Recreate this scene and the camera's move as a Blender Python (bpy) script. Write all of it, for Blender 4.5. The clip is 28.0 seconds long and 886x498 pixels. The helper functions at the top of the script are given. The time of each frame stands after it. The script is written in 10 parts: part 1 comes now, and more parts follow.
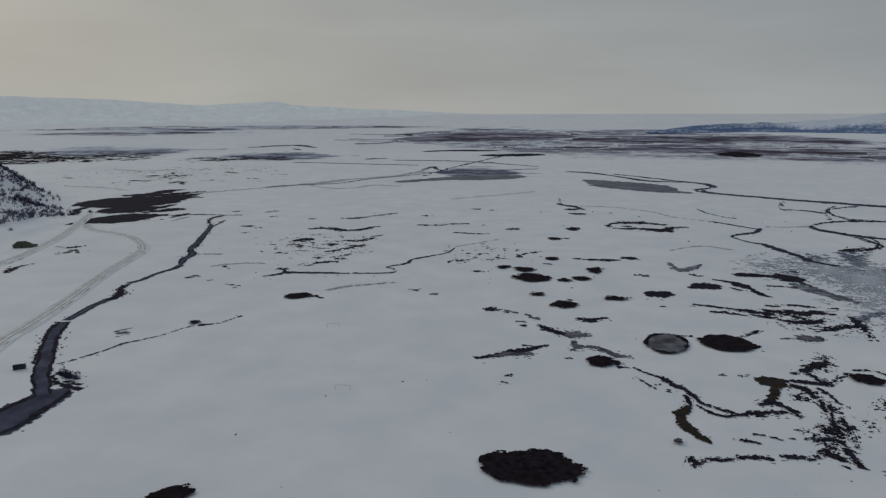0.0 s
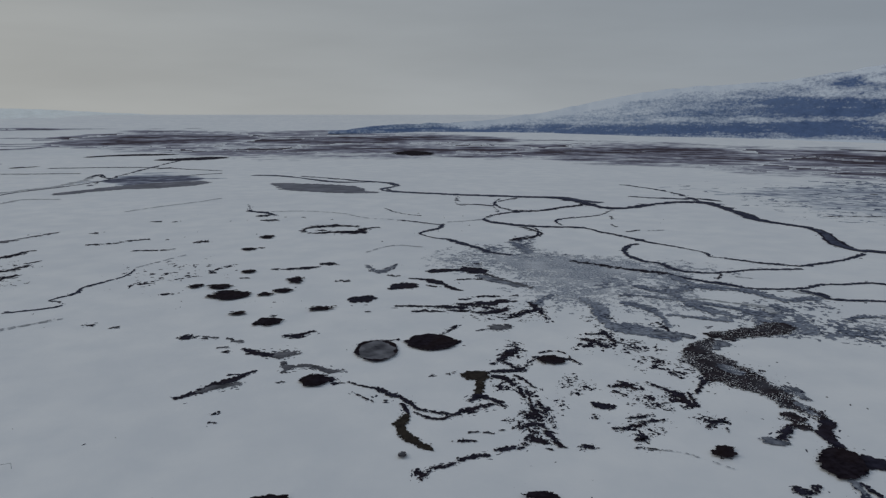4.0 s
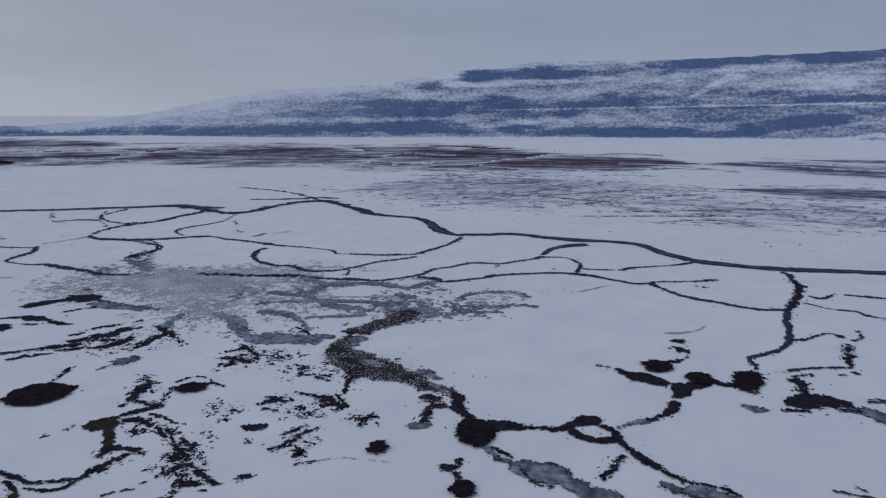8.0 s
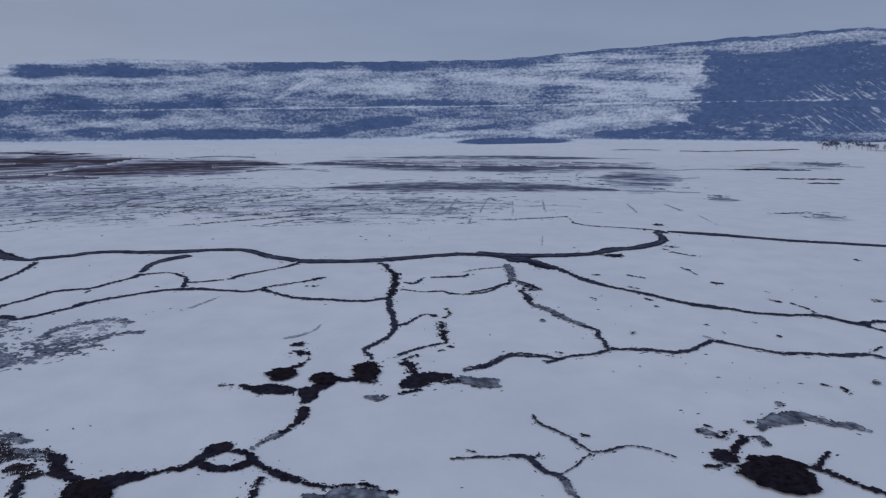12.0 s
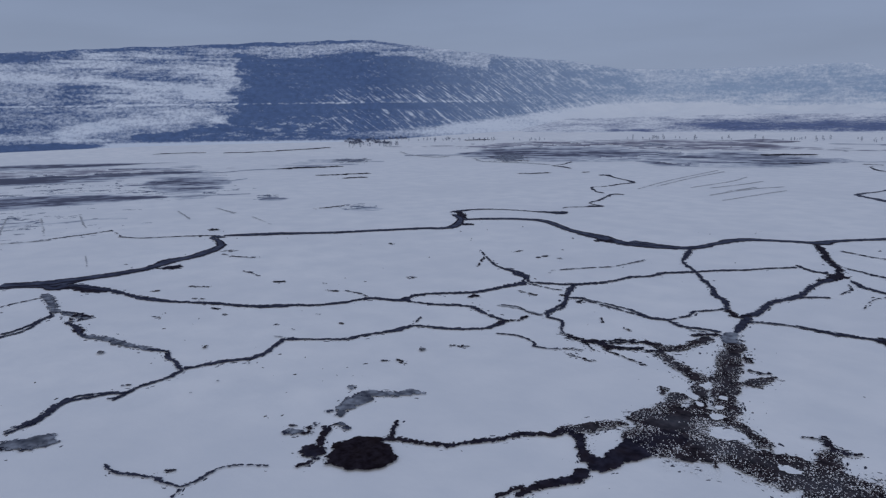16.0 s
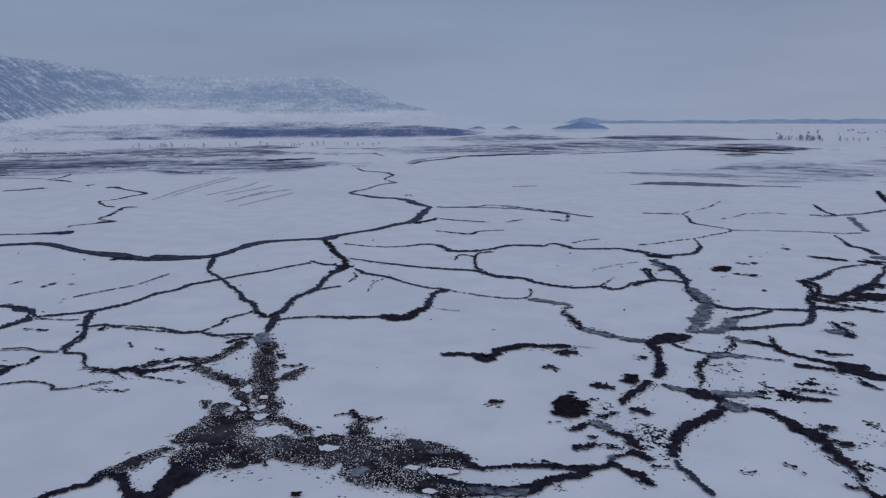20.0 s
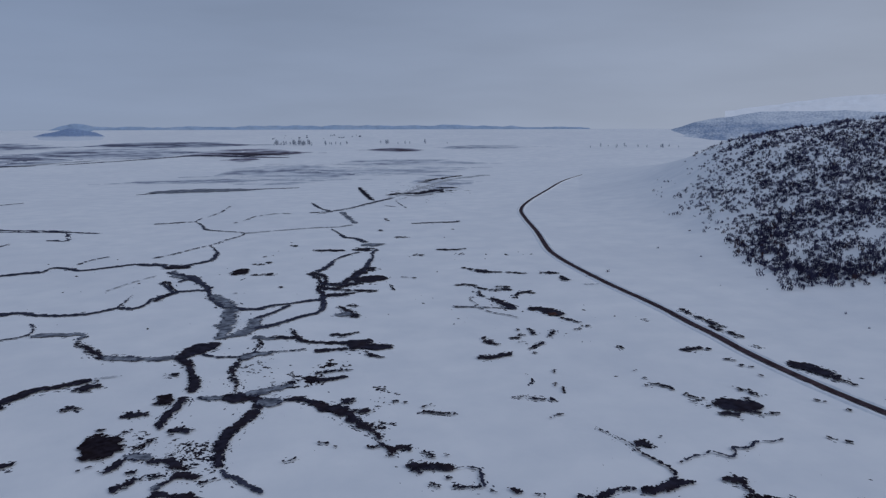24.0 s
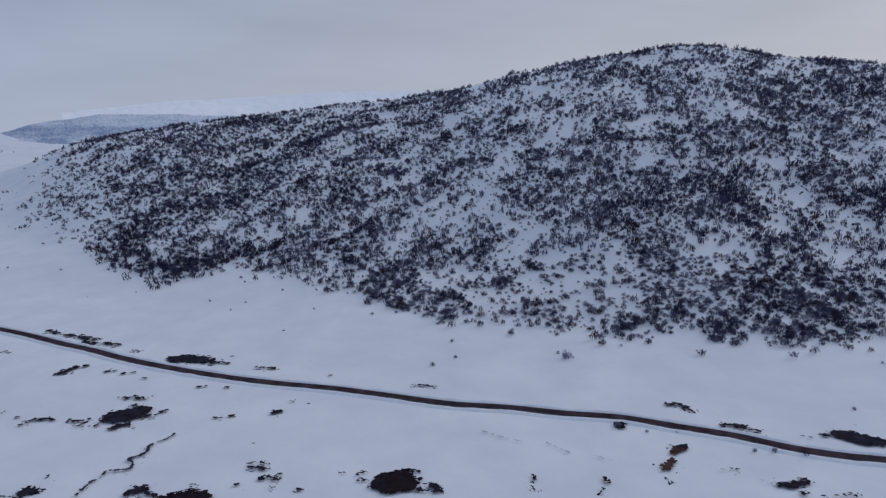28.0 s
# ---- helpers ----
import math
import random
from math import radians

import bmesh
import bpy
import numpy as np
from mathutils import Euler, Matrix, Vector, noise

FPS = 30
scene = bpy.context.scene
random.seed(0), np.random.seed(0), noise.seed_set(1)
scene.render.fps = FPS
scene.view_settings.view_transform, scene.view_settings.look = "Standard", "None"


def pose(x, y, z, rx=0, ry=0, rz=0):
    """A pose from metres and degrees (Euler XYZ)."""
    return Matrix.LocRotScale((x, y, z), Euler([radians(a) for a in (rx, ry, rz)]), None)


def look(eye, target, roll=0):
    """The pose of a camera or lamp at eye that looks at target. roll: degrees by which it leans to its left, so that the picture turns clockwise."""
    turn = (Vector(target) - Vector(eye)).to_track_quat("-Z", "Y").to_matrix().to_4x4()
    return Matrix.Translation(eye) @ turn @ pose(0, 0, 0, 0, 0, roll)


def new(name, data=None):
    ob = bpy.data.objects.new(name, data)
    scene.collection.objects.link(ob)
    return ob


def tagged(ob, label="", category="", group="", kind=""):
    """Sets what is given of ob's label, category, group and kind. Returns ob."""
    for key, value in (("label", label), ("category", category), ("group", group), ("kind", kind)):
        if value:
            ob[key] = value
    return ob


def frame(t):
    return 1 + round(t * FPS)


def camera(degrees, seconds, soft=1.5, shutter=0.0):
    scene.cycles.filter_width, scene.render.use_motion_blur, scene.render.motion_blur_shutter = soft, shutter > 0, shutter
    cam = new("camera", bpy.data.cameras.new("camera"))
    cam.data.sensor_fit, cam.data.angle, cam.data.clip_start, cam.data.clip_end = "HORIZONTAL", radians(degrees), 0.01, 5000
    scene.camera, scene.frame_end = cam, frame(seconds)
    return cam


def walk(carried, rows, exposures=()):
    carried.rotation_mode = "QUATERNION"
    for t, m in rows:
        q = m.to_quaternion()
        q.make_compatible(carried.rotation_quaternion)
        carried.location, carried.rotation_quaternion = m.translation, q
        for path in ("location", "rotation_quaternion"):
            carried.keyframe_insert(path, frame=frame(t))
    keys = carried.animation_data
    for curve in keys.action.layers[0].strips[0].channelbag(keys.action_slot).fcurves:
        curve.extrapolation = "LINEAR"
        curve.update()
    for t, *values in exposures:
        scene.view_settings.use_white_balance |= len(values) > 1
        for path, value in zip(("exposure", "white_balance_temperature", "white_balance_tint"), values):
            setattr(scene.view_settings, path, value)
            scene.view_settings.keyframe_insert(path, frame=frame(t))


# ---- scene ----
# ---- camera: a drone that turns on the spot some 140 m over the marsh ----
# seconds, place, tilt, heading, lean
FLIGHT = [
    (0, -15.76, -36.62, 130.23, 79.03, 0.00, -0.11),
    (0.5, -16.10, -33.40, 130.66, 79.06, -2.14, -0.14),
    (1, -16.41, -30.23, 131.12, 79.09, -4.65, -0.10),
    (1.5, -16.67, -27.18, 131.60, 79.08, -7.73, -0.11),
    (2, -16.85, -24.31, 132.08, 79.07, -11.10, -0.13),
    (2.5, -16.95, -21.63, 132.56, 79.04, -14.64, -0.07),
    (3, -16.98, -19.08, 133.03, 79.04, -18.17, -0.14),
    (3.5, -16.95, -16.65, 133.48, 79.03, -21.80, -0.05),
    (5.5, -15.48, -9.45, 135.19, 79.00, -36.77, -0.09),
    (6, -14.58, -7.62, 135.36, 79.02, -40.58, -0.13),
    (6.5, -13.63, -5.84, 135.54, 79.03, -44.45, -0.13),
    (7, -12.65, -4.15, 135.74, 79.03, -48.32, -0.13),
    (7.5, -11.65, -2.56, 136.00, 79.02, -52.23, -0.17),
    (8, -10.64, -1.10, 136.30, 79.02, -56.23, -0.12),
    (8.5, -9.60, 0.25, 136.59, 79.03, -60.22, -0.07),
    (9, -8.55, 1.53, 136.87, 79.02, -64.22, -0.07),
    (9.5, -7.44, 2.77, 137.13, 79.02, -68.24, -0.06),
    (10, -6.20, 3.93, 137.39, 79.03, -72.25, -0.04),
    (10.5, -4.83, 5.00, 137.66, 79.04, -76.25, -0.03),
    (11, -3.35, 5.96, 137.97, 79.07, -80.35, 0.01),
    (11.5, -1.84, 6.79, 138.27, 79.09, -84.58, 0.03),
    (12, -0.33, 7.51, 138.57, 79.09, -88.80, 0.04),
    (12.5, 1.19, 8.20, 138.89, 79.11, -93.10, 0.07),
    (14.5, 8.75, 8.35, 139.59, 79.22, -110.44, -0.05),
    (15, 8.99, 8.34, 140.05, 79.22, -115.12, -0.05),
    (15.5, 9.18, 8.35, 140.51, 79.18, -119.89, -0.19),
    (16, 9.32, 8.36, 140.96, 79.13, -124.85, -0.27),
    (16.5, 9.43, 8.38, 141.36, 79.10, -129.80, -0.36),
    (17, 9.54, 8.37, 141.70, 79.11, -134.68, -0.35),
    (17.5, 9.67, 8.35, 141.97, 79.15, -139.46, -0.30),
    (18, 9.82, 8.33, 142.20, 79.22, -144.23, -0.27),
    (18.5, 9.98, 8.30, 142.43, 79.30, -149.00, -0.16),
    (19, 10.13, 8.30, 142.63, 79.40, -153.79, -0.13),
    (19.5, 10.27, 8.33, 142.83, 79.51, -158.57, -0.12),
    (20, 10.42, 8.39, 143.01, 79.60, -163.39, -0.02),
    (20.5, 10.60, 8.45, 143.19, 79.72, -168.21, 0.00),
    (21, 10.78, 8.49, 143.38, 79.80, -173.05, -0.01),
    (21.5, 10.98, 8.51, 143.60, 79.87, -177.88, 0.03),
    (23.5, 11.36, 8.20, 145.03, 80.01, -197.35, -0.05),
    (24, 11.19, 8.02, 145.18, 80.04, -202.30, -0.13),
    (24.5, 11.01, 7.84, 145.34, 80.08, -207.24, -0.18),
    (25, 10.80, 7.64, 145.51, 80.10, -212.33, -0.20),
    (25.5, 10.56, 7.42, 145.67, 80.09, -217.73, -0.32),
    (26, 10.31, 7.16, 145.79, 80.10, -223.25, -0.32),
    (26.5, 10.06, 6.88, 145.90, 80.07, -230.24, -0.32),
    (27, 9.82, 6.59, 145.97, 80.05, -237.56, -0.38),
    (27.5, 9.58, 6.29, 146.05, 80.04, -244.88, -0.38),
    (28, 9.34, 5.99, 146.13, 80.02, -252.25, -0.37),
]
cam = camera(64.99, 28.0, soft=1.3)
walk(cam, [(t, pose(x, y, z, tilt, 0, turn) @ pose(0, 0, 0, 0, 0, lean)) for t, x, y, z, tilt, turn, lean in FLIGHT],
     exposures=[(0, -0.29, 6750, 7), (3.5, -0.26, 6600, 7), (6, -0.12, 6320, 14), (8, -0.07, 5960, 16), (12, -0.06, 5820, 16), (20, -0.1, 5780, 16), (24, -0.17, 5690, 14), (26, -0.17, 5690, 15), (28, 0.1, 5800, 16)])

# ---- overcast daylight ----
SUN_AZ, SUN_EL = 312.0, 28.0          # degrees clockwise from +y, and up: a veiled sun
world = bpy.data.worlds.new("overcast")
scene.world = world
world.use_nodes = True
wt = world.node_tree
wt.nodes.clear()
w_out = wt.nodes.new("ShaderNodeOutputWorld")
w_sky = wt.nodes.new("ShaderNodeTexSky")
w_sky.sky_type, w_sky.sun_disc = "NISHITA", False
w_sky.sun_elevation, w_sky.sun_rotation = radians(SUN_EL), radians(SUN_AZ)
w_sky.dust_density, w_sky.air_density = 6.0, 1.0
w_b1 = wt.nodes.new("ShaderNodeBackground")
w_b1.inputs[1].default_value = 0.05
wt.links.new(w_sky.outputs[0], w_b1.inputs[0])
# the cloud sheet: paler towards the horizon, with long soft folds
w_tc = wt.nodes.new("ShaderNodeTexCoord")
w_sep = wt.nodes.new("ShaderNodeSeparateXYZ")
wt.links.new(w_tc.outputs["Generated"], w_sep.inputs[0])
w_ramp = wt.nodes.new("ShaderNodeValToRGB")
wt.links.new(w_sep.outputs[2], w_ramp.inputs[0])
e = w_ramp.color_ramp.elements
e[0].position, e[0].color = 0.0, (0.47, 0.485, 0.50, 1)
e[1].position, e[1].color = 0.5, (0.40, 0.43, 0.48, 1)
m = e.new(0.06)
m.color = (0.42, 0.44, 0.465, 1)
m = e.new(0.2)
m.color = (0.36, 0.385, 0.42, 1)
w_map = wt.nodes.new("ShaderNodeMapping")
w_map.inputs["Scale"].default_value = (1.6, 1.6, 9.0)
wt.links.new(w_tc.outputs["Generated"], w_map.inputs[0])
w_n = wt.nodes.new("ShaderNodeTexNoise")
w_n.inputs["Scale"].default_value, w_n.inputs["Detail"].default_value = 1.6, 4.0
wt.links.new(w_map.outputs[0], w_n.inputs[0])
w_mr = wt.nodes.new("ShaderNodeMapRange")
w_mr.inputs["From Min"].default_value, w_mr.inputs["From Max"].default_value = 0.3, 0.7
w_mr.inputs["To Min"].default_value, w_mr.inputs["To Max"].default_value = 0.93, 1.07
wt.links.new(w_n.outputs[0], w_mr.inputs[0])
w_dot = wt.nodes.new("ShaderNodeVectorMath")
w_dot.operation = "DOT_PRODUCT"
w_dot.inputs[1].default_value = (math.sin(radians(SUN_AZ)), math.cos(radians(SUN_AZ)), 0.0)
wt.links.new(w_tc.outputs["Generated"], w_dot.inputs[0])
w_side = wt.nodes.new("ShaderNodeMapRange")
w_side.inputs["From Min"].default_value, w_side.inputs["From Max"].default_value = -1.0, 1.0
w_side.inputs["To Min"].default_value, w_side.inputs["To Max"].default_value = 0.80, 1.12
wt.links.new(w_dot.outputs["Value"], w_side.inputs[0])
w_mul = wt.nodes.new("ShaderNodeMath")
w_mul.operation = "MULTIPLY"
wt.links.new(w_mr.outputs[0], w_mul.inputs[0])
wt.links.new(w_side.outputs[0], w_mul.inputs[1])
w_b2 = wt.nodes.new("ShaderNodeBackground")
# warmer on the sun's side, bluer away from it
w_tone = wt.nodes.new("ShaderNodeMix")
w_tone.data_type = "RGBA"
w_tone.inputs[6].default_value, w_tone.inputs[7].default_value = (0.88, 0.985, 1.14, 1), (1.03, 1.0, 0.94, 1)
w_half = wt.nodes.new("ShaderNodeMapRange")
w_half.inputs["From Min"].default_value, w_half.inputs["From Max"].default_value = -0.8, 0.9
wt.links.new(w_dot.outputs["Value"], w_half.inputs[0])
wt.links.new(w_half.outputs[0], w_tone.inputs[0])
w_tint = wt.nodes.new("ShaderNodeVectorMath")
w_tint.operation = "MULTIPLY"
wt.links.new(w_ramp.outputs[0], w_tint.inputs[0])
wt.links.new(w_tone.outputs[2], w_tint.inputs[1])
wt.links.new(w_tint.outputs[0], w_b2.inputs[0])
wt.links.new(w_mul.outputs[0], w_b2.inputs[1])
w_mix = wt.nodes.new("ShaderNodeMixShader")
w_mix.inputs[0].default_value = 0.88
wt.links.new(w_b1.outputs[0], w_mix.inputs[1])
wt.links.new(w_b2.outputs[0], w_mix.inputs[2])
wt.links.new(w_mix.outputs[0], w_out.inputs[0])
sun = new("sun", bpy.data.lights.new("sun", "SUN"))
sun.data.energy, sun.data.angle, sun.data.color = 0.5, radians(25), (1.0, 0.97, 0.92)
sa, se = radians(SUN_AZ), radians(SUN_EL)
sun.matrix_world = look((0, 0, 0), (-math.sin(sa) * math.cos(se), -math.cos(sa) * math.cos(se), -math.sin(se)))


# ---- materials ----
def material(name, dark, light, scale, rough=0.8, spec=0.3, bump=0.0, bump_scale=None, detail=6.0, lo=0.35, hi=0.65, large=None, stretch=(1, 1, 1)):
    """A surface that varies between two colours at one grain, with an optional second, larger variation and relief."""
    mt = bpy.data.materials.new(name)
    mt.use_nodes = True
    nt = mt.node_tree
    bs = nt.nodes["Principled BSDF"]
    bs.inputs["Roughness"].default_value = rough
    bs.inputs["Specular IOR Level"].default_value = spec
    tc = nt.nodes.new("ShaderNodeTexCoord")
    mp = nt.nodes.new("ShaderNodeMapping")
    mp.inputs["Scale"].default_value = stretch
    nt.links.new(tc.outputs["Object"], mp.inputs[0])
    nz = nt.nodes.new("ShaderNodeTexNoise")
    nz.inputs["Scale"].default_value, nz.inputs["Detail"].default_value = scale, detail
    nt.links.new(mp.outputs[0], nz.inputs[0])
    rp = nt.nodes.new("ShaderNodeValToRGB")
    rp.color_ramp.elements[0].position, rp.color_ramp.elements[1].position = lo, hi
    rp.color_ramp.elements[0].color, rp.color_ramp.elements[1].color = (*dark, 1), (*light, 1)
    nt.links.new(nz.outputs[0], rp.inputs[0])
    colour = rp.outputs[0]
    if large:
        l_scale, l_colour, l_amount = large
        n2 = nt.nodes.new("ShaderNodeTexNoise")
        n2.inputs["Scale"].default_value, n2.inputs["Detail"].default_value = l_scale, 5.0
        nt.links.new(mp.outputs[0], n2.inputs[0])
        mr = nt.nodes.new("ShaderNodeMapRange")
        mr.inputs["From Min"].default_value, mr.inputs["From Max"].default_value = 0.45, 0.7
        mr.inputs["To Max"].default_value = l_amount
        nt.links.new(n2.outputs[0], mr.inputs[0])
        mx = nt.nodes.new("ShaderNodeMix")
        mx.data_type = "RGBA"
        nt.links.new(mr.outputs[0], mx.inputs[0])
        nt.links.new(colour, mx.inputs[6])
        mx.inputs[7].default_value = (*l_colour, 1)
        colour = mx.outputs[2]
    nt.links.new(colour, bs.inputs["Base Color"])
    if bump:
        bn = nt.nodes.new("ShaderNodeTexNoise")
        bn.inputs["Scale"].default_value, bn.inputs["Detail"].default_value = bump_scale or scale, 8.0
        nt.links.new(mp.outputs[0], bn.inputs[0])
        bp = nt.nodes.new("ShaderNodeBump")
        bp.inputs["Strength"].default_value, bp.inputs["Distance"].default_value = 1.0, bump
        nt.links.new(bn.outputs[0], bp.inputs["Height"])
        nt.links.new(bp.outputs[0], bs.inputs["Normal"])
    return mt


SNOW = material("snow", (0.74, 0.76, 0.785), (0.82, 0.83, 0.84), 0.03, 0.75, 0.2, 0.55, 0.07, detail=9.0, large=(0.005, (0.71, 0.73, 0.76), 0.6))
BANK = material("bank_snow", (0.74, 0.76, 0.79), (0.82, 0.83, 0.84), 0.4, 0.75, 0.2, 0.15, 0.8)
WATER = material("dark_stream_water", (0.022, 0.024, 0.044), (0.058, 0.062, 0.094), 0.20, 0.75, 0.02, 0.05, 1.5)
PEAT = material("wet_peat", (0.010, 0.007, 0.010), (0.026, 0.021, 0.029), 0.4, 0.9, 0.01, 0.04, 0.9, large=(0.06, (0.026, 0.018, 0.018), 0.6))
INK = material("black_channel_water", (0.011, 0.010, 0.018), (0.034, 0.032, 0.050), 0.25, 0.8, 0.02, 0.1, 0.9, large=(0.07, (0.028, 0.018, 0.020), 0.6))
RIVER = material("river_ice", (0.034, 0.039, 0.068), (0.088, 0.098, 0.145), 0.09, 0.7, 0.03, 0.03, 0.8, large=(0.05, (0.028, 0.030, 0.052), 0.8))
ICE = material("grey_ice", (0.085, 0.095, 0.125), (0.33, 0.355, 0.405), 0.22, 0.7, 0.05, 0.03, 0.8, detail=10.0, lo=0.36, hi=0.68, large=(0.09, (0.045, 0.050, 0.068), 0.85))
SLUSH = material("slush", (0.038, 0.038, 0.048), (0.18, 0.183, 0.205), 0.10, 0.8, 0.08, 0.05, 0.9)
OLIVE = material("weedy_water", (0.018, 0.014, 0.013), (0.042, 0.035, 0.028), 0.3, 0.6, 0.02, 0.05, 0.9)
CHURN = material("broken_ice_water", (0.010, 0.008, 0.012), (0.048, 0.038, 0.044), 0.30, 0.8, 0.02, 0.1, 0.9, large=(0.05, (0.13, 0.136, 0.16), 0.35))
FAINT = material("thin_ice", (0.26, 0.275, 0.30), (0.55, 0.565, 0.59), 0.25, 0.7, 0.1, 0.04, 0.9)
MARSH = material("marsh_grass", (0.075, 0.092, 0.140), (0.60, 0.635, 0.69), 0.7, 0.9, 0.02, 0.1, 0.9, detail=8.0, lo=0.34, hi=0.66, large=(0.03, (0.66, 0.68, 0.715), 0.6))
SEDGE = material("dark_sedge", (0.042, 0.050, 0.078), (0.25, 0.28, 0.35), 0.4, 0.9, 0.02, 0.1, 0.9, detail=8.0, large=(0.05, (0.48, 0.515, 0.575), 0.45))
VEIN = material("dark_wet_grass", (0.115, 0.138, 0.195), (0.30, 0.335, 0.41), 0.05, 0.95, 0.05, 0.1, 0.5, detail=8.0)


def growth_material(name, sparse, dense, core):
    """Ground where reeds or wet patches thicken with the point attribute 'growth', over thin snow."""
    mt = material(name, sparse, dense, 0.02, 0.95, 0.05)
    nt = mt.node_tree
    ramp = next(n for n in nt.nodes if n.type == "VALTORGB")
    at = nt.nodes.new("ShaderNodeAttribute")
    at.attribute_name = "growth"
    nz = next(n for n in nt.nodes if n.type == "TEX_NOISE")
    ad = nt.nodes.new("ShaderNodeMath")
    ad.operation, ad.inputs[1].default_value = "MULTIPLY_ADD", 0.22
    nt.links.new(nz.outputs[0], ad.inputs[0])
    nt.links.new(at.outputs["Fac"], ad.inputs[2])
    nt.links.new(ad.outputs[0], ramp.inputs[0])
    el = ramp.color_ramp.elements
    el[0].position, el[0].color = 0.10, (0.72, 0.74, 0.765, 1)
    el[1].position, el[1].color = 0.42, (*sparse, 1)
    for pos, c in ((0.82, dense), (1.0, core)):
        el.new(pos).color = (*c, 1)
    return mt


REED = growth_material("brown_reeds", (0.34, 0.345, 0.41), (0.130, 0.124, 0.165), (0.066, 0.052, 0.066))
ASH = growth_material("wet_snow", (0.49, 0.525, 0.59), (0.215, 0.235, 0.305), (0.105, 0.112, 0.16))
GREY_ICE = material("flat_grey_ice", (0.095, 0.100, 0.130), (0.175, 0.182, 0.22), 0.03, 0.6, 0.1, 0.02, 0.5, large=(0.012, (0.075, 0.080, 0.105), 0.6))
BARE = material("bare_brown_earth", (0.05, 0.027, 0.026), (0.11, 0.060, 0.052), 0.3, 0.95, 0.0, 0.2, 0.6)
ROAD = material("wet_dirt_road", (0.034, 0.022, 0.028), (0.078, 0.054, 0.062), 0.15, 0.8, 0.02, 0.05, 0.8, large=(0.03, (0.036, 0.026, 0.036), 0.7))
TRACK = material("packed_snow_track", (0.60, 0.60, 0.60), (0.80, 0.805, 0.81), 0.12, 0.8, 0.15, 0.1, 0.4, large=(0.05, (0.52, 0.51, 0.50), 0.4))
TWIG = material("bare_twigs", (0.036, 0.034, 0.074), (0.092, 0.087, 0.152), 0.10, 0.95, 0.0, large=(0.02, (0.088, 0.066, 0.092), 0.35))


def shrub_material():
    """Bare twigs: dark blue-brown to grey-violet, some rusty; 'tone' varies from shrub to shrub."""
    mt = material("shrub_twigs", (0.8, 0.8, 0.8), (1.15, 1.15, 1.15), 0.35, 0.95, 0.0)
    nt = mt.node_tree
    bs = nt.nodes["Principled BSDF"]
    grain_colour = bs.inputs["Base Color"].links[0].from_socket
    at = nt.nodes.new("ShaderNodeAttribute")
    at.attribute_name = "tone"
    rp = nt.nodes.new("ShaderNodeValToRGB")
    el = rp.color_ramp.elements
    el[0].position, el[0].color = 0.0, (0.040, 0.038, 0.076, 1)
    el[1].position, el[1].color = 1.0, (0.100, 0.058, 0.052, 1)
    for pos, c in ((0.35, (0.068, 0.066, 0.118)), (0.62, (0.150, 0.146, 0.222)), (0.84, (0.27, 0.272, 0.345)), (0.87, (0.060, 0.040, 0.050))):
        el.new(pos).color = (*c, 1)
    nt.links.new(at.outputs["Fac"], rp.inputs[0])
    mx = nt.nodes.new("ShaderNodeMix")
    mx.data_type, mx.blend_type = "RGBA", "MULTIPLY"
    mx.inputs[0].default_value = 1.0
    nt.links.new(rp.outputs[0], mx.inputs[6])
    nt.links.new(grain_colour, mx.inputs[7])
    nt.links.new(mx.outputs[2], bs.inputs["Base Color"])
    return mt


SHRUB = shrub_material()
ROCK = material("dark_rock", (0.03, 0.03, 0.034), (0.08, 0.078, 0.08), 0.3, 0.9, 0.1, 0.3, 0.6)
STEEL = material("weathered_white_steel", (0.30, 0.31, 0.31), (0.42, 0.42, 0.42), 3.0, 0.5, 0.4)
MOSS_TIN = material("green_sheet_roof", (0.045, 0.055, 0.035), (0.075, 0.085, 0.05), 0.6, 0.8, 0.2, 0.05, 2.0)
WALLING = material("grey_block_wall", (0.10, 0.10, 0.085), (0.16, 0.155, 0.13), 0.8, 0.9, 0.1, 0.03, 3.0)


# ---- shaping helpers ----
def lattice(ix, iy, seed):
    h = (ix.astype(np.int64) * 374761393 + iy.astype(np.int64) * 668265263 + seed * 1442695041) & 0xFFFFFFFF
    h = ((h ^ (h >> 13)) * 1274126177) & 0xFFFFFFFF
    return ((h ^ (h >> 16)) & 0xFFFF) / 65535.0


def grain(x, y, seed=0):
    """Smooth noise between 0 and 1, one cell a metre."""
    fx, fy = np.floor(x), np.floor(y)
    u, v = x - fx, y - fy
    u, v = u * u * (3 - 2 * u), v * v * (3 - 2 * v)
    a, b = lattice(fx, fy, seed), lattice(fx + 1, fy, seed)
    c, d = lattice(fx, fy + 1, seed), lattice(fx + 1, fy + 1, seed)
    return (a + (b - a) * u) * (1 - v) + (c + (d - c) * u) * v


def cloudy(x, y, seed=0, octaves=4):
    s, a, n = 0.0, 1.0, 0.0
    for k in range(octaves):
        s = s + a * grain(x * 2 ** k + 17.3 * k, y * 2 ** k - 9.1 * k, seed + k)
        n += a
        a *= 0.55
    return s / n


FLAT, RIM, EYE_Z = 2600.0, 4850.0, 140.0


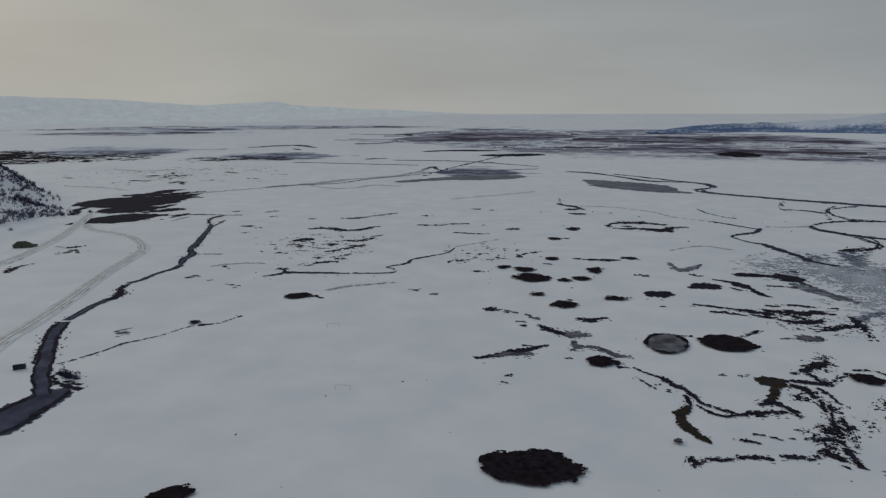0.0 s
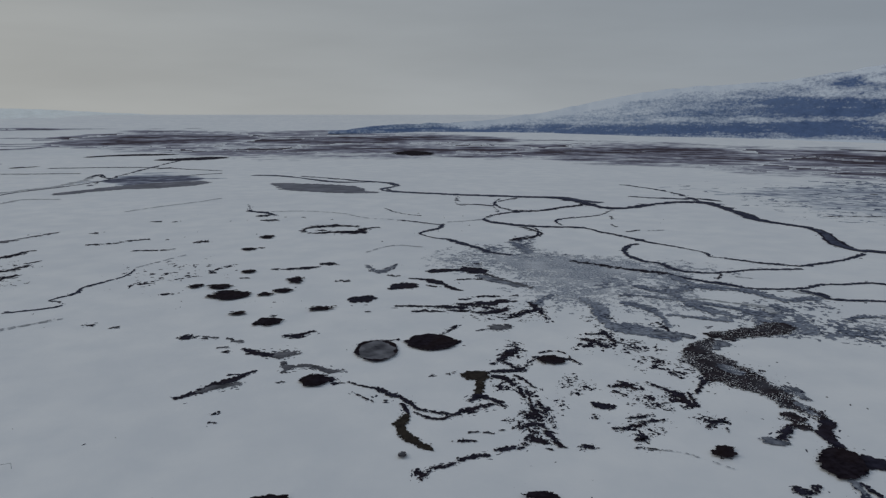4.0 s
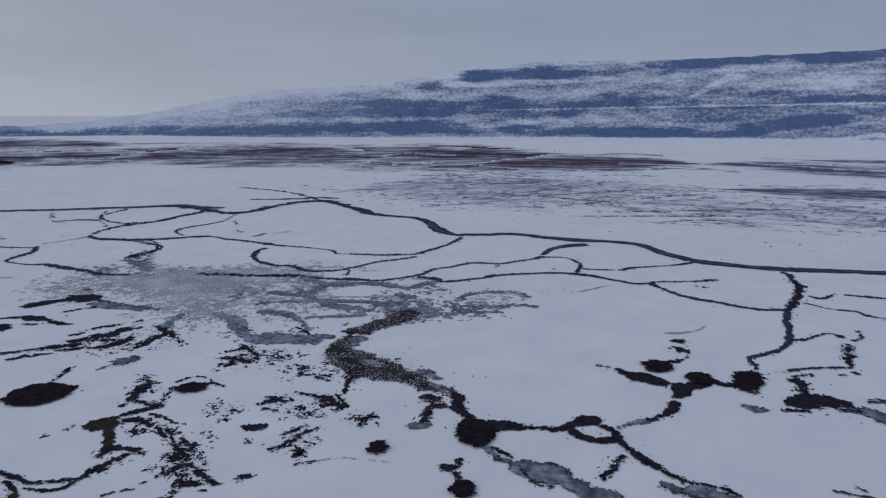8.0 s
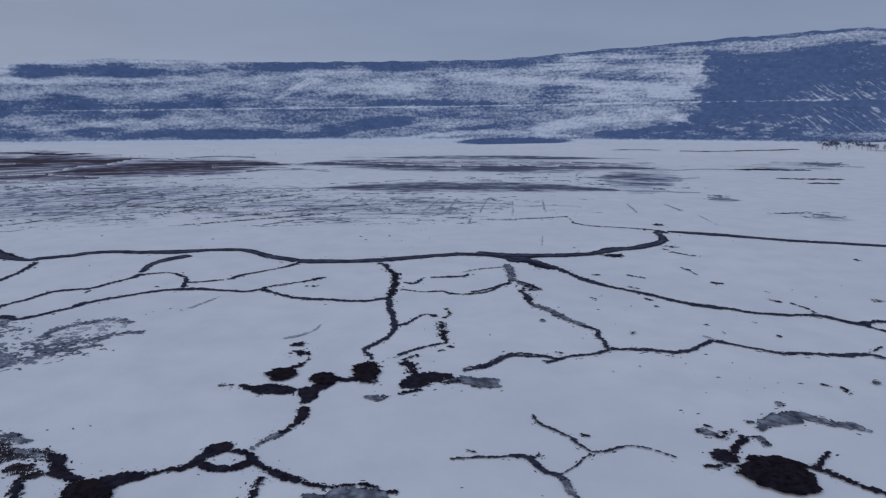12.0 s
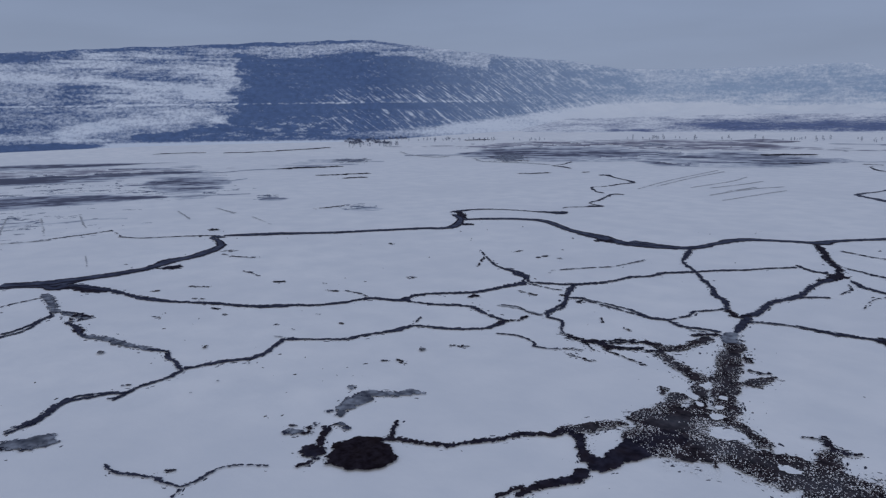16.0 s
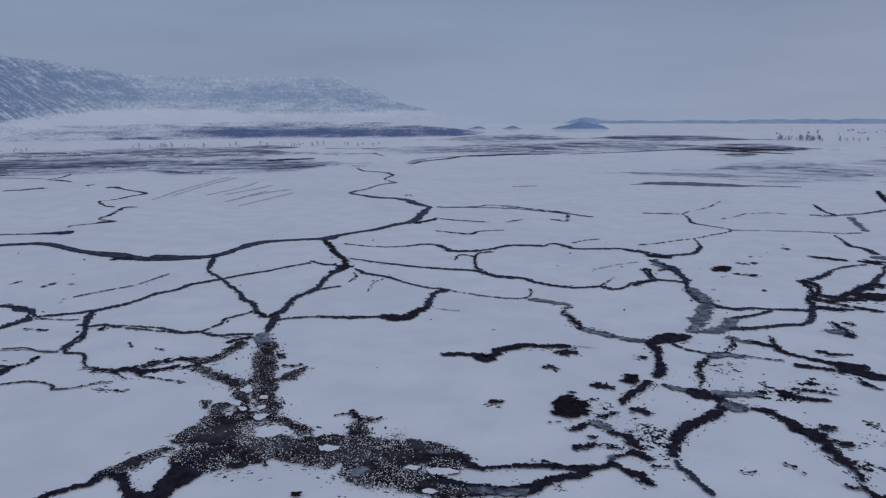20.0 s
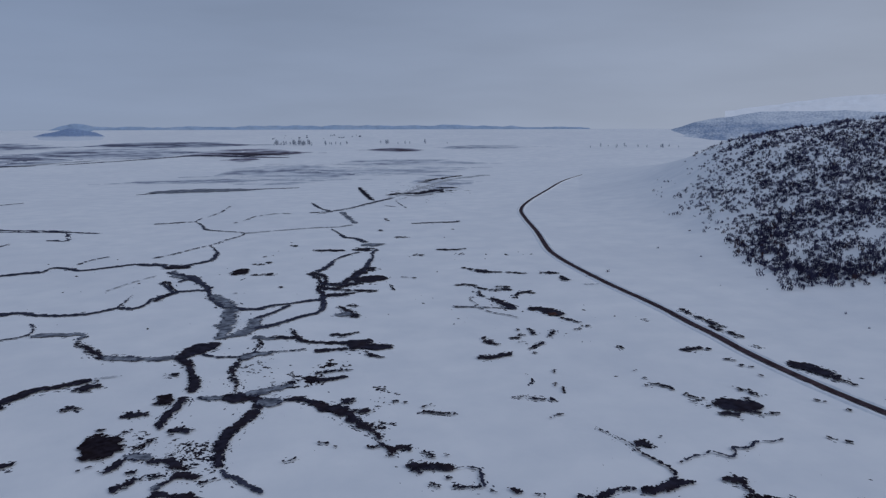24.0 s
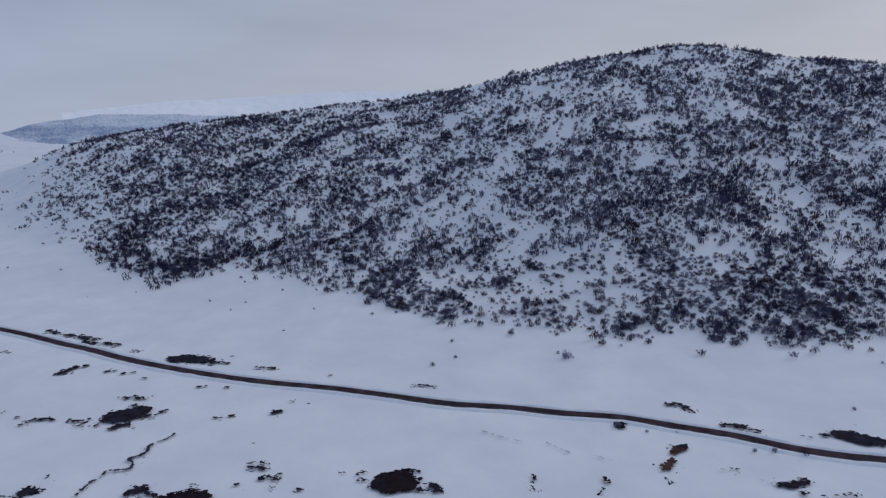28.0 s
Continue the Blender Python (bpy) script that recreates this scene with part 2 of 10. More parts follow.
def lie(x, y, z=0.0):
    """The plain: level out to FLAT, then drawn together so that its horizon lies within RIM."""
    r = np.hypot(x, y)
    out = r > FLAT
    k = np.where(out, RIM / (r + RIM - FLAT), 1.0)
    return x * k, y * k, z + np.where(out, EYE_Z * (1 - k), 0.0)


def sheet(name, verts, faces, mt, parent=None, smooth=False):
    me = bpy.data.meshes.new(name)
    me.from_pydata(verts if isinstance(verts, list) else verts.tolist(), [], faces if isinstance(faces, list) else faces.tolist())
    me.materials.append(mt)
    if smooth:
        me.polygons.foreach_set("use_smooth", np.ones(len(me.polygons), dtype=bool))
    me.update()
    ob = new(name, me)
    if parent:
        ob.parent = parent
    return ob


def part(name, bm, mt, parent, label=""):
    me = bpy.data.meshes.new(name)
    bm.to_mesh(me)
    bm.free()
    me.materials.append(mt)
    ob = new(name, me)
    ob.parent = parent
    if label:
        ob["label"] = label
    return ob


def grid_faces(n, m, wrap=False):
    i, j = np.meshgrid(np.arange(n - 1), np.arange(m if wrap else m - 1), indexing="ij")
    j2 = (j + 1) % m
    return np.stack([i * m + j, (i + 1) * m + j, (i + 1) * m + j2, i * m + j2], -1).reshape(-1, 4)


def cut(X, Y, F):
    """The part of a grid where F < 0: its points, its triangles and the edge along F = 0."""
    n, m = X.shape
    V = np.stack([X.ravel(), Y.ravel()], 1)
    f = F.ravel()
    f = np.where(np.abs(f) < 1e-9, 1e-9, f)
    q = grid_faces(n, m)
    T = np.concatenate([q[:, [0, 1, 2]], q[:, [0, 2, 3]]])
    inside = f[T] < 0
    count = inside.sum(1)
    pts, tris, rims = [V], [T[count == 3]], []
    base = len(V)

    def mid(a, b):
        k = (f[a] / (f[a] - f[b]))[:, None]
        return V[a] + (V[b] - V[a]) * k
    for c in (1, 2):
        S = T[count == c]
        if not len(S):
            continue
        odd = np.argmax((f[S] < 0) == (c == 1), axis=1)
        a = S[np.arange(len(S)), odd]
        b = S[np.arange(len(S)), (odd + 1) % 3]
        d = S[np.arange(len(S)), (odd + 2) % 3]
        p, r = mid(a, b), mid(a, d)
        ip = base + np.arange(len(S))
        ir = ip + len(S)
        pts += [p, r]
        base += 2 * len(S)
        if c == 1:
            tris.append(np.stack([a, ip, ir], 1))
            out = (V[b] + V[d]) / 2 - V[a]
        else:
            tris += [np.stack([ip, b, d], 1), np.stack([ip, d, ir], 1)]
            out = V[a] - (V[b] + V[d]) / 2
        rims.append(np.concatenate([p, r, out], 1))
    V = np.concatenate(pts)
    T = np.concatenate(tris)
    used, inv = np.unique(T, return_inverse=True)
    return V[used], inv.reshape(-1, 3), (np.concatenate(rims) if rims else np.zeros((0, 6)))


# ---- the plain ----
def build_plain():
    az = np.linspace(0, 2 * np.pi, 289)[:-1]
    r = np.concatenate([[0.5], np.geomspace(40, 2500, 40), EYE_Z / np.tan(np.radians(np.linspace(3.1, 0.13, 160)))])
    R, A = np.meshgrid(r, az, indexing="ij")
    x, y, z = lie(R * np.sin(A), R * np.cos(A))
    V = np.stack([x.ravel(), y.ravel(), z.ravel()], 1)
    ob = sheet("ground", V, grid_faces(len(r), len(az), wrap=True), SNOW, smooth=True)
    tagged(ob, "snow-covered flat marsh plain reaching the hazy horizon", "ground", kind="structure")


build_plain()

# ---- water in the snow: kinds, and the list of what lies where ----
#        material, raggedness, name, label
KINDS = {
    "stream": (WATER, 0.5, "stream", "narrow dark meandering stream cut through the snow"),
    "ring": (WATER, 0.6, "stream", "thin curved dark water trace in the snow"),
    "river": (RIVER, 0.28, "river", "dark grey river channel with snowy banks"),
    "dark": (INK, 0.4, "channel", "black-brown open water channel in the snow"),
    "ragged": (INK, 1.2, "channel", "ragged black marsh channel with broken snowy edges"),
    "churn": (CHURN, 0.8, "marsh_channel", "wide dark channel dotted with small snow hummocks"),
    "ice": (ICE, 1.0, "ice_channel", "pale grey half-frozen channel in the snow"),
    "greyice": (GREY_ICE, 0.35, "ice_sheet", "flat dark grey sheet of ice on the snowy plain"),
    "slush": (SLUSH, 0.85, "slush_channel", "grey slushy thawed channel in the snow"),
    "olive": (OLIVE, 0.5, "weedy_pool", "olive-black weedy pool between snow banks"),
    "faint": (FAINT, 0.8, "frozen_rill", "faint grey frozen rill under thin snow"),
    "furrow": (FAINT, 0.15, "furrow", "thin straight plough furrow showing through snow"),
    "ditch": (FAINT, 0.1, "ditch", "straight narrow drainage ditch in the snow"),
    "sedge": (SEDGE, 1.1, "sedge_channel", "grey sedge-grown channel between snowy hummocks"),
    "bare": (BARE, 0.6, "bare_ground", "bare reddish-brown earth patch in the snow"),
    "pond": (PEAT, 0.62, "pond", "small black thawed pond in the snow"),
    "bigpond": (PEAT, 0.34, "pond", "large black-brown thawed pond with ragged snow edge"),
    "blackpond": (PEAT, 0.55, "pond", "black ragged pond in the snow"),
    "icepond": (SLUSH, 0.15, "pond", "round grey-brown ice-covered pond with dark rim"),
}
PATCHES = {
    "fleck": (INK, 0.62, "thawed_flecks", "scattered small black thawed patches in the snow"),
    "wet": (PEAT, 0.9, "thawed_ground", "ragged dark thawed ground in the snow"),
    "marsh": (MARSH, 0.6, "marsh_grass", "grey-green marsh grass showing through thin snow"),
    "sedge": (SEDGE, 0.8, "sedge_bed", "dark grey sedge bed with thin snow"),
    "reed": (REED, 1.6, "reed_bed", "distant brown reed bed on the plain"),
    "vein": (VEIN, 1.0, "grass_strands", "branching strands of dark wet grass through snow"),
    "weed": (WATER, 1.0, "weed_strands", "stringy black weed lines broken by snow"),
    "ash": (ASH, 1.5, "wet_snow", "distant grey wind-scoured wet snow"),
}
RUNS, POOLS, SPOTS, BANDS, TRACKS, ISLANDS = [], [], [], [], [], []


def stream(kind, line):
    RUNS.append((kind, line, False))


def run(kind, line):
    """A stream whose widths are those of its open water."""
    RUNS.append((kind, line, True))


def pool(kind, x, y, deep, wide, turn):
    POOLS.append((kind, x, y, deep, wide, turn))


def patch(kind, cover, x, y, deep, wide, turn):
    SPOTS.append((kind, cover, x, y, deep, wide, turn))


def band_patch(kind, cover, az, el, half_az, half_el):
    BANDS.append((kind, cover, az, el, half_az, half_el))


def track(line):
    TRACKS.append(line)


def snow_island(x, y, deep, wide, turn):
    ISLANDS.append((x, y, deep, wide, turn))


stream("faint", [(-431, 1137, 33.5), (-354, 1209, 26.5), (-259, 1300, 35.4), (-204, 1382, 28.8), (-117, 1459, 25.2), (-67, 1594, 16.7), (-42, 1698, 14.4)])
track([(-262, 290), (-267, 320), (-274, 356), (-276, 383), (-280, 418), (-285, 454), (-293, 499), (-300, 549), (-304, 597), (-310, 632), (-326, 666), (-352, 703), (-386, 732), (-417, 752), (-448, 794)])
track([(-408, 510), (-410, 545), (-411, 588), (-416, 631), (-428, 693), (-444, 752), (-460, 803), (-485, 881)])
stream("stream", [(167, 1048, 2.9), (159, 978, 5.1), (173, 940, 9.3), (180, 916, 8.6)])
stream("stream", [(466, 817, 3.1), (492, 878, 2.4), (526, 922, 7.7), (578, 950, 11.9)])
stream("stream", [(499, 1011, 2.8), (456, 932, 2.4), (452, 898, 5.7)])
stream("stream", [(361, 1499, 24.3), (435, 1351, 23.7), (471, 1286, 25.0), (471, 1220, 7.4), (437, 1171, 4.9), (437, 1116, 29.3), (488, 1053, 29.5), (569, 982, 30.4), (624, 936, 27.6), (636, 861, 21.5), (624, 798, 26.9), (645, 777, 24.6), (719, 797, 18.4), (782, 797, 28.8), (808, 759, 27.4), (779, 696, 16.6), (747, 630, 19.7), (731, 581, 19.5), (736, 538, 27.3)])
stream("stream", [(802, 769, 11.7), (862, 906, 12.7), (875, 1021, 18.4), (871, 1052, 15.2)])
stream("stream", [(753, 889, 22.1), (794, 836, 22.6), (839, 808, 30.9), (839, 773, 17.0)])
stream("faint", [(817, -2261, 26.0), (844, -2600, 56.0), (718, -2925, 73.4), (486, -3159, 84.9), (259, -3477, 85.0)])
stream("stream", [(340, -1116, 15.7), (274, -1128, 15.3), (196, -1119, 13.6), (137, -1092, 16.7), (91, -1058, 9.8)])
stream("stream", [(151, -1020, 14.4), (125, -1005, 9.4), (134, -1080, 2.5)])
stream("stream", [(207, -969, 10.3), (189, -1006, 10.6)])
stream("dark", [(-438, -1611, 11.2), (-408, -1454, 12.6), (-387, -1323, 7.1)])
stream("faint", [(-234, -1152, 9.0), (-357, -1269, 13.0), (-503, -1456, 17.0), (-723, -1756, 28.0), (-921, -1917, 43.6)])
pool("pond", 928, 2207, 134, 71, 67)
band_patch("reed", 0.9, 362.12, -1.97, 5.04, 0.45)
band_patch("reed", 0.95, 376.25, -2.64, 16.42, 0.87)
band_patch("reed", 0.8, 365.19, -2.42, 9.95, 0.45)
band_patch("ash", 1.1, 362.37, -5.12, 3.71, 0.37)
band_patch("reed", 0.75, 344.19, -1.20, 15.64, 0.13)
band_patch("reed", 0.6, 335.29, -1.49, 6.77, 0.16)
patch("wet", 0.85, -1394, 2186, 316, 108, 122)
patch("wet", 0.6, -1121, 2160, 198, 161, 116)
band_patch("ash", 0.75, 334.31, -2.95, 5.60, 0.33)
patch("wet", 0.6, -620, 2080, 114, 137, 106)
band_patch("ash", 0.8, 345.89, -3.51, 4.77, 0.31)
band_patch("ash", 0.7, 340.57, -1.17, 9.27, 0.17)
band_patch("reed", 0.9, 38.70, -3.16, 14.88, 0.55)
band_patch("reed", 0.85, 60.14, -4.21, 13.26, 0.69)
band_patch("ash", 0.42, 61.87, -6.31, 10.39, 1.29)
band_patch("reed", 0.95, 64.46, -4.30, 10.16, 0.44)
band_patch("reed", 0.8, 50.35, -3.99, 6.22, 0.55)
band_patch("ash", 0.42, 61.96, -6.41, 13.54, 1.22)
band_patch("ash", 0.4, 81.07, -7.40, 12.89, 1.11)
band_patch("ash", 0.7, 104.34, -4.78, 3.11, 1.03)
band_patch("reed", 0.72, 138.92, -2.41, 13.06, 0.36)
patch("wet", 0.62, 1808, -1522, 157, 54, -40)
band_patch("ash", 0.5, 115.04, -3.73, 3.28, 0.35)
band_patch("ash", 0.62, 117.90, -7.39, 1.29, 0.18)
band_patch("ash", 0.62, 110.57, -6.37, 1.09, 0.21)
band_patch("ash", 0.62, 151.97, -3.17, 2.95, 0.26)
band_patch("reed", 0.7, 142.66, -2.31, 9.17, 0.34)
stream("dark", [(-372, -3660, 38.7), (-523, -3844, 140.3), (-635, -3736, 59.4)])
stream("dark", [(-329, -4242, 44.2), (-461, -3963, 136.7), (-606, -4031, 69.7)])
band_patch("ash", 0.42, 202.08, -4.41, 2.70, 0.64)
patch("fleck", 0.4, -563, -1476, 192, 76, -111)
stream("ditch", [(1002, 56, 1.6), (1068, 48, 1.7), (1142, 40, 1.9)])
stream("ditch", [(1008, 23, 1.4), (1084, 16, 1.5), (1171, 8.1, 1.6)])
stream("ditch", [(998, -25, 1.2), (1061, -31, 1.2), (1133, -39, 1.3)])
stream("ditch", [(966, -69, 1.0), (1040, -75, 1.0), (1125, -81, 1.1)])
stream("ditch", [(1003, -118, 1.0), (1071, -126, 1.1), (1149, -134, 1.1)])
stream("ditch", [(1101, -262, 1.6), (1050, -257, 1.5), (1003, -252, 1.5)])
stream("ditch", [(1085, -321, 2.6), (1052, -321, 2.6), (1020, -321, 2.5)])
stream("ditch", [(978, 94, 2.0), (1062, 83, 2.2), (1161, 69, 2.3)])
stream("ditch", [(1007, 139, 2.7), (1090, 123, 2.9), (1188, 104, 3.2)])
stream("ditch", [(953, 172, 2.2), (1066, 160, 2.5), (1207, 145, 2.8)])
band_patch("vein", 0.75, 62.02, -6.41, 13.94, 1.40)
band_patch("vein", 0.75, 81.05, -7.40, 15.10, 1.39)
band_patch("vein", 0.7, 91.79, -5.64, 14.42, 0.63)
band_patch("vein", 0.7, 61.75, -6.10, 11.17, 1.46)
band_patch("vein", 0.6, 98.09, -4.97, 7.35, 1.23)
band_patch("vein", 0.6, 139.78, -2.64, 13.47, 0.64)
stream("ragged", [(2526, 1763, 57.1), (2537, 1577, 69.9), (2468, 1429, 108.9), (2494, 1324, 89.1)])
stream("dark", [(2841, -614, 63.3), (2858, -713, 54.2), (2833, -812, 68.1)])
stream("dark", [(2760, -857, 63.6), (2746, -994, 44.9), (2814, -1167, 49.2)])
patch("fleck", 0.22, -597, 1543, 288, 250, 110)
stream("stream", [(-57, 1458, 8.0), (-8.6, 1643, 10.0), (54, 1836, 13.0), (171, 2164, 15.7)])
stream("stream", [(-790, 2763, 57.6), (-651, 2961, 81.7), (-518, 2752, 28.0)])
stream("stream", [(253, -1151, 13.9), (195, -1132, 13.0), (130, -1100, 12.1)])
stream("faint", [(1083, 387, 4.7), (1211, 394, 5.3), (1336, 398, 6.0)])
stream("faint", [(939, 427, 4.4), (1074, 437, 5.1), (1202, 444, 5.8)])
stream("faint", [(975, 398, 5.7), (1106, 390, 6.4), (1213, 384, 7.0)])
stream("faint", [(993, 610, 5.5), (1124, 634, 6.5), (1270, 654, 7.7)])
stream("faint", [(1116, 334, 4.3), (1221, 338, 5.1), (1324, 337, 5.9)])
stream("faint", [(971, 241, 6.1), (1075, 211, 5.7), (1199, 194, 5.4)])
stream("faint", [(1081, 539, 10.7), (1026, 418, 9.8), (962, 290, 9.7), (939, 185, 10.2)])

# ---- far reed beds and wet snow ----
run("stream", [(765, -2802, 52.8), (677, -2882, 57.1), (599, -3060, 52.5), (442, -3098, 46.1)])
run("stream", [(368, -3121, 33.3), (240, -3283, 36.0), (127, -3418, 34.5), (-83, -3753, 50.9), (-232, -3861, 136.7), (-435, -3561, 87.9), (-586, -3439, 55.3)])
run("stream", [(54, -1648, 11.9), (-28, -1698, 25.8), (-145, -1692, 24.0), (-309, -1689, 12.4)])
run("stream", [(304, -1515, 7.9), (255, -1556, 8.2)])
run("stream", [(-440, -1630, 5.1), (-409, -1471, 5.6), (-387, -1349, 3.8)])
band_patch("reed", 0.78, 186.25, -1.90, 4.50, 0.31)
band_patch("ash", 1.0, 181.06, -1.28, 5.65, 0.17)
band_patch("ash", 0.95, 168.84, -2.13, 5.23, 0.36)
band_patch("ash", 0.8, 177.28, -1.85, 6.32, 0.30)
band_patch("ash", 0.75, 168.55, -1.32, 5.18, 0.24)
band_patch("ash", 0.38, 186.17, -3.97, 7.75, 0.36)
band_patch("reed", 0.8, 186.23, -2.44, 1.25, 0.13)
band_patch("ash", 0.55, 189.76, -3.46, 5.92, 0.50)
band_patch("reed", 0.75, 198.28, -1.75, 2.28, 0.13)
band_patch("ash", 0.8, 205.64, -1.61, 3.74, 0.15)
band_patch("ash", 0.5, 198.32, -3.31, 6.30, 0.42)
band_patch("ash", 0.5, 199.31, -2.86, 6.13, 0.27)
band_patch("ash", 0.9, 134.70, -2.97, 9.14, 0.50)
band_patch("ash", 0.8, 143.15, -3.55, 3.23, 0.29)
band_patch("reed", 0.9, 149.25, -1.93, 2.40, 0.13)
band_patch("ash", 0.8, 163.59, -2.19, 7.36, 0.25)
band_patch("ash", 0.7, 147.31, -3.25, 6.88, 0.50)
band_patch("reed", 0.95, 54.55, -3.32, 13.21, 0.63)
band_patch("reed", 1.0, 67.47, -4.02, 8.47, 0.50)
band_patch("reed", 0.95, 3.97, -1.83, 8.18, 0.38)
band_patch("reed", 0.9, 19.90, -2.23, 13.45, 0.34)
band_patch("reed", 0.85, 22.60, -2.91, 11.73, 0.38)
band_patch("reed", 0.9, 3.38, -2.08, 7.92, 0.46)
band_patch("reed", 0.95, 41.77, -3.23, 10.63, 0.71)
band_patch("ash", 1.05, 91.30, -4.05, 14.50, 0.42)
band_patch("ash", 1.0, 90.80, -5.88, 12.50, 0.34)
band_patch("reed", 0.55, 92.00, -3.95, 11.00, 0.22)
band_patch("ash", 0.9, 93.00, -3.45, 9.00, 0.14)

# ---- near water: centre lines with the water's own width ----
# the river and the flat by the hill
run("river", [(-207, 232, 16.1), (-206, 246, 23.4), (-205, 257, 23.4), (-202, 270, 18.9), (-200, 280, 11.6)])
run("river", [(-205, 273, 8.5), (-213, 287, 9.2), (-223, 303, 9.5), (-230, 319, 9.5), (-239, 338, 9.3), (-248, 358, 8.5), (-254, 374, 9.7), (-258, 392, 7.8)])
run("dark", [(-215, 299, 1.7), (-208, 290, 2.1), (-199, 284, 4.0), (-190, 281, 3.4)])
run("dark", [(-225, 319, 1.2), (-235, 338, 1.3), (-245, 358, 1.8), (-250, 374, 1.9), (-253, 386, 1.7)])
run("dark", [(-234, 315, 1.0), (-244, 338, 1.4), (-252, 358, 1.6), (-259, 377, 1.6), (-262, 392, 2.4)])
run("river", [(-259, 395, 6.5), (-258, 409, 5.9), (-259, 422, 6.4), (-258, 437, 6.4), (-255, 448, 6.4)])
run("dark", [(-256, 445, 8.1), (-254, 459, 7.9), (-260, 477, 6.2), (-263, 493, 5.4)])
run("river", [(-264, 495, 5.9), (-258, 507, 4.9), (-254, 531, 4.9), (-247, 550, 6.0), (-247, 562, 6.7)])
run("river", [(-247, 562, 3.7), (-253, 586, 7.3), (-254, 609, 8.4), (-266, 641, 5.7)])
run("river", [(-265, 641, 8.4), (-270, 672, 7.6), (-278, 713, 6.2), (-285, 750, 5.8), (-291, 783, 6.1)])
run("dark", [(-291, 783, 3.3), (-304, 810, 2.8), (-311, 838, 4.1), (-308, 858, 7.1), (-302, 868, 5.5)])
run("stream", [(-252, 612, 2.3), (-238, 612, 2.0), (-225, 612, 2.0)])
run("stream", [(-221, 315, 0.7), (-214, 324, 1.5), (-207, 336, 1.4), (-201, 349, 1.6), (-194, 355, 1.2), (-184, 366, 1.2), (-176, 380, 0.8), (-167, 386, 1.5), (-158, 389, 0.9), (-148, 407, 0.8)])
pool("pond", -174, 389, 3.2, 3.6, 110)
run("ragged", [(-169, 384, 2.1), (-162, 387, 1.4)])
run("slush", [(-213, 368, 3.1), (-208, 370, 4.2)])
run("stream", [(-217, 371, 0.9), (-208, 380, 0.9)])
run("ragged", [(-215, 303, 2.4), (-207, 299, 3.8), (-200, 293, 1.8)])
run("ragged", [(-204, 291, 1.7), (-194, 286, 2.1)])
run("stream", [(-375, 869, 4.8), (-349, 879, 7.2), (-302, 873, 3.8), (-280, 873, 3.9)])
run("stream", [(-479, 1057, 8.1), (-433, 1042, 17.5), (-427, 1087, 12.6)])
run("ragged", [(-475, 1129, 20.3), (-448, 1146, 11.9), (-425, 1163, 10.0)])
run("dark", [(-696, 1133, 9.0), (-645, 1083, 19.8), (-609, 1060, 13.1)])
run("ragged", [(-748, 1256, 33.0), (-723, 1255, 13.6)])
run("ragged", [(-435, 1095, 6.7), (-399, 1071, 6.6)])
run("ragged", [(-408, 566, 3.6), (-408, 578, 5.5), (-407, 593, 2.4)])
run("dark", [(-383, 532, 3.2), (-387, 547, 6.6), (-385, 561, 2.6), (-381, 570, 3.1)])
pool("blackpond", -493, 719, 15.0, 2.5, 122)
run("ragged", [(-391, 642, 3.6), (-382, 651, 7.5)])
run("ragged", [(-384, 613, 3.1), (-377, 624, 3.8)])
run("ragged", [(-315, 616, 4.0), (-308, 618, 9.7)])
run("ragged", [(-288, 783, 1.5), (-290, 828, 1.6)])
run("ragged", [(-254, 783, 4.7), (-243, 778, 4.7)])
run("ragged", [(-224, 514, 2.3), (-219, 518, 2.3)])
run("ragged", [(-214, 518, 1.2), (-221, 524, 1.2)])
run("ragged", [(-209, 561, 1.1), (-200, 548, 1.0)])
run("ragged", [(-181, 491, 1.6), (-173, 487, 1.6)])
run("dark", [(-569, 1037, 7.6), (-543, 1015, 35.1), (-518, 1008, 99.1), (-496, 1015, 118.0), (-476, 1028, 106.0), (-458, 1050, 66.9), (-447, 1080, 41.0), (-431, 1112, 21.4), (-420, 1128, 9.5)])
run("dark", [(-542, 1097, 11.6), (-517, 1105, 35.9), (-499, 1129, 31.9), (-492, 1173, 27.8), (-474, 1191, 12.0)])
run("dark", [(-516, 1081, 18.9), (-495, 1096, 27.5), (-469, 1112, 34.5), (-450, 1137, 17.6)])
run("dark", [(-455, 807, 10.8), (-447, 816, 27.8), (-438, 830, 63.1), (-427, 845, 79.5), (-415, 859, 61.1), (-401, 869, 38.8), (-383, 880, 12.8)])
run("dark", [(-482, 914, 24.4), (-472, 925, 63.0), (-452, 925, 68.4), (-437, 937, 48.5), (-420, 955, 16.3), (-412, 986, 5.5)])
run("dark", [(-421, 891, 6.5), (-408, 913, 22.2), (-391, 930, 25.2), (-377, 936, 8.4)])
run("dark", [(-437, 987, 5.5), (-431, 1014, 12.6), (-425, 1057, 14.3), (-413, 1087, 7.2)])
run("dark", [(-367, 849, 3.9), (-362, 874, 10.5), (-357, 890, 4.9)])
run("dark", [(-489, 817, 2.6), (-500, 850, 8.0), (-515, 892, 12.6), (-526, 932, 14.7), (-527, 962, 4.1)])
run("ragged", [(-471, 798, 11.0), (-462, 807, 20.4), (-457, 812, 11.2)])
run("dark", [(-611, 1060, 31.5), (-616, 1052, 15.9), (-643, 1075, 12.4), (-686, 1124, 4.8)])
run("stream", [(-356, 820, 2.3), (-345, 858, 2.4)])
pool("bigpond", 16.6, 203, 14.0, 18.0, 82)
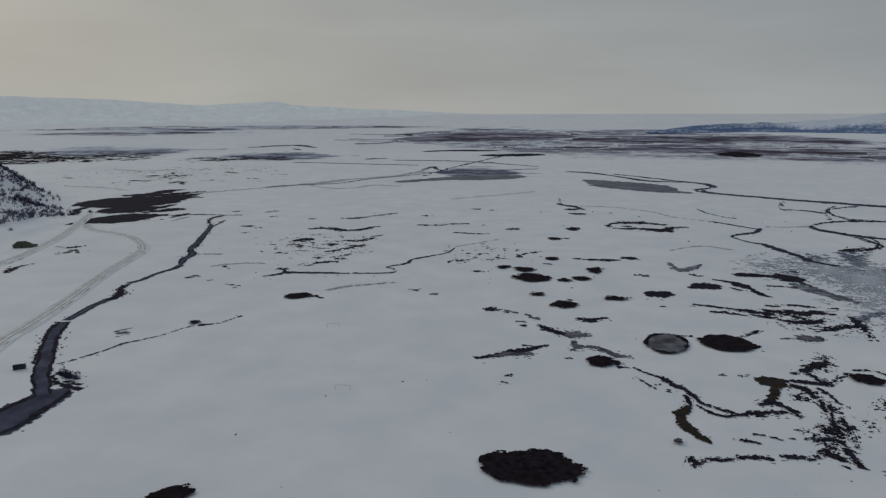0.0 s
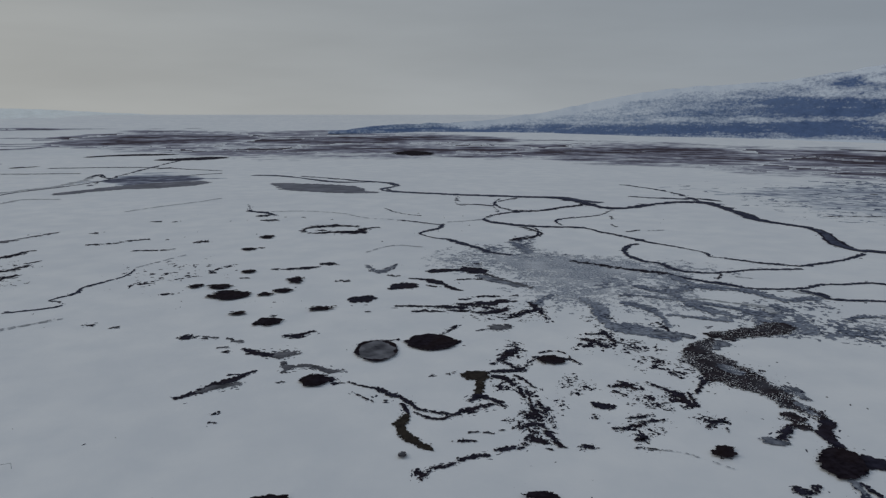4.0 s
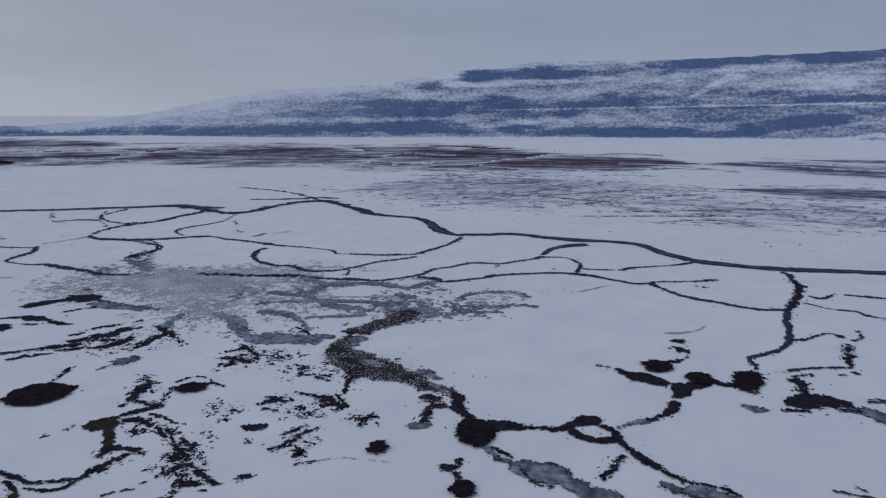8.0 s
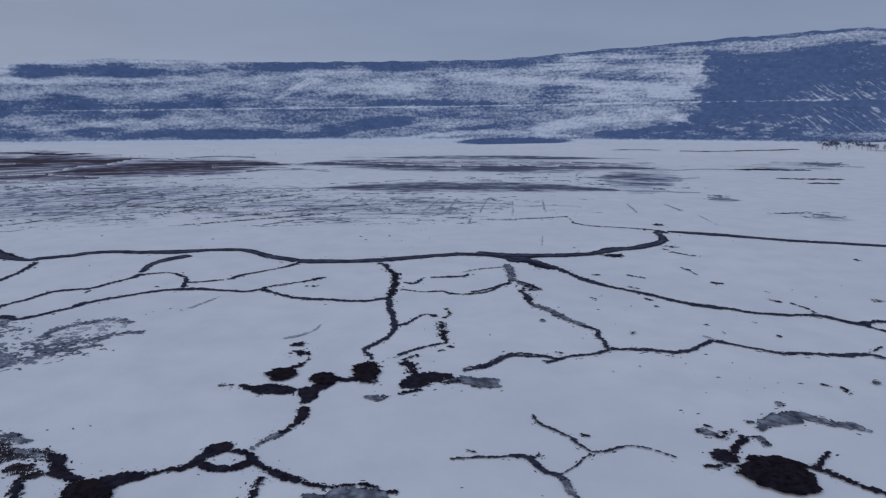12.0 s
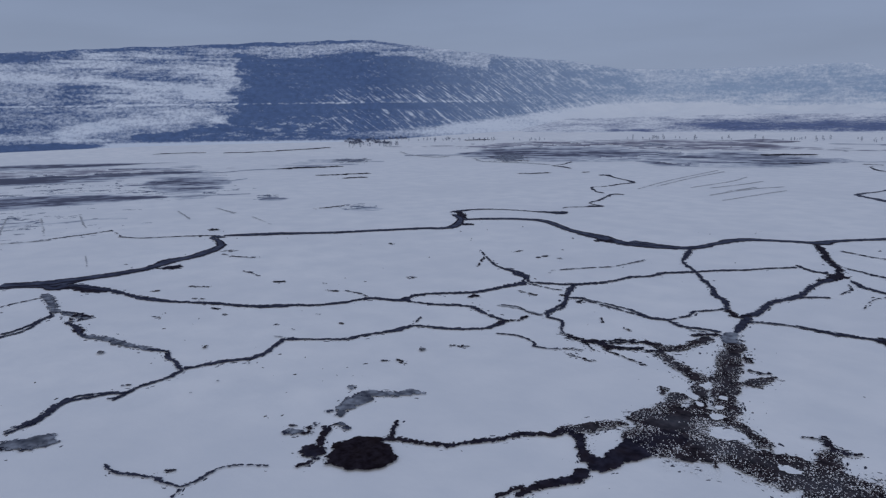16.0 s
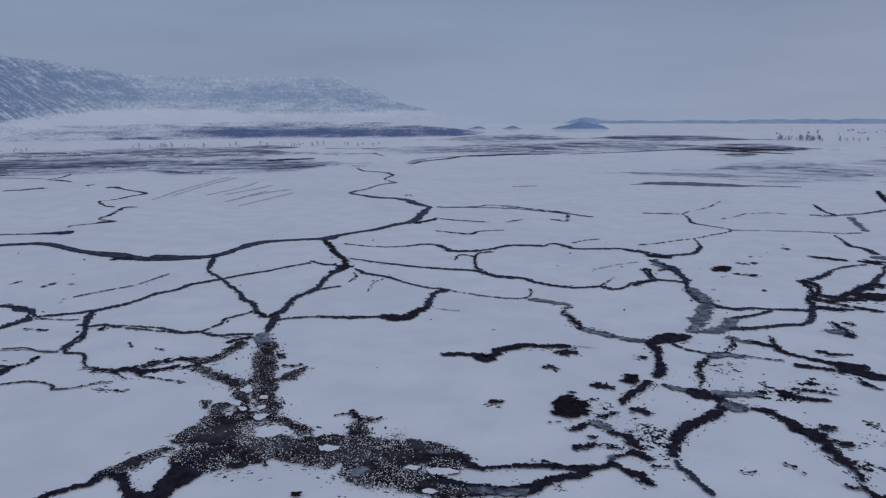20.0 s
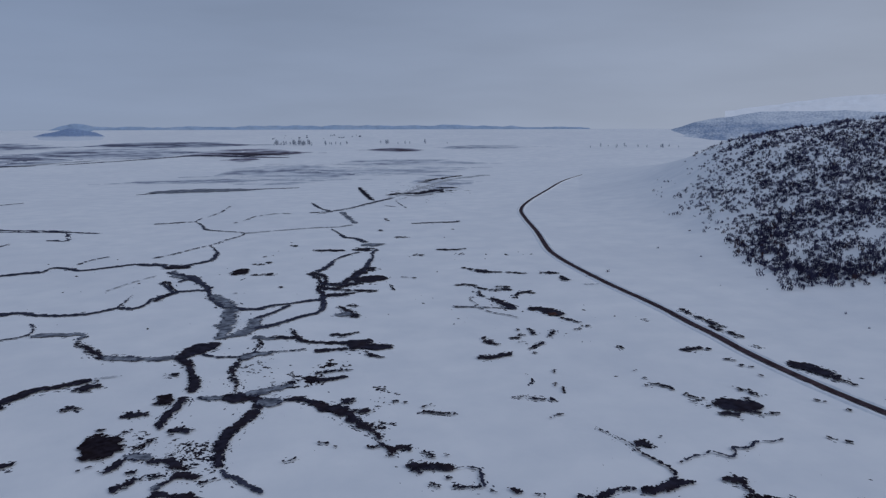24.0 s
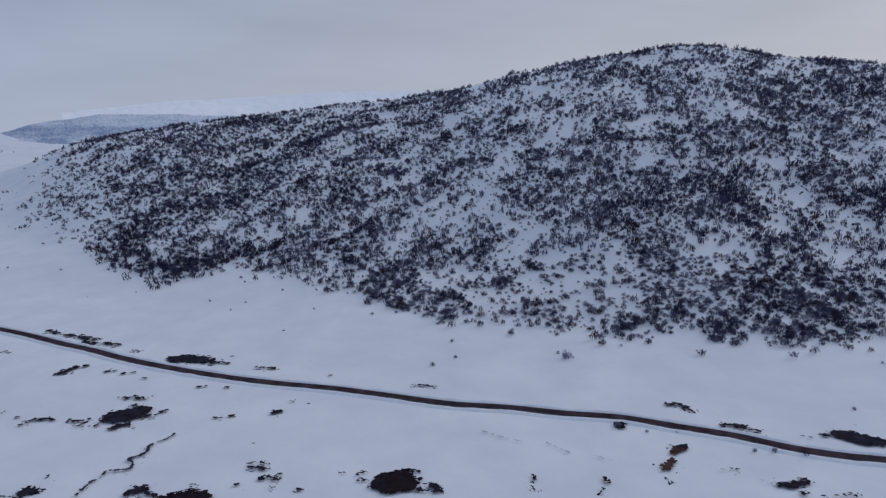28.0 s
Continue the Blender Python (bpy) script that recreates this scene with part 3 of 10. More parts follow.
pool("bigpond", -111, 184, 5.5, 8.2, 113)
run("ragged", [(-201, 506, 2.1), (-206, 506, 2.1)])
run("ragged", [(-186, 493, 1.5), (-179, 489, 2.1)])
run("ragged", [(-175, 480, 2.0), (-172, 482, 3.0)])
run("ragged", [(-300, 906, 7.0), (-294, 911, 7.0)])
run("ragged", [(-115, 636, 3.2), (-100, 651, 3.2)])
run("ragged", [(-239, 734, 4.2), (-235, 734, 4.2)])
run("ragged", [(-246, 778, 5.1), (-242, 783, 5.1)])
run("ragged", [(-235, 766, 5.3), (-229, 770, 5.3)])
run("faint", [(-105, 473, 1.2), (-88, 487, 1.3), (-71, 492, 1.3), (-58, 499, 1.3)])
run("faint", [(-219, 557, 1.7), (-208, 566, 3.3), (-184, 571, 3.2), (-174, 568, 2.9)])
run("faint", [(-739, 1255, 6.9), (-676, 1244, 6.1), (-609, 1213, 4.5), (-562, 1174, 3.5)])
run("ragged", [(-750, 1256, 9.9), (-723, 1245, 9.9)])
run("ragged", [(-649, 1470, 15.3), (-637, 1484, 15.4)])
run("ragged", [(-646, 1365, 11.1), (-604, 1353, 11.0)])
run("ragged", [(-543, 1305, 9.5), (-534, 1339, 17.0), (-508, 1283, 1.5)])
run("ragged", [(-516, 1571, 9.5), (-480, 1539, 9.3)])
run("ragged", [(-420, 1411, 10.1), (-398, 1398, 10.0)])
run("faint", [(-818, 1662, 8.4), (-727, 1609, 11.8), (-659, 1641, 13.9)])
run("ragged", [(-405, 651, 2.2), (-393, 645, 2.1)])
run("ragged", [(-379, 616, 1.9), (-378, 633, 3.8), (-364, 616, 0.9)])
# the ponds
pool("bigpond", 112, 174, 3.0, 6.6, 56)
run("dark", [(1.2, 323, 4.0), (9.8, 326, 3.8), (19.0, 332, 5.8), (27, 335, 7.5), (35, 339, 4.7), (45, 345, 1.9)])
run("slush", [(14.1, 327, 5.3), (23, 330, 5.0), (31, 330, 4.5), (35, 329, 3.6)])
run("ragged", [(30, 344, 1.4), (36, 343, 1.4)])
run("slush", [(26, 417, 1.7), (34, 410, 1.7)])
run("slush", [(39, 408, 2.5), (43, 399, 3.7), (47, 395, 1.6)])
run("slush", [(31, 392, 1.8), (37, 390, 1.8)])
run("ragged", [(33, 382, 3.5), (37, 383, 2.6)])
run("dark", [(45, 383, 3.8), (50, 373, 5.9), (56, 365, 6.1), (59, 360, 9.0)])
run("slush", [(59, 360, 8.6), (65, 364, 12.4), (72, 364, 5.4)])
run("slush", [(60, 352, 3.3), (59, 341, 3.7), (57, 334, 2.5)])
run("slush", [(59, 342, 6.6), (70, 340, 4.8), (75, 335, 3.3), (80, 326, 3.7), (87, 326, 1.4)])
pool("bigpond", 69, 317, 8.1, 8.0, 76)
run("ragged", [(77, 318, 2.6), (77, 310, 3.0), (80, 307, 2.8)])
pool("icepond", 79, 224, 1.9, 1.6, 69)
run("ragged", [(80, 212, 1.7), (79, 207, 1.9), (78, 202, 1.7)])
run("ragged", [(79, 206, 2.0), (84, 209, 2.1), (88, 210, 1.8), (92, 209, 1.8), (100, 211, 2.6), (106, 211, 2.9), (111, 209, 2.1)])
pool("pond", 68, 430, 9.5, 9.2, 79)
pool("pond", 53, 457, 5.2, 4.8, 82)
run("ragged", [(71, 396, 4.1), (78, 394, 8.3), (86, 397, 2.7), (91, 399, 1.7)])
pool("pond", 108, 446, 5.3, 8.9, 75)
pool("pond", 55, 511, 12.7, 14.6, 82)
pool("pond", 54, 541, 7.1, 9.3, 83)
pool("pond", 37, 551, 6.2, 6.1, 85)
pool("pond", 81, 502, 5.4, 5.3, 79)
pool("pond", 96, 507, 6.5, 6.7, 78)
pool("pond", 113, 538, 10.5, 6.7, 77)
run("ragged", [(73, 444, 2.3), (76, 443, 2.3)])
run("ice", [(258, 489, 8.0), (261, 467, 11.3), (267, 451, 12.9), (272, 443, 13.9)])
run("slush", [(141, 522, 3.2), (152, 516, 5.1)])
run("ice", [(185, 569, 3.2), (183, 549, 4.2), (187, 538, 12.0), (203, 552, 4.5), (212, 562, 2.1)])
run("ragged", [(148, 590, 5.7), (161, 588, 10.4)])
run("ragged", [(116, 582, 5.4), (129, 580, 7.7), (145, 580, 3.1)])
run("ragged", [(105, 588, 3.1), (116, 582, 3.1)])
pool("pond", 84, 586, 5.9, 5.6, 81)
run("ragged", [(53, 601, 2.2), (68, 614, 2.3), (80, 624, 2.4)])
run("ragged", [(53, 596, 2.6), (58, 599, 4.4)])
run("ragged", [(73, 565, 2.4), (80, 563, 2.4)])
pool("pond", 132, 752, 9.6, 7.7, 79)
pool("pond", 102, 689, 6.4, 5.9, 80)
run("ragged", [(109, 694, 4.3), (117, 691, 4.3)])
run("ragged", [(181, 778, 1.4), (189, 793, 4.0), (220, 801, 14.5), (250, 781, 5.7)])
run("ragged", [(194, 773, 5.5), (204, 770, 9.5)])
run("ragged", [(179, 783, 2.5), (184, 759, 4.0), (210, 755, 13.0), (225, 749, 12.8), (234, 742, 17.4), (251, 763, 6.1), (270, 765, 5.1)])
run("river", [(267, 1565, 25.2), (312, 1532, 25.8), (346, 1458, 10.8), (367, 1393, 17.8), (397, 1329, 24.9), (462, 1306, 15.1), (481, 1262, 18.3), (475, 1216, 7.1), (440, 1184, 16.4), (422, 1159, 6.3), (429, 1127, 21.8), (450, 1100, 18.1), (485, 1060, 17.9), (519, 1021, 18.1), (564, 988, 25.6), (603, 949, 25.1), (641, 928, 23.1), (648, 879, 22.5), (659, 839, 23.0)])
run("stream", [(155, 995, 1.5), (157, 968, 8.1), (172, 956, 7.8), (176, 924, 5.9)])
run("ragged", [(158, 924, 12.7), (169, 920, 12.7)])
run("ragged", [(156, 874, 14.4), (172, 879, 14.5)])
run("faint", [(181, 959, 4.6), (227, 943, 4.2), (265, 899, 3.1), (280, 847, 2.9), (308, 816, 3.8)])
run("stream", [(337, 925, 2.0), (337, 880, 2.4), (345, 847, 3.2), (355, 832, 3.9)])
run("stream", [(310, 810, 3.9), (318, 802, 5.1), (339, 760, 4.9), (348, 747, 5.2)])
run("faint", [(361, 767, 3.3), (396, 765, 3.2), (414, 769, 8.5)])
run("stream", [(419, 778, 3.2), (412, 750, 10.3), (420, 723, 12.2), (437, 698, 13.2), (455, 679, 9.6), (478, 667, 9.6), (491, 653, 9.4)])
run("stream", [(425, 781, 5.6), (458, 802, 7.7), (492, 808, 10.6), (531, 806, 10.0), (566, 819, 9.0), (612, 829, 13.8)])
run("stream", [(552, 959, 2.1), (513, 912, 2.8), (493, 864, 4.3), (493, 832, 4.1)])
run("stream", [(436, 685, 2.0), (431, 666, 2.3), (409, 634, 3.0), (387, 630, 5.2), (367, 619, 4.1)])
run("stream", [(351, 756, 3.3), (333, 730, 6.8), (307, 713, 6.0), (296, 700, 3.4), (299, 671, 3.2), (310, 653, 7.5), (312, 624, 9.0), (315, 597, 6.6), (314, 572, 8.7), (328, 553, 8.1)])
run("sedge", [(363, 613, 10.5), (358, 582, 10.2), (347, 555, 6.2)])
patch("sedge", 0.6, 326, 593, 24, 17.0, 61)
patch("marsh", 0.6, 289, 548, 47, 42, 62)
patch("marsh", 0.6, 330, 509, 49, 30, 57)
run("stream", [(452, 919, 5.0), (477, 903, 8.3), (491, 877, 7.3)])
run("stream", [(482, 984, 1.9), (470, 949, 1.8)])
run("stream", [(495, 721, 2.1), (514, 729, 4.0), (533, 733, 4.7)])
run("faint", [(204, 625, 1.5), (228, 642, 1.7), (248, 646, 2.4), (266, 626, 2.1)])
patch("fleck", 0.35, 22, 614, 50, 51, 86)
run("ragged", [(-257, 899, 5.6), (-243, 911, 9.8)])
run("ragged", [(-239, 856, 4.4), (-232, 862, 4.4)])
run("ragged", [(-185, 838, 4.0), (-179, 836, 4.0)])
run("ragged", [(-172, 760, 7.8), (-148, 765, 10.3), (-130, 749, 6.9), (-112, 752, 7.0), (-100, 769, 3.7), (-90, 776, 3.6)])
run("slush", [(-146, 844, 5.4), (-128, 842, 9.2), (-109, 860, 4.7), (-73, 893, 2.8)])
run("ragged", [(-43, 864, 5.0), (-30, 864, 5.1)])
run("ragged", [(-47, 787, 4.2), (-21, 785, 4.2), (-2.2, 795, 4.2), (16.5, 796, 4.4)])
run("ragged", [(-3.9, 732, 3.6), (18.6, 724, 3.6), (36, 722, 3.7)])
run("ragged", [(27, 930, 6.8), (37, 926, 6.8)])
run("ragged", [(48, 917, 5.6), (55, 915, 5.6)])
run("ragged", [(60, 754, 7.9), (72, 757, 11.2)])
run("ragged", [(-171, 685, 9.0), (-160, 689, 14.0), (-156, 693, 5.5)])
run("ragged", [(-122, 684, 3.6), (-104, 681, 6.1), (-89, 701, 2.8)])
run("ragged", [(-102, 703, 3.7), (-82, 714, 3.1)])
run("ragged", [(-113, 653, 3.5), (-101, 654, 5.8), (-95, 659, 3.0)])
run("ragged", [(-129, 661, 3.1), (-123, 659, 5.4)])
run("ragged", [(-129, 623, 3.4), (-117, 632, 5.5)])
run("ragged", [(-174, 659, 2.8), (-159, 659, 2.8)])
run("ragged", [(-194, 661, 2.8), (-186, 660, 2.8)])
run("ragged", [(-176, 619, 2.6), (-169, 619, 2.6)])
run("ragged", [(-132, 569, 3.2), (-123, 573, 5.2), (-111, 577, 3.3)])
run("ragged", [(-115, 588, 2.5), (-105, 591, 2.5)])
run("ragged", [(-112, 600, 1.9), (-103, 612, 1.9)])
run("ragged", [(-136, 559, 3.1), (-130, 563, 3.1)])
run("stream", [(-164, 518, 2.6), (-155, 524, 4.0), (-146, 532, 7.9), (-127, 531, 4.4), (-112, 531, 6.1), (-93, 529, 2.9), (-74, 529, 2.9), (-59, 531, 2.8), (-55, 539, 0.7), (-60, 548, 2.8), (-65, 552, 1.4), (-60, 558, 2.5), (-48, 568, 3.1), (-44, 585, 2.8), (-35, 593, 4.5), (-26, 602, 2.8), (-11.9, 616, 1.8), (-4.0, 639, 1.2)])
run("ragged", [(-158, 549, 4.1), (-151, 542, 3.6), (-145, 529, 2.2)])
run("faint", [(-3.7, 647, 1.5), (15.1, 663, 1.6), (44, 689, 1.6)])
run("faint", [(-103, 471, 0.9), (-91, 482, 1.6), (-74, 489, 1.1), (-53, 497, 1.2)])
pool("pond", -122, 454, 6.6, 12.4, 102)
run("ragged", [(-112, 456, 3.2), (-103, 449, 2.4)])
run("ragged", [(-41, 474, 3.6), (-35, 472, 3.6)])
run("ragged", [(-26, 460, 2.3), (-19.8, 461, 2.3)])
run("ragged", [(12.3, 537, 5.3), (15.5, 534, 6.6)])
run("ragged", [(13.5, 421, 4.2), (18.7, 419, 5.5), (21, 420, 5.1)])
run("ragged", [(20, 419, 1.0), (28, 410, 1.0)])
run("ragged", [(13.6, 297, 1.1), (19.0, 298, 1.1)])
run("ragged", [(12.7, 289, 1.0), (15.6, 287, 1.5)])
run("ragged", [(50, 323, 1.3), (54, 322, 1.3)])
patch("fleck", 0.4, -141, 659, 79, 50, 100)
run("stream", [(-339, 1232, 6.6), (-299, 1266, 7.4), (-220, 1299, 6.9), (-167, 1389, 6.4), (-102, 1457, 7.2), (-50, 1529, 6.7), (-15.8, 1588, 6.4)])
run("faint", [(-266, 1263, 4.4), (-216, 1213, 5.8), (-175, 1214, 6.4), (-146, 1264, 7.6), (-91, 1245, 7.2)])
run("greyice", [(-105, 1325, 34.4), (-57, 1361, 44.7), (-6.5, 1399, 71.9), (47, 1416, 102.7), (104, 1434, 89.4), (146, 1459, 42.5)])
run("dark", [(-532, 2016, 28.4), (-468, 2013, 49.1)])
run("stream", [(-433, 1904, 12.9), (-314, 1861, 12.8), (-184, 1814, 12.8), (-80, 1776, 12.8)])
run("stream", [(-47, 1711, 4.0), (-9.8, 1601, 8.5), (69, 1604, 11.4), (146, 1625, 11.1), (215, 1651, 11.1)])
run("ragged", [(-238, 2035, 23.3), (-191, 2064, 23.9)])
run("stream", [(-157, 1983, 16.2), (15.1, 1943, 15.3), (113, 1863, 11.5), (225, 1721, 10.0)])
run("dark", [(90, 1850, 17.8), (121, 1882, 18.2)])
run("dark", [(113, 2217, 65.8), (190, 2218, 114.6), (303, 2271, 109.9)])
run("dark", [(-82, 2449, 39.5), (27, 2515, 81.6), (177, 2496, 83.8)])
run("faint", [(-3.2, 1043, 3.8), (39, 1078, 4.3), (103, 1117, 4.4), (144, 1153, 4.2)])
run("stream", [(-64, 1636, 3.3), (-40, 1726, 11.5), (-28, 1654, 2.3)])
run("ragged", [(-594, 2676, 10.2), (-536, 2552, 9.8)])
run("stream", [(-606, 2316, 19.1), (-546, 2375, 23.1), (-454, 2369, 22.7)])
run("greyice", [(273, 1361, 20.5), (297, 1303, 70.9), (327, 1246, 123.6), (355, 1193, 92.1), (372, 1147, 48.2), (396, 1119, 15.7)])
# the branching thaw beside the marsh
pool("bigpond", 148, 347, 13.8, 14.7, 65)
run("dark", [(159, 345, 1.6), (161, 339, 3.9), (165, 343, 0.6)])
run("ragged", [(158, 354, 1.0), (165, 362, 1.9), (171, 366, 1.8), (178, 372, 0.9)])
pool("icepond", 113, 346, 17.5, 11.6, 70)
run("dark", [(108, 363, 0.8), (105, 352, 1.6), (103, 341, 1.0)])
run("dark", [(123, 352, 0.7), (124, 347, 1.8), (124, 342, 0.9)])
run("ragged", [(113, 364, 1.3), (118, 363, 2.2), (124, 361, 1.4), (133, 360, 0.9)])
run("dark", [(172, 478, 3.2), (179, 480, 10.3), (187, 482, 21.7), (195, 481, 8.0)])
run("dark", [(135, 461, 8.0), (143, 459, 16.5), (151, 457, 8.1)])
run("slush", [(194, 358, 4.6), (197, 355, 10.5), (201, 353, 9.7), (208, 356, 4.4)])
run("slush", [(182, 355, 1.4), (190, 355, 1.4)])
pool("blackpond", 194, 289, 6.5, 7.3, 55)
run("dark", [(198, 289, 1.2), (203, 288, 3.9), (206, 288, 1.2)])
run("ragged", [(195, 303, 0.8), (201, 304, 1.4), (208, 299, 0.8), (206, 286, 0.6), (206, 278, 0.6)])
run("dark", [(180, 234, 1.7), (181, 229, 7.3), (184, 227, 6.1), (186, 225, 1.6)])
pool("blackpond", 197, 170, 5.6, 4.5, 39)
run("ragged", [(146, 197, 0.7), (150, 199, 3.5), (152, 197, 2.0), (154, 195, 0.5)])
run("ragged", [(173, 223, 0.7), (170, 218, 0.9)])
run("dark", [(225, 522, 4.7), (233, 519, 14.8), (244, 519, 9.4)])
run("dark", [(243, 517, 6.6), (255, 513, 12.2), (262, 507, 17.8), (267, 497, 7.2)])
patch("fleck", 0.6, 269, 524, 18.4, 13.7, 62)
run("dark", [(199, 505, 2.6), (211, 494, 5.1), (214, 485, 11.7), (216, 473, 6.6), (218, 456, 4.5), (222, 449, 2.0)])
run("ragged", [(203, 478, 1.9), (208, 468, 3.0)])
run("slush", [(265, 494, 2.6), (266, 468, 5.0), (271, 450, 4.4), (275, 432, 3.1)])
run("ragged", [(231, 482, 2.5), (242, 481, 2.7), (254, 475, 1.9)])
run("ragged", [(186, 525, 1.7), (199, 512, 1.7)])
run("ragged", [(158, 431, 1.9), (171, 424, 3.1), (183, 417, 3.1)])
run("ragged", [(163, 413, 1.9), (174, 409, 3.0), (184, 402, 1.3)])
run("ragged", [(183, 416, 4.3), (191, 412, 7.8), (200, 405, 6.5)])
run("ragged", [(200, 414, 5.6), (207, 412, 8.0), (216, 410, 10.7), (224, 406, 8.4)])
run("ragged", [(224, 410, 4.3), (234, 409, 7.4), (240, 403, 2.2)])
run("ragged", [(200, 391, 4.1), (209, 388, 7.3), (218, 388, 7.9), (227, 388, 2.7)])
run("ragged", [(186, 405, 1.9), (195, 399, 3.1), (201, 396, 3.1)])
run("ragged", [(218, 428, 2.2), (229, 426, 3.6), (239, 422, 2.3)])
run("ragged", [(207, 426, 2.1), (215, 424, 3.3)])
run("ragged", [(215, 370, 1.9), (226, 374, 3.4), (237, 379, 5.7), (243, 378, 4.9)])
run("ragged", [(250, 399, 1.5), (246, 384, 3.8), (242, 370, 2.5), (237, 356, 0.7)])
run("ragged", [(245, 419, 2.2), (252, 418, 2.2)])
patch("fleck", 0.5, 211, 401, 15.1, 23, 61)
patch("fleck", 0.5, 242, 380, 19.3, 9.2, 56)
run("ragged", [(134, 426, 1.2), (137, 425, 1.2)])
run("ragged", [(193, 326, 1.2), (189, 316, 2.4), (181, 310, 4.3), (174, 305, 3.3), (166, 301, 2.1), (161, 298, 1.1)])
run("ragged", [(170, 302, 1.6), (171, 293, 3.6), (172, 286, 2.5), (180, 290, 1.3), (191, 300, 0.9)])
run("ragged", [(153, 284, 3.0), (157, 281, 3.6), (158, 274, 2.4), (157, 264, 2.0), (154, 252, 1.0)])
run("ragged", [(165, 281, 1.7), (166, 272, 1.8), (165, 260, 1.2)])
run("ragged", [(162, 264, 0.9), (156, 252, 1.3), (152, 243, 2.0), (149, 235, 2.4), (146, 228, 1.5)])
run("ragged", [(159, 249, 0.9), (155, 239, 1.4), (152, 230, 1.1), (149, 223, 0.6)])
run("ragged", [(144, 241, 1.0), (145, 236, 1.5), (144, 229, 1.2)])
run("ragged", [(130, 226, 1.6), (135, 225, 2.4), (142, 226, 3.0), (146, 223, 1.8)])
run("ragged", [(145, 224, 1.2), (143, 216, 2.0), (142, 209, 1.7), (141, 203, 1.8), (143, 201, 0.7)])
run("ragged", [(114, 212, 1.7), (120, 211, 2.9), (126, 210, 3.1), (131, 212, 2.6), (135, 212, 3.3), (137, 207, 2.3)])
run("ragged", [(131, 215, 1.1), (136, 217, 2.0), (140, 219, 1.5)])
run("ragged", [(133, 205, 0.7), (136, 202, 1.1)])
run("ragged", [(152, 227, 0.6), (148, 218, 0.8)])
patch("fleck", 0.6, 150, 236, 16.3, 6.2, 56)
patch("fleck", 0.6, 139, 214, 7.9, 7.8, 55)
patch("fleck", 0.5, 182, 310, 21, 7.4, 58)
patch("fleck", 0.5, 156, 271, 9.8, 9.1, 58)
patch("fleck", 0.5, 160, 257, 9.3, 5.1, 56)
run("ragged", [(112, 231, 1.2), (117, 229, 1.6), (122, 225, 0.7)])
run("ragged", [(102, 227, 1.1), (107, 225, 2.3), (112, 222, 1.1)])
run("ragged", [(125, 227, 0.5), (128, 226, 0.5)])
run("olive", [(140, 290, 3.0), (144, 289, 10.7), (148, 287, 11.3), (152, 290, 3.1)])
run("olive", [(147, 284, 3.3), (141, 274, 4.2), (135, 264, 3.7)])
run("dark", [(127, 260, 1.4), (130, 261, 3.4), (135, 263, 5.7), (138, 259, 3.1), (140, 254, 3.5), (142, 251, 0.9)])
run("ragged", [(153, 289, 1.7), (162, 288, 3.7), (169, 286, 4.6), (174, 282, 1.9)])
run("ragged", [(139, 253, 0.9), (140, 246, 0.9)])
run("dark", [(83, 308, 1.2), (87, 302, 1.2), (92, 295, 1.7)])
run("ragged", [(92, 296, 1.9), (95, 291, 3.1), (97, 283, 2.9), (99, 281, 4.4)])
run("dark", [(99, 282, 1.7), (101, 276, 2.7), (102, 269, 2.4), (102, 263, 2.4), (106, 258, 2.0), (112, 252, 2.1), (115, 249, 1.7)])
run("dark", [(99, 261, 0.9), (101, 256, 1.2), (104, 250, 2.4), (108, 248, 2.1), (114, 249, 1.2)])
run("ragged", [(114, 249, 1.7), (120, 251, 3.0), (124, 252, 3.8), (129, 252, 4.1), (134, 252, 3.7), (138, 251, 1.4)])
run("ragged", [(120, 251, 1.3), (125, 247, 0.8)])
run("dark", [(98, 272, 1.4), (97, 264, 2.0), (95, 257, 2.2)])
run("olive", [(95, 259, 3.0), (91, 253, 4.9), (87, 251, 5.1)])
run("olive", [(89, 251, 2.9), (87, 243, 4.5), (89, 231, 5.6), (92, 223, 1.9)])
run("dark", [(81, 295, 0.6), (83, 289, 0.9), (85, 283, 0.8), (87, 278, 0.3)])
run("ragged", [(92, 278, 0.9), (94, 277, 0.9)])
run("ragged", [(199, 246, 1.7), (206, 244, 4.0), (215, 243, 1.6)])
run("ragged", [(208, 251, 1.5), (209, 243, 2.5), (209, 236, 0.9)])
run("ragged", [(198, 241, 1.0), (200, 233, 1.5)])
patch("fleck", 0.5, 206, 242, 9.9, 8.3, 48)
run("ragged", [(220, 243, 2.2), (222, 235, 2.7), (222, 228, 4.0), (222, 219, 4.8), (219, 209, 2.3)])
run("ragged", [(230, 224, 1.2), (224, 214, 2.0), (220, 208, 0.8)])
patch("fleck", 0.6, 222, 220, 10.5, 8.3, 44)
run("ragged", [(170, 207, 1.3), (176, 205, 2.5), (182, 205, 2.6), (190, 206, 2.9), (195, 205, 2.3), (199, 204, 0.9)])
run("ragged", [(183, 213, 0.9), (190, 211, 1.3), (197, 211, 1.2)])
run("ragged", [(171, 194, 1.0), (177, 195, 4.2), (176, 190, 0.6)])
run("ragged", [(167, 189, 0.5), (171, 187, 0.8), (175, 183, 0.8)])
run("faint", [(175, 184, 0.4), (183, 176, 0.4), (190, 159, 0.3)])
run("ragged", [(207, 190, 0.9), (213, 192, 1.3), (221, 193, 3.0), (219, 189, 0.5)])
run("ragged", [(216, 187, 0.5), (212, 182, 0.4)])
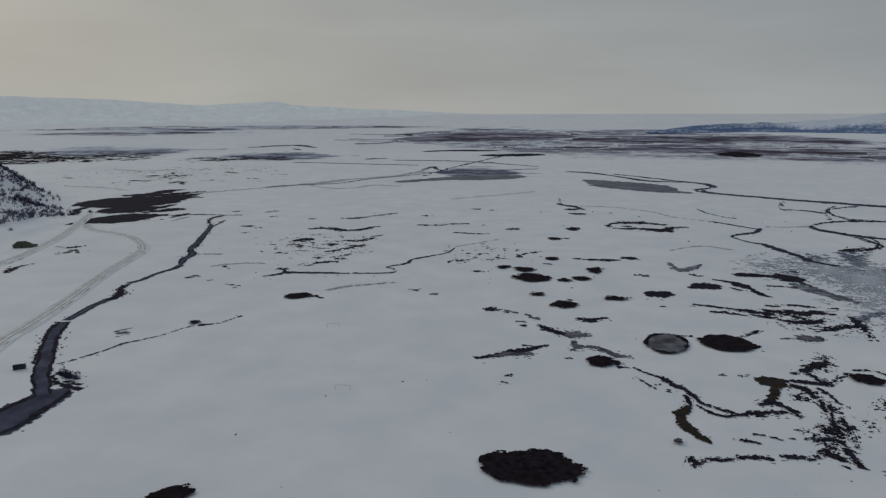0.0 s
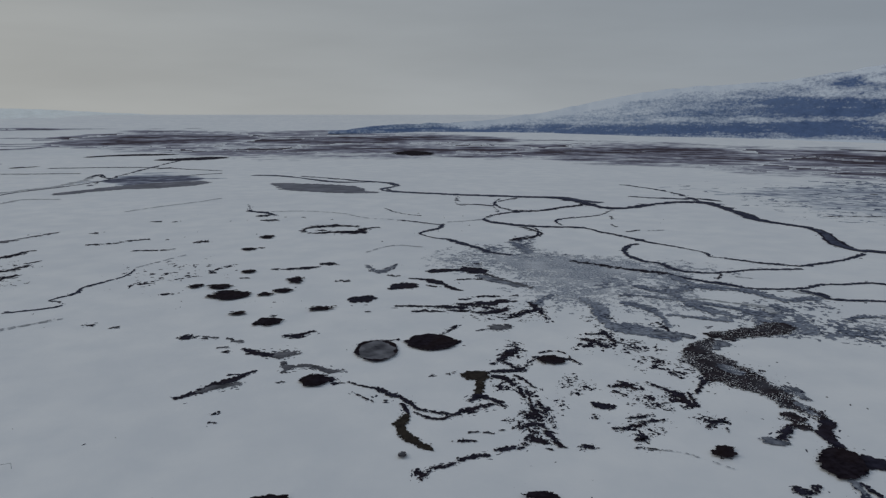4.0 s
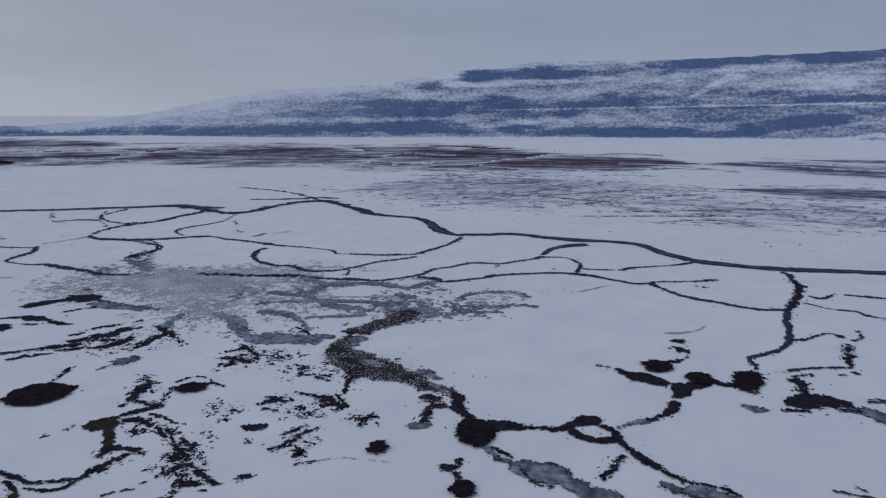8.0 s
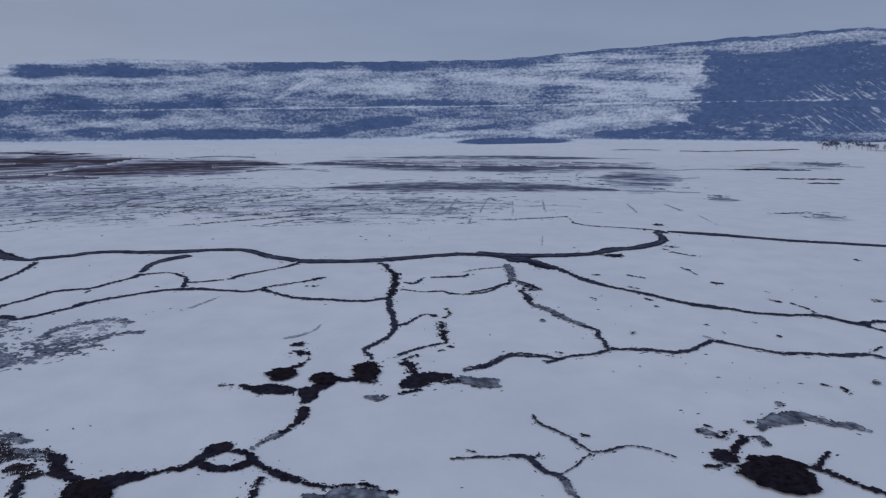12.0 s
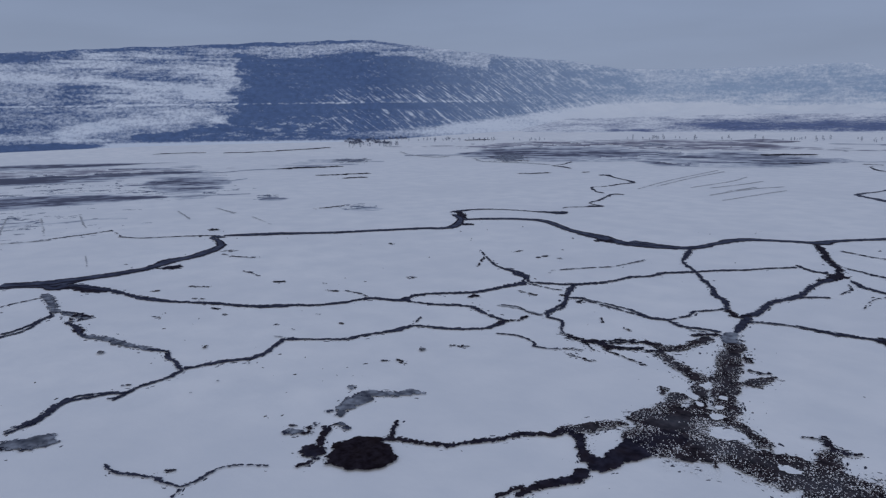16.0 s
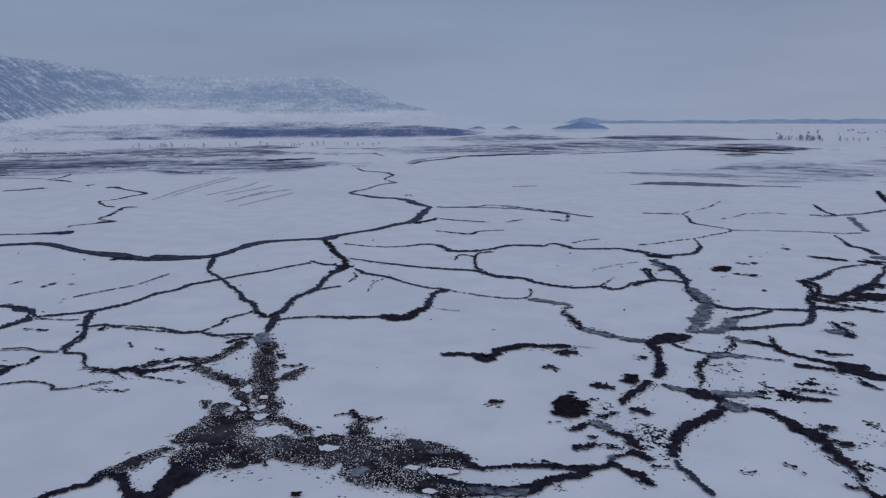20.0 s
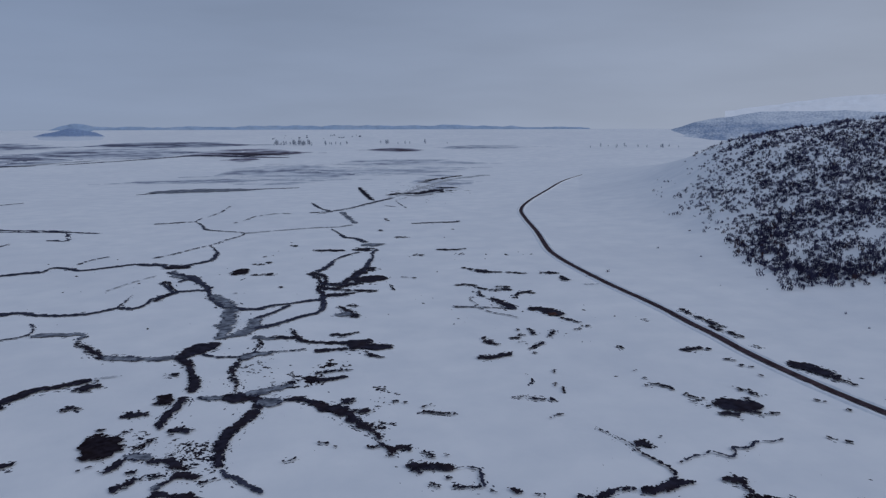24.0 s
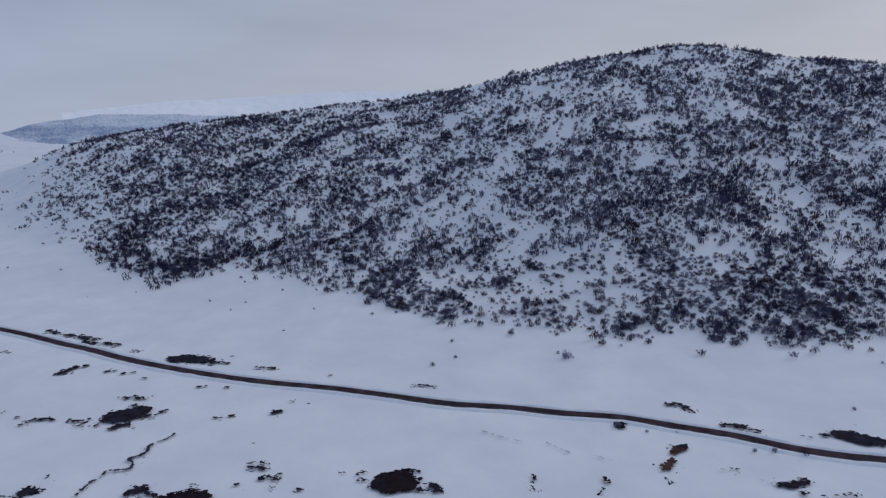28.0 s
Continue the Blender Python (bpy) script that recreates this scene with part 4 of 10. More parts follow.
patch("fleck", 0.5, 184, 202, 9.3, 9.8, 46)
patch("fleck", 0.5, 213, 198, 11.1, 6.5, 42)
run("ragged", [(233, 315, 2.1), (236, 305, 4.1), (237, 293, 2.5)])
run("ragged", [(240, 320, 2.6), (249, 316, 3.7), (257, 312, 1.7)])
run("ragged", [(255, 324, 1.3), (250, 310, 2.2), (247, 298, 1.3)])
patch("fleck", 0.5, 239, 304, 18.0, 14.8, 51)
patch("fleck", 0.5, 246, 266, 7.2, 7.9, 46)
run("ragged", [(232, 220, 0.8), (242, 227, 2.1), (253, 233, 2.2), (260, 237, 1.3)])
patch("fleck", 0.5, 249, 232, 16.3, 6.0, 42)
run("ragged", [(241, 249, 1.0), (241, 238, 1.0)])
patch("fleck", 0.45, 165, 236, 8.7, 5.0, 54)
run("sedge", [(291, 393, 7.1), (285, 367, 8.6), (268, 336, 10.9), (271, 318, 14.1), (279, 300, 12.5), (284, 286, 14.3)])
run("sedge", [(308, 370, 8.2), (315, 354, 10.2), (312, 334, 5.0), (297, 308, 4.6)])
run("sedge", [(279, 409, 4.1), (264, 402, 5.4), (250, 391, 4.4)])
run("sedge", [(373, 396, 3.8), (352, 351, 7.7), (351, 327, 10.6), (353, 305, 14.6)])
run("ragged", [(299, 321, 1.5), (294, 308, 3.1), (287, 297, 1.4)])
patch("fleck", 0.5, 272, 352, 26, 11.2, 51)
patch("fleck", 0.5, 247, 255, 13.1, 18.6, 45)
patch("fleck", 0.5, 248, 292, 11.9, 19.7, 49)
patch("fleck", 0.5, 219, 372, 11.7, 26, 58)
patch("fleck", 0.45, 187, 252, 6.8, 8.1, 52)
patch("fleck", 0.5, 139, 232, 7.6, 8.1, 57)
patch("fleck", 0.5, 182, 254, 16.8, 8.1, 53)
patch("fleck", 0.45, 206, 222, 9.8, 10.7, 46)
run("ragged", [(133, 296, 0.6), (138, 297, 0.6), (141, 298, 0.5)])
run("ragged", [(124, 297, 0.6), (128, 298, 0.6)])
run("ragged", [(164, 237, 0.5), (168, 240, 0.5)])
# the marsh and the black pools
run("stream", [(582, 965, 8.5), (609, 946, 8.6), (634, 921, 11.9), (636, 864, 8.4), (633, 832, 19.7), (630, 801, 10.4), (647, 778, 12.8), (672, 774, 8.6), (716, 789, 12.1), (762, 792, 11.2), (793, 788, 22.9), (799, 760, 14.7), (786, 726, 12.1), (763, 674, 12.7), (743, 637, 16.2), (728, 606, 10.8), (730, 579, 14.1), (734, 545, 12.2), (725, 521, 8.7)])
run("river", [(731, 529, 12.1), (712, 503, 13.7), (689, 479, 15.4), (665, 454, 18.1), (652, 427, 10.7), (655, 414, 20.8)])
run("river", [(657, 419, 15.5), (671, 397, 15.5), (689, 377, 15.8), (693, 350, 14.3), (691, 328, 17.1), (695, 295, 21.1), (705, 266, 14.5), (708, 244, 16.7), (705, 226, 13.5), (681, 201, 12.8), (665, 179, 15.0), (652, 161, 14.3)])
run("river", [(652, 161, 18.9), (652, 136, 18.6), (653, 110, 16.1), (659, 85, 18.2), (668, 61, 17.7), (681, 33, 15.3), (690, 8.7, 16.1), (691, -10.2, 16.1), (683, -33, 15.0), (676, -50, 23.1), (680, -68, 12.9), (685, -89, 12.7)])
run("dark", [(658, -47, 17.4), (658, -58, 14.6), (641, -69, 11.0), (623, -82, 12.4)])
run("ragged", [(489, 817, 7.5), (500, 820, 6.2), (521, 805, 5.9), (547, 810, 4.4), (587, 822, 4.3), (621, 833, 5.0), (633, 832, 6.6)])
run("stream", [(616, 762, 1.4), (577, 736, 2.9), (548, 729, 4.3), (526, 730, 4.2), (500, 724, 4.5), (487, 710, 1.6), (477, 683, 2.6)])
run("stream", [(426, 717, 2.7), (440, 694, 4.6), (461, 679, 4.8), (482, 664, 4.8), (492, 644, 3.6), (489, 628, 5.2), (492, 599, 5.6), (494, 573, 6.9), (492, 558, 13.6)])
run("stream", [(492, 558, 5.9), (497, 532, 5.8), (503, 508, 3.2), (504, 479, 2.4), (495, 465, 2.7), (502, 450, 3.4), (512, 424, 6.0), (523, 412, 6.2), (533, 399, 5.7), (549, 397, 5.8), (578, 397, 5.3), (604, 400, 4.3), (641, 409, 5.3)])
run("stream", [(478, 546, 6.2), (462, 541, 5.7), (442, 524, 4.7), (428, 503, 4.9), (423, 476, 5.8), (429, 459, 6.2), (425, 446, 5.8), (423, 431, 6.5), (431, 419, 5.6), (442, 411, 5.1), (461, 408, 4.5), (488, 404, 4.6), (509, 395, 5.1), (526, 388, 5.1)])
run("stream", [(406, 426, 4.1), (407, 409, 4.4), (414, 391, 6.5), (420, 379, 8.3), (426, 361, 4.9), (437, 352, 4.8), (451, 345, 4.4), (468, 341, 4.8), (489, 343, 4.0), (505, 336, 4.2), (525, 331, 4.5), (534, 324, 5.6), (541, 304, 3.2)])
run("faint", [(449, 339, 3.2), (457, 327, 6.6), (456, 316, 5.4)])
run("stream", [(456, 338, 6.5), (459, 323, 8.4), (454, 311, 6.2), (462, 303, 4.7), (471, 298, 4.6), (484, 289, 4.3), (497, 286, 6.3), (509, 275, 5.2), (523, 261, 5.4), (536, 245, 5.7), (540, 230, 7.5), (541, 212, 6.8), (537, 198, 4.7), (535, 177, 5.1), (540, 166, 6.3), (530, 151, 4.4), (521, 140, 4.6), (513, 124, 5.5), (512, 106, 5.7), (508, 89, 5.7), (509, 75, 4.1), (517, 62, 5.3)])
run("stream", [(537, 302, 0.9), (524, 301, 0.9)])
run("stream", [(541, 304, 4.2), (561, 297, 4.5), (580, 288, 5.9), (595, 286, 9.0)])
run("river", [(600, 290, 4.6), (626, 295, 6.8), (647, 294, 10.5), (667, 283, 16.3), (678, 275, 11.9)])
run("stream", [(594, 283, 3.6), (600, 264, 3.0), (589, 251, 3.9), (579, 241, 2.8), (556, 234, 3.3), (541, 229, 2.4)])
run("stream", [(563, 235, 3.1), (570, 215, 3.1), (579, 202, 4.6), (591, 198, 6.2), (606, 184, 2.9), (620, 172, 2.7), (641, 158, 6.4)])
run("ragged", [(540, 166, 1.5), (551, 162, 3.0), (566, 142, 3.2), (572, 134, 2.9), (587, 122, 2.8)])
run("ragged", [(553, 131, 2.2), (555, 122, 2.2)])
run("faint", [(479, 207, 1.0), (492, 200, 1.0), (505, 196, 1.0), (518, 191, 1.0)])
run("ragged", [(540, 614, 3.4), (518, 611, 3.3)])
run("ragged", [(536, 663, 1.4), (529, 645, 1.4)])
run("ragged", [(580, 720, 1.2), (568, 697, 1.4)])
run("faint", [(544, 606, 2.4), (565, 602, 2.4)])
run("ragged", [(430, 394, 1.2), (447, 406, 1.3)])
run("faint", [(445, 400, 1.6), (457, 380, 1.6)])
run("ragged", [(426, 695, 3.9), (425, 671, 5.2), (422, 645, 0.9), (407, 632, 3.7), (394, 625, 4.3), (376, 622, 7.6), (367, 625, 8.4)])
patch("sedge", 0.6, 367, 593, 51, 12.4, 58)
patch("sedge", 0.45, 350, 531, 17.5, 60, 56)
run("ragged", [(361, 505, 5.0), (393, 444, 6.9), (406, 426, 9.1)])
patch("marsh", 0.7, 336, 447, 71, 38, 52)
patch("marsh", 0.55, 322, 492, 66, 38, 56)
patch("marsh", 0.45, 284, 404, 42, 41, 54)
patch("marsh", 0.7, 377, 453, 40, 45, 49)
patch("marsh", 0.4, 327, 374, 44, 27, 48)
patch("marsh", 0.66, 374, 383, 61, 17.1, 45)
patch("marsh", 0.6, 372, 485, 32, 93, 52)
patch("sedge", 0.5, 337, 419, 25, 14.5, 50)
run("sedge", [(351, 406, 9.7), (355, 387, 9.3), (366, 375, 11.1), (390, 382, 13.9), (405, 372, 14.8), (417, 359, 14.8), (421, 341, 11.4), (423, 320, 10.7), (441, 316, 9.3), (454, 320, 6.4)])
run("sedge", [(402, 420, 7.3), (397, 388, 11.9), (406, 373, 14.7)])
run("sedge", [(320, 385, 5.6), (333, 381, 6.1), (344, 365, 4.5), (361, 344, 9.0), (370, 321, 8.6), (378, 297, 11.2)])
run("faint", [(354, 353, 2.1), (369, 351, 2.6), (380, 334, 2.6), (392, 317, 6.1), (384, 301, 4.9)])
run("sedge", [(315, 331, 3.9), (326, 322, 5.2), (337, 308, 3.9), (346, 301, 5.2)])
patch("sedge", 0.66, 385, 300, 30, 24, 37)
patch("sedge", 0.5, 428, 302, 14.0, 17.6, 35)
patch("sedge", 0.6, 402, 255, 22, 20, 32)
patch("sedge", 0.55, 377, 258, 16.3, 35, 34)
patch("marsh", 0.5, 436, 247, 24, 19.1, 29)
run("sedge", [(415, 271, 3.0), (434, 270, 5.3), (444, 261, 6.7), (455, 247, 6.5), (449, 227, 3.8)])
run("sedge", [(399, 260, 4.4), (406, 244, 5.9), (413, 234, 5.7), (423, 226, 6.0), (428, 210, 5.9)])
run("sedge", [(389, 257, 5.3), (392, 240, 5.5), (402, 228, 5.6)])
patch("sedge", 0.7, 369, 283, 25, 19.5, 37)
run("churn", [(370, 281, 9.6), (356, 279, 22.2), (342, 279, 17.5), (331, 280, 13.7), (319, 279, 13.4), (308, 281, 18.2)])
run("ice", [(307, 269, 8.0), (298, 270, 10.9), (288, 268, 8.0)])
run("churn", [(303, 278, 10.2), (286, 272, 11.9), (272, 262, 10.4), (266, 251, 14.2)])
run("ice", [(281, 304, 12.0), (285, 297, 14.9), (292, 293, 8.6), (297, 286, 5.3)])
patch("sedge", 0.7, 280, 317, 7.7, 13.5, 48)
run("churn", [(277, 268, 22.3), (271, 251, 23.3), (268, 237, 25.2), (269, 223, 22.9), (267, 209, 16.4), (266, 197, 12.8)])
run("ice", [(274, 244, 9.6), (274, 234, 9.8), (272, 229, 4.9)])
run("ice", [(275, 207, 11.2), (276, 201, 8.8), (274, 192, 3.3)])
run("churn", [(264, 201, 9.3), (263, 190, 10.6), (263, 180, 7.8), (260, 172, 6.8)])
run("ice", [(266, 192, 4.2), (263, 182, 4.2), (262, 177, 3.2)])
run("dark", [(263, 172, 5.0), (255, 168, 5.7), (247, 161, 4.0), (244, 153, 4.9)])
run("churn", [(252, 186, 7.3), (251, 180, 8.1), (246, 176, 5.8), (247, 170, 4.7)])
run("dark", [(248, 168, 5.1), (246, 159, 5.4)])
run("dark", [(240, 154, 8.5), (232, 143, 14.7), (226, 140, 12.2)])
pool("bigpond", 231, 144, 13.3, 8.3, 31)
run("dark", [(238, 144, 11.7), (243, 138, 11.9), (246, 132, 8.7), (247, 129, 6.6)])
run("dark", [(247, 129, 3.5), (251, 123, 3.0), (253, 118, 4.5), (257, 113, 4.8), (263, 111, 5.5), (270, 107, 11.4), (270, 102, 7.8)])
run("dark", [(258, 112, 3.3), (254, 105, 5.4), (253, 98, 5.8), (257, 93, 5.5), (263, 91, 3.7)])
run("dark", [(268, 101, 4.0), (266, 95, 3.6), (263, 91, 4.6)])
run("ice", [(270, 94, 2.6), (279, 90, 3.9), (284, 85, 4.3)])
run("dark", [(284, 85, 2.6), (295, 81, 3.9), (305, 80, 4.9), (313, 81, 7.2)])
run("dark", [(318, 82, 7.5), (329, 82, 10.4), (336, 86, 11.2)])
run("dark", [(331, 82, 6.2), (342, 77, 8.7), (349, 78, 8.8)])
run("dark", [(332, 90, 8.6), (334, 98, 10.5), (335, 106, 12.5), (336, 113, 7.3), (340, 121, 1.7)])
run("ragged", [(339, 132, 2.3), (340, 124, 1.4)])
pool("bigpond", 349, 78, 8.5, 7.9, 12)
run("dark", [(348, 71, 6.1), (349, 64, 6.1), (350, 60, 6.8)])
pool("bigpond", 359, 57, 14.8, 7.3, 9)
run("ragged", [(376, 57, 3.1), (370, 54, 4.1), (360, 51, 3.3)])
run("ragged", [(345, 53, 2.8), (346, 48, 2.0)])
run("ragged", [(368, 53, 3.2), (368, 48, 1.5)])
run("stream", [(379, 56, 2.2), (388, 59, 2.7), (397, 63, 2.5), (406, 59, 3.5), (416, 53, 3.4), (426, 50, 2.8), (442, 49, 4.1), (465, 52, 4.4), (492, 57, 4.6), (516, 60, 4.7)])
run("dark", [(516, 60, 5.6), (544, 59, 5.4), (574, 60, 5.6), (600, 64, 6.3), (621, 71, 4.4)])
run("stream", [(646, 83, 3.5), (637, 75, 5.1), (614, 70, 3.4)])
run("stream", [(446, 47, 2.9), (451, 41, 2.9), (462, 37, 1.8), (472, 31, 1.8), (472, 25, 2.9), (467, 23, 3.7)])
run("ragged", [(490, 15.1, 1.1), (476, 12.8, 0.9), (464, 16.2, 1.7)])
run("ragged", [(456, 19.1, 4.2), (442, 17.3, 4.5), (424, 16.6, 3.2), (409, 14.0, 1.5)])
run("stream", [(410, 16.4, 2.2), (404, 25, 2.2), (397, 34, 2.7), (387, 42, 2.5)])
run("faint", [(386, 41, 0.7), (381, 49, 0.7)])
run("ragged", [(404, 13.1, 2.3), (403, 10.1, 2.3)])
run("ragged", [(398, 15.7, 1.1), (395, 18.4, 1.1)])
pool("bigpond", 355, 103, 9.2, 8.9, 16)
run("ragged", [(365, 101, 3.7), (369, 97, 3.9), (379, 93, 1.6), (390, 95, 1.5)])
run("ragged", [(404, 108, 4.0), (407, 102, 5.0)])
run("ragged", [(394, 104, 7.0), (388, 99, 9.0)])
run("faint", [(417, 117, 1.8), (423, 109, 2.7), (434, 101, 0.6), (450, 99, 0.4)])
run("stream", [(570, 55, 2.0), (565, 44, 4.6), (577, 39, 2.4), (587, 36, 1.4)])
run("stream", [(587, 31, 3.3), (589, 18.6, 4.2), (593, 2.1, 3.7), (602, -2.7, 1.7)])
run("stream", [(608, 2.4, 1.2), (622, -14.4, 1.4), (632, -40, 1.5)])
run("stream", [(545, 53, 1.8), (537, 36, 1.9), (539, 20, 2.7), (532, 12.2, 2.6), (531, -2.8, 2.6), (539, -17.5, 1.9), (559, -29, 2.5), (568, -37, 4.0)])
run("ice", [(632, -40, 5.8), (601, -40, 5.0), (576, -40, 5.5)])
run("ice", [(574, -43, 6.6), (560, -49, 5.6), (544, -57, 4.6)])
run("ragged", [(539, -41, 3.3), (550, -47, 2.6), (561, -53, 3.4)])
run("ragged", [(534, -46, 3.4), (515, -47, 4.7), (505, -47, 2.3)])
run("ice", [(505, -47, 5.0), (494, -53, 4.9), (482, -59, 5.0), (472, -66, 5.1)])
run("ragged", [(551, -59, 1.9), (544, -60, 1.9)])
run("stream", [(363, 4.3, 1.9), (367, -4.8, 1.9), (371, -10.1, 2.6), (378, -15.3, 3.0), (387, -23, 2.6), (388, -31, 2.3), (387, -39, 2.3), (387, -45, 3.8), (382, -50, 2.2), (385, -56, 2.5)])
run("stream", [(376, -43, 1.0), (381, -51, 1.0)])
run("ragged", [(372, 40, 4.0), (373, 36, 7.0), (363, 32, 3.8), (358, 30, 2.8)])
run("ragged", [(379, 39, 1.8), (389, 30, 1.8)])
run("dark", [(343, 36, 11.5), (345, 31, 14.4), (352, 24, 17.9), (351, 15.6, 9.4)])
run("ragged", [(358, 23, 4.9), (355, 14.5, 8.2), (350, 10.2, 3.4)])
run("dark", [(336, 27, 4.1), (333, 31, 4.2), (330, 37, 1.7)])
run("ice", [(327, 53, 3.2), (324, 47, 5.7), (327, 42, 3.3)])
run("ice", [(349, 10.2, 4.7), (349, 3.8, 5.3), (346, -2.6, 7.2), (343, -10.0, 8.7), (343, -13.7, 3.7)])
run("ragged", [(345, 15.1, 1.8), (349, 5.0, 1.8)])
run("ice", [(223, 134, 2.7), (217, 126, 3.4), (217, 119, 4.0)])
run("dark", [(224, 132, 1.4), (222, 126, 2.0), (220, 119, 0.9)])
run("ice", [(217, 116, 9.3), (216, 108, 13.4), (216, 101, 16.9), (214, 95, 10.8)])
run("dark", [(216, 115, 0.7), (210, 108, 1.0), (207, 102, 0.9), (209, 96, 1.0)])
run("ice", [(212, 94, 7.0), (213, 86, 10.0), (214, 78, 8.3), (213, 70, 8.8)])
run("ragged", [(247, 83, 2.0), (241, 83, 2.9), (234, 83, 2.7), (227, 84, 2.4), (223, 82, 1.8)])
run("dark", [(263, 91, 3.0), (257, 87, 3.3), (251, 80, 4.1), (247, 73, 4.6), (244, 67, 3.6)])
run("dark", [(243, 67, 2.2), (241, 61, 2.6), (240, 54, 1.9), (242, 47, 1.9), (241, 40, 2.1), (237, 35, 2.4), (237, 29, 2.6)])
run("ice", [(234, 56, 7.5), (234, 49, 10.7), (234, 42, 11.3), (232, 34, 7.8)])
run("ice", [(234, 64, 4.2), (233, 60, 4.6), (231, 57, 3.7)])
run("stream", [(263, 10.3, 1.2), (264, 3.7, 1.2), (265, -2.2, 1.6), (265, -8.1, 1.6), (266, -15.7, 1.6), (265, -20, 1.5), (262, -23, 1.6)])
run("ragged", [(271, 3.0, 0.7), (268, -1.1, 1.1)])
run("ice", [(222, 173, 6.6), (224, 169, 6.4), (226, 164, 4.1)])
run("ragged", [(228, 169, 3.4), (237, 173, 4.2), (242, 177, 2.1)])
run("ragged", [(197, 139, 2.7), (199, 138, 4.8), (198, 135, 3.2)])
run("ragged", [(207, 137, 2.0), (204, 135, 2.5)])
run("ragged", [(197, 133, 2.1), (195, 129, 2.6)])
pool("bigpond", 189, 124, 6.5, 5.1, 32)
patch("fleck", 0.55, 286, 228, 3.6, 1.6, 38)
# between the pools and the great channel
run("stream", [(267, -14.1, 1.7), (266, -21, 2.0), (261, -24, 2.6), (254, -27, 2.7), (251, -32, 2.8), (252, -34, 1.1), (259, -41, 0.8), (265, -45, 0.8), (268, -49, 0.9)])
run("ice", [(250, -33, 2.8), (244, -35, 2.8), (239, -36, 2.9), (234, -37, 2.7)])
run("ragged", [(265, -24, 1.2), (268, -28, 1.6)])
run("faint", [(976, 59, 3.8), (992, 97, 3.9)])
run("furrow", [(999, 60, 1.1), (1090, 47, 1.2), (1166, 36, 1.3)])
run("furrow", [(988, 27, 0.9), (1070, 17.7, 0.9), (1167, 9.2, 0.9)])
run("furrow", [(1013, -26, 0.7), (1092, -35, 0.8), (1160, -42, 0.8)])
run("furrow", [(1145, -83, 0.7), (1008, -74, 0.6)])
run("furrow", [(1147, -133, 0.7), (1074, -126, 0.7), (1004, -121, 0.7)])
run("furrow", [(813, -93, 0.5), (740, -84, 0.5)])
run("furrow", [(1091, -259, 1.2), (1044, -256, 1.0), (1001, -252, 0.9)])
run("furrow", [(1100, -319, 2.1), (1021, -325, 1.9)])
run("furrow", [(974, -331, 1.3), (888, -326, 1.2)])
patch("vein", 0.5, 1196, -438, 45, 19.4, -20)
run("river", [(523, -609, 13.5), (490, -614, 14.0), (459, -627, 17.0), (456, -664, 11.4), (458, -697, 17.4), (452, -721, 19.2), (431, -740, 13.6), (408, -756, 13.7), (390, -767, 22.3), (390, -783, 15.0), (376, -820, 11.2), (360, -854, 13.3), (352, -895, 11.5)])
run("river", [(352, -895, 17.5), (341, -928, 16.0), (342, -967, 13.6), (357, -1046, 14.7), (367, -1105, 10.6), (398, -1139, 20.0), (426, -1178, 20.7)])
run("dark", [(329, -917, 9.6), (317, -963, 9.1), (316, -985, 2.9)])
run("river", [(422, -1181, 19.5), (466, -1216, 20.6), (507, -1223, 22.5), (553, -1252, 12.8), (589, -1280, 10.9), (598, -1315, 9.8), (594, -1375, 6.2), (604, -1478, 7.4), (590, -1537, 18.9)])
run("stream", [(588, -1539, 8.7), (651, -1629, 4.6), (679, -1759, 7.9), (721, -1827, 9.3)])
run("stream", [(715, -1831, 11.4), (757, -1855, 11.7), (823, -1894, 10.7), (887, -2000, 2.6), (898, -2089, 3.6), (948, -2092, 19.4)])
run("stream", [(470, -1270, 7.3), (464, -1299, 4.2)])
run("stream", [(447, -1251, 1.2), (465, -1286, 1.3)])
run("dark", [(390, -767, 1.1), (378, -736, 3.7), (346, -691, 5.1), (322, -656, 3.8)])
run("stream", [(356, -1112, 9.7), (326, -1115, 9.7), (289, -1140, 5.4), (278, -1164, 5.7), (235, -1159, 4.2), (187, -1113, 3.5), (147, -1091, 3.9), (129, -1084, 4.0)])
run("stream", [(790, -2223, 6.1), (805, -2438, 16.7), (771, -2585, 20.9), (756, -2828, 20.4), (656, -2938, 30.1), (479, -3094, 31.1)])
run("stream", [(1226, -2953, 7.6), (1089, -2738, 7.0)])
run("ragged", [(1362, -2277, 35.8), (1338, -2386, 75.8), (1273, -2473, 42.4)])
run("ragged", [(1096, -1968, 26.6), (1038, -2072, 27.2)])
run("dark", [(836, -595, 12.0), (799, -576, 9.9), (766, -551, 6.9)])
run("dark", [(739, -531, 26.1), (727, -539, 9.8)])
run("stream", [(774, -743, 3.0), (777, -765, 4.2), (764, -790, 4.7), (759, -810, 21.2), (751, -815, 9.2)])
run("stream", [(753, -814, 4.5), (795, -829, 2.6), (810, -866, 5.4), (842, -924, 5.3), (858, -958, 8.2), (842, -968, 12.4)])
run("stream", [(878, -956, 5.8), (911, -969, 5.5), (968, -1020, 2.9), (962, -1050, 5.2), (977, -1112, 8.4), (981, -1154, 10.6), (1012, -1182, 10.0), (1086, -1219, 7.0), (1145, -1255, 19.7), (1146, -1235, 14.9)])
run("stream", [(1343, -1340, 7.1), (1413, -1368, 13.7), (1449, -1370, 3.4), (1471, -1435, 5.6), (1537, -1537, 7.3)])
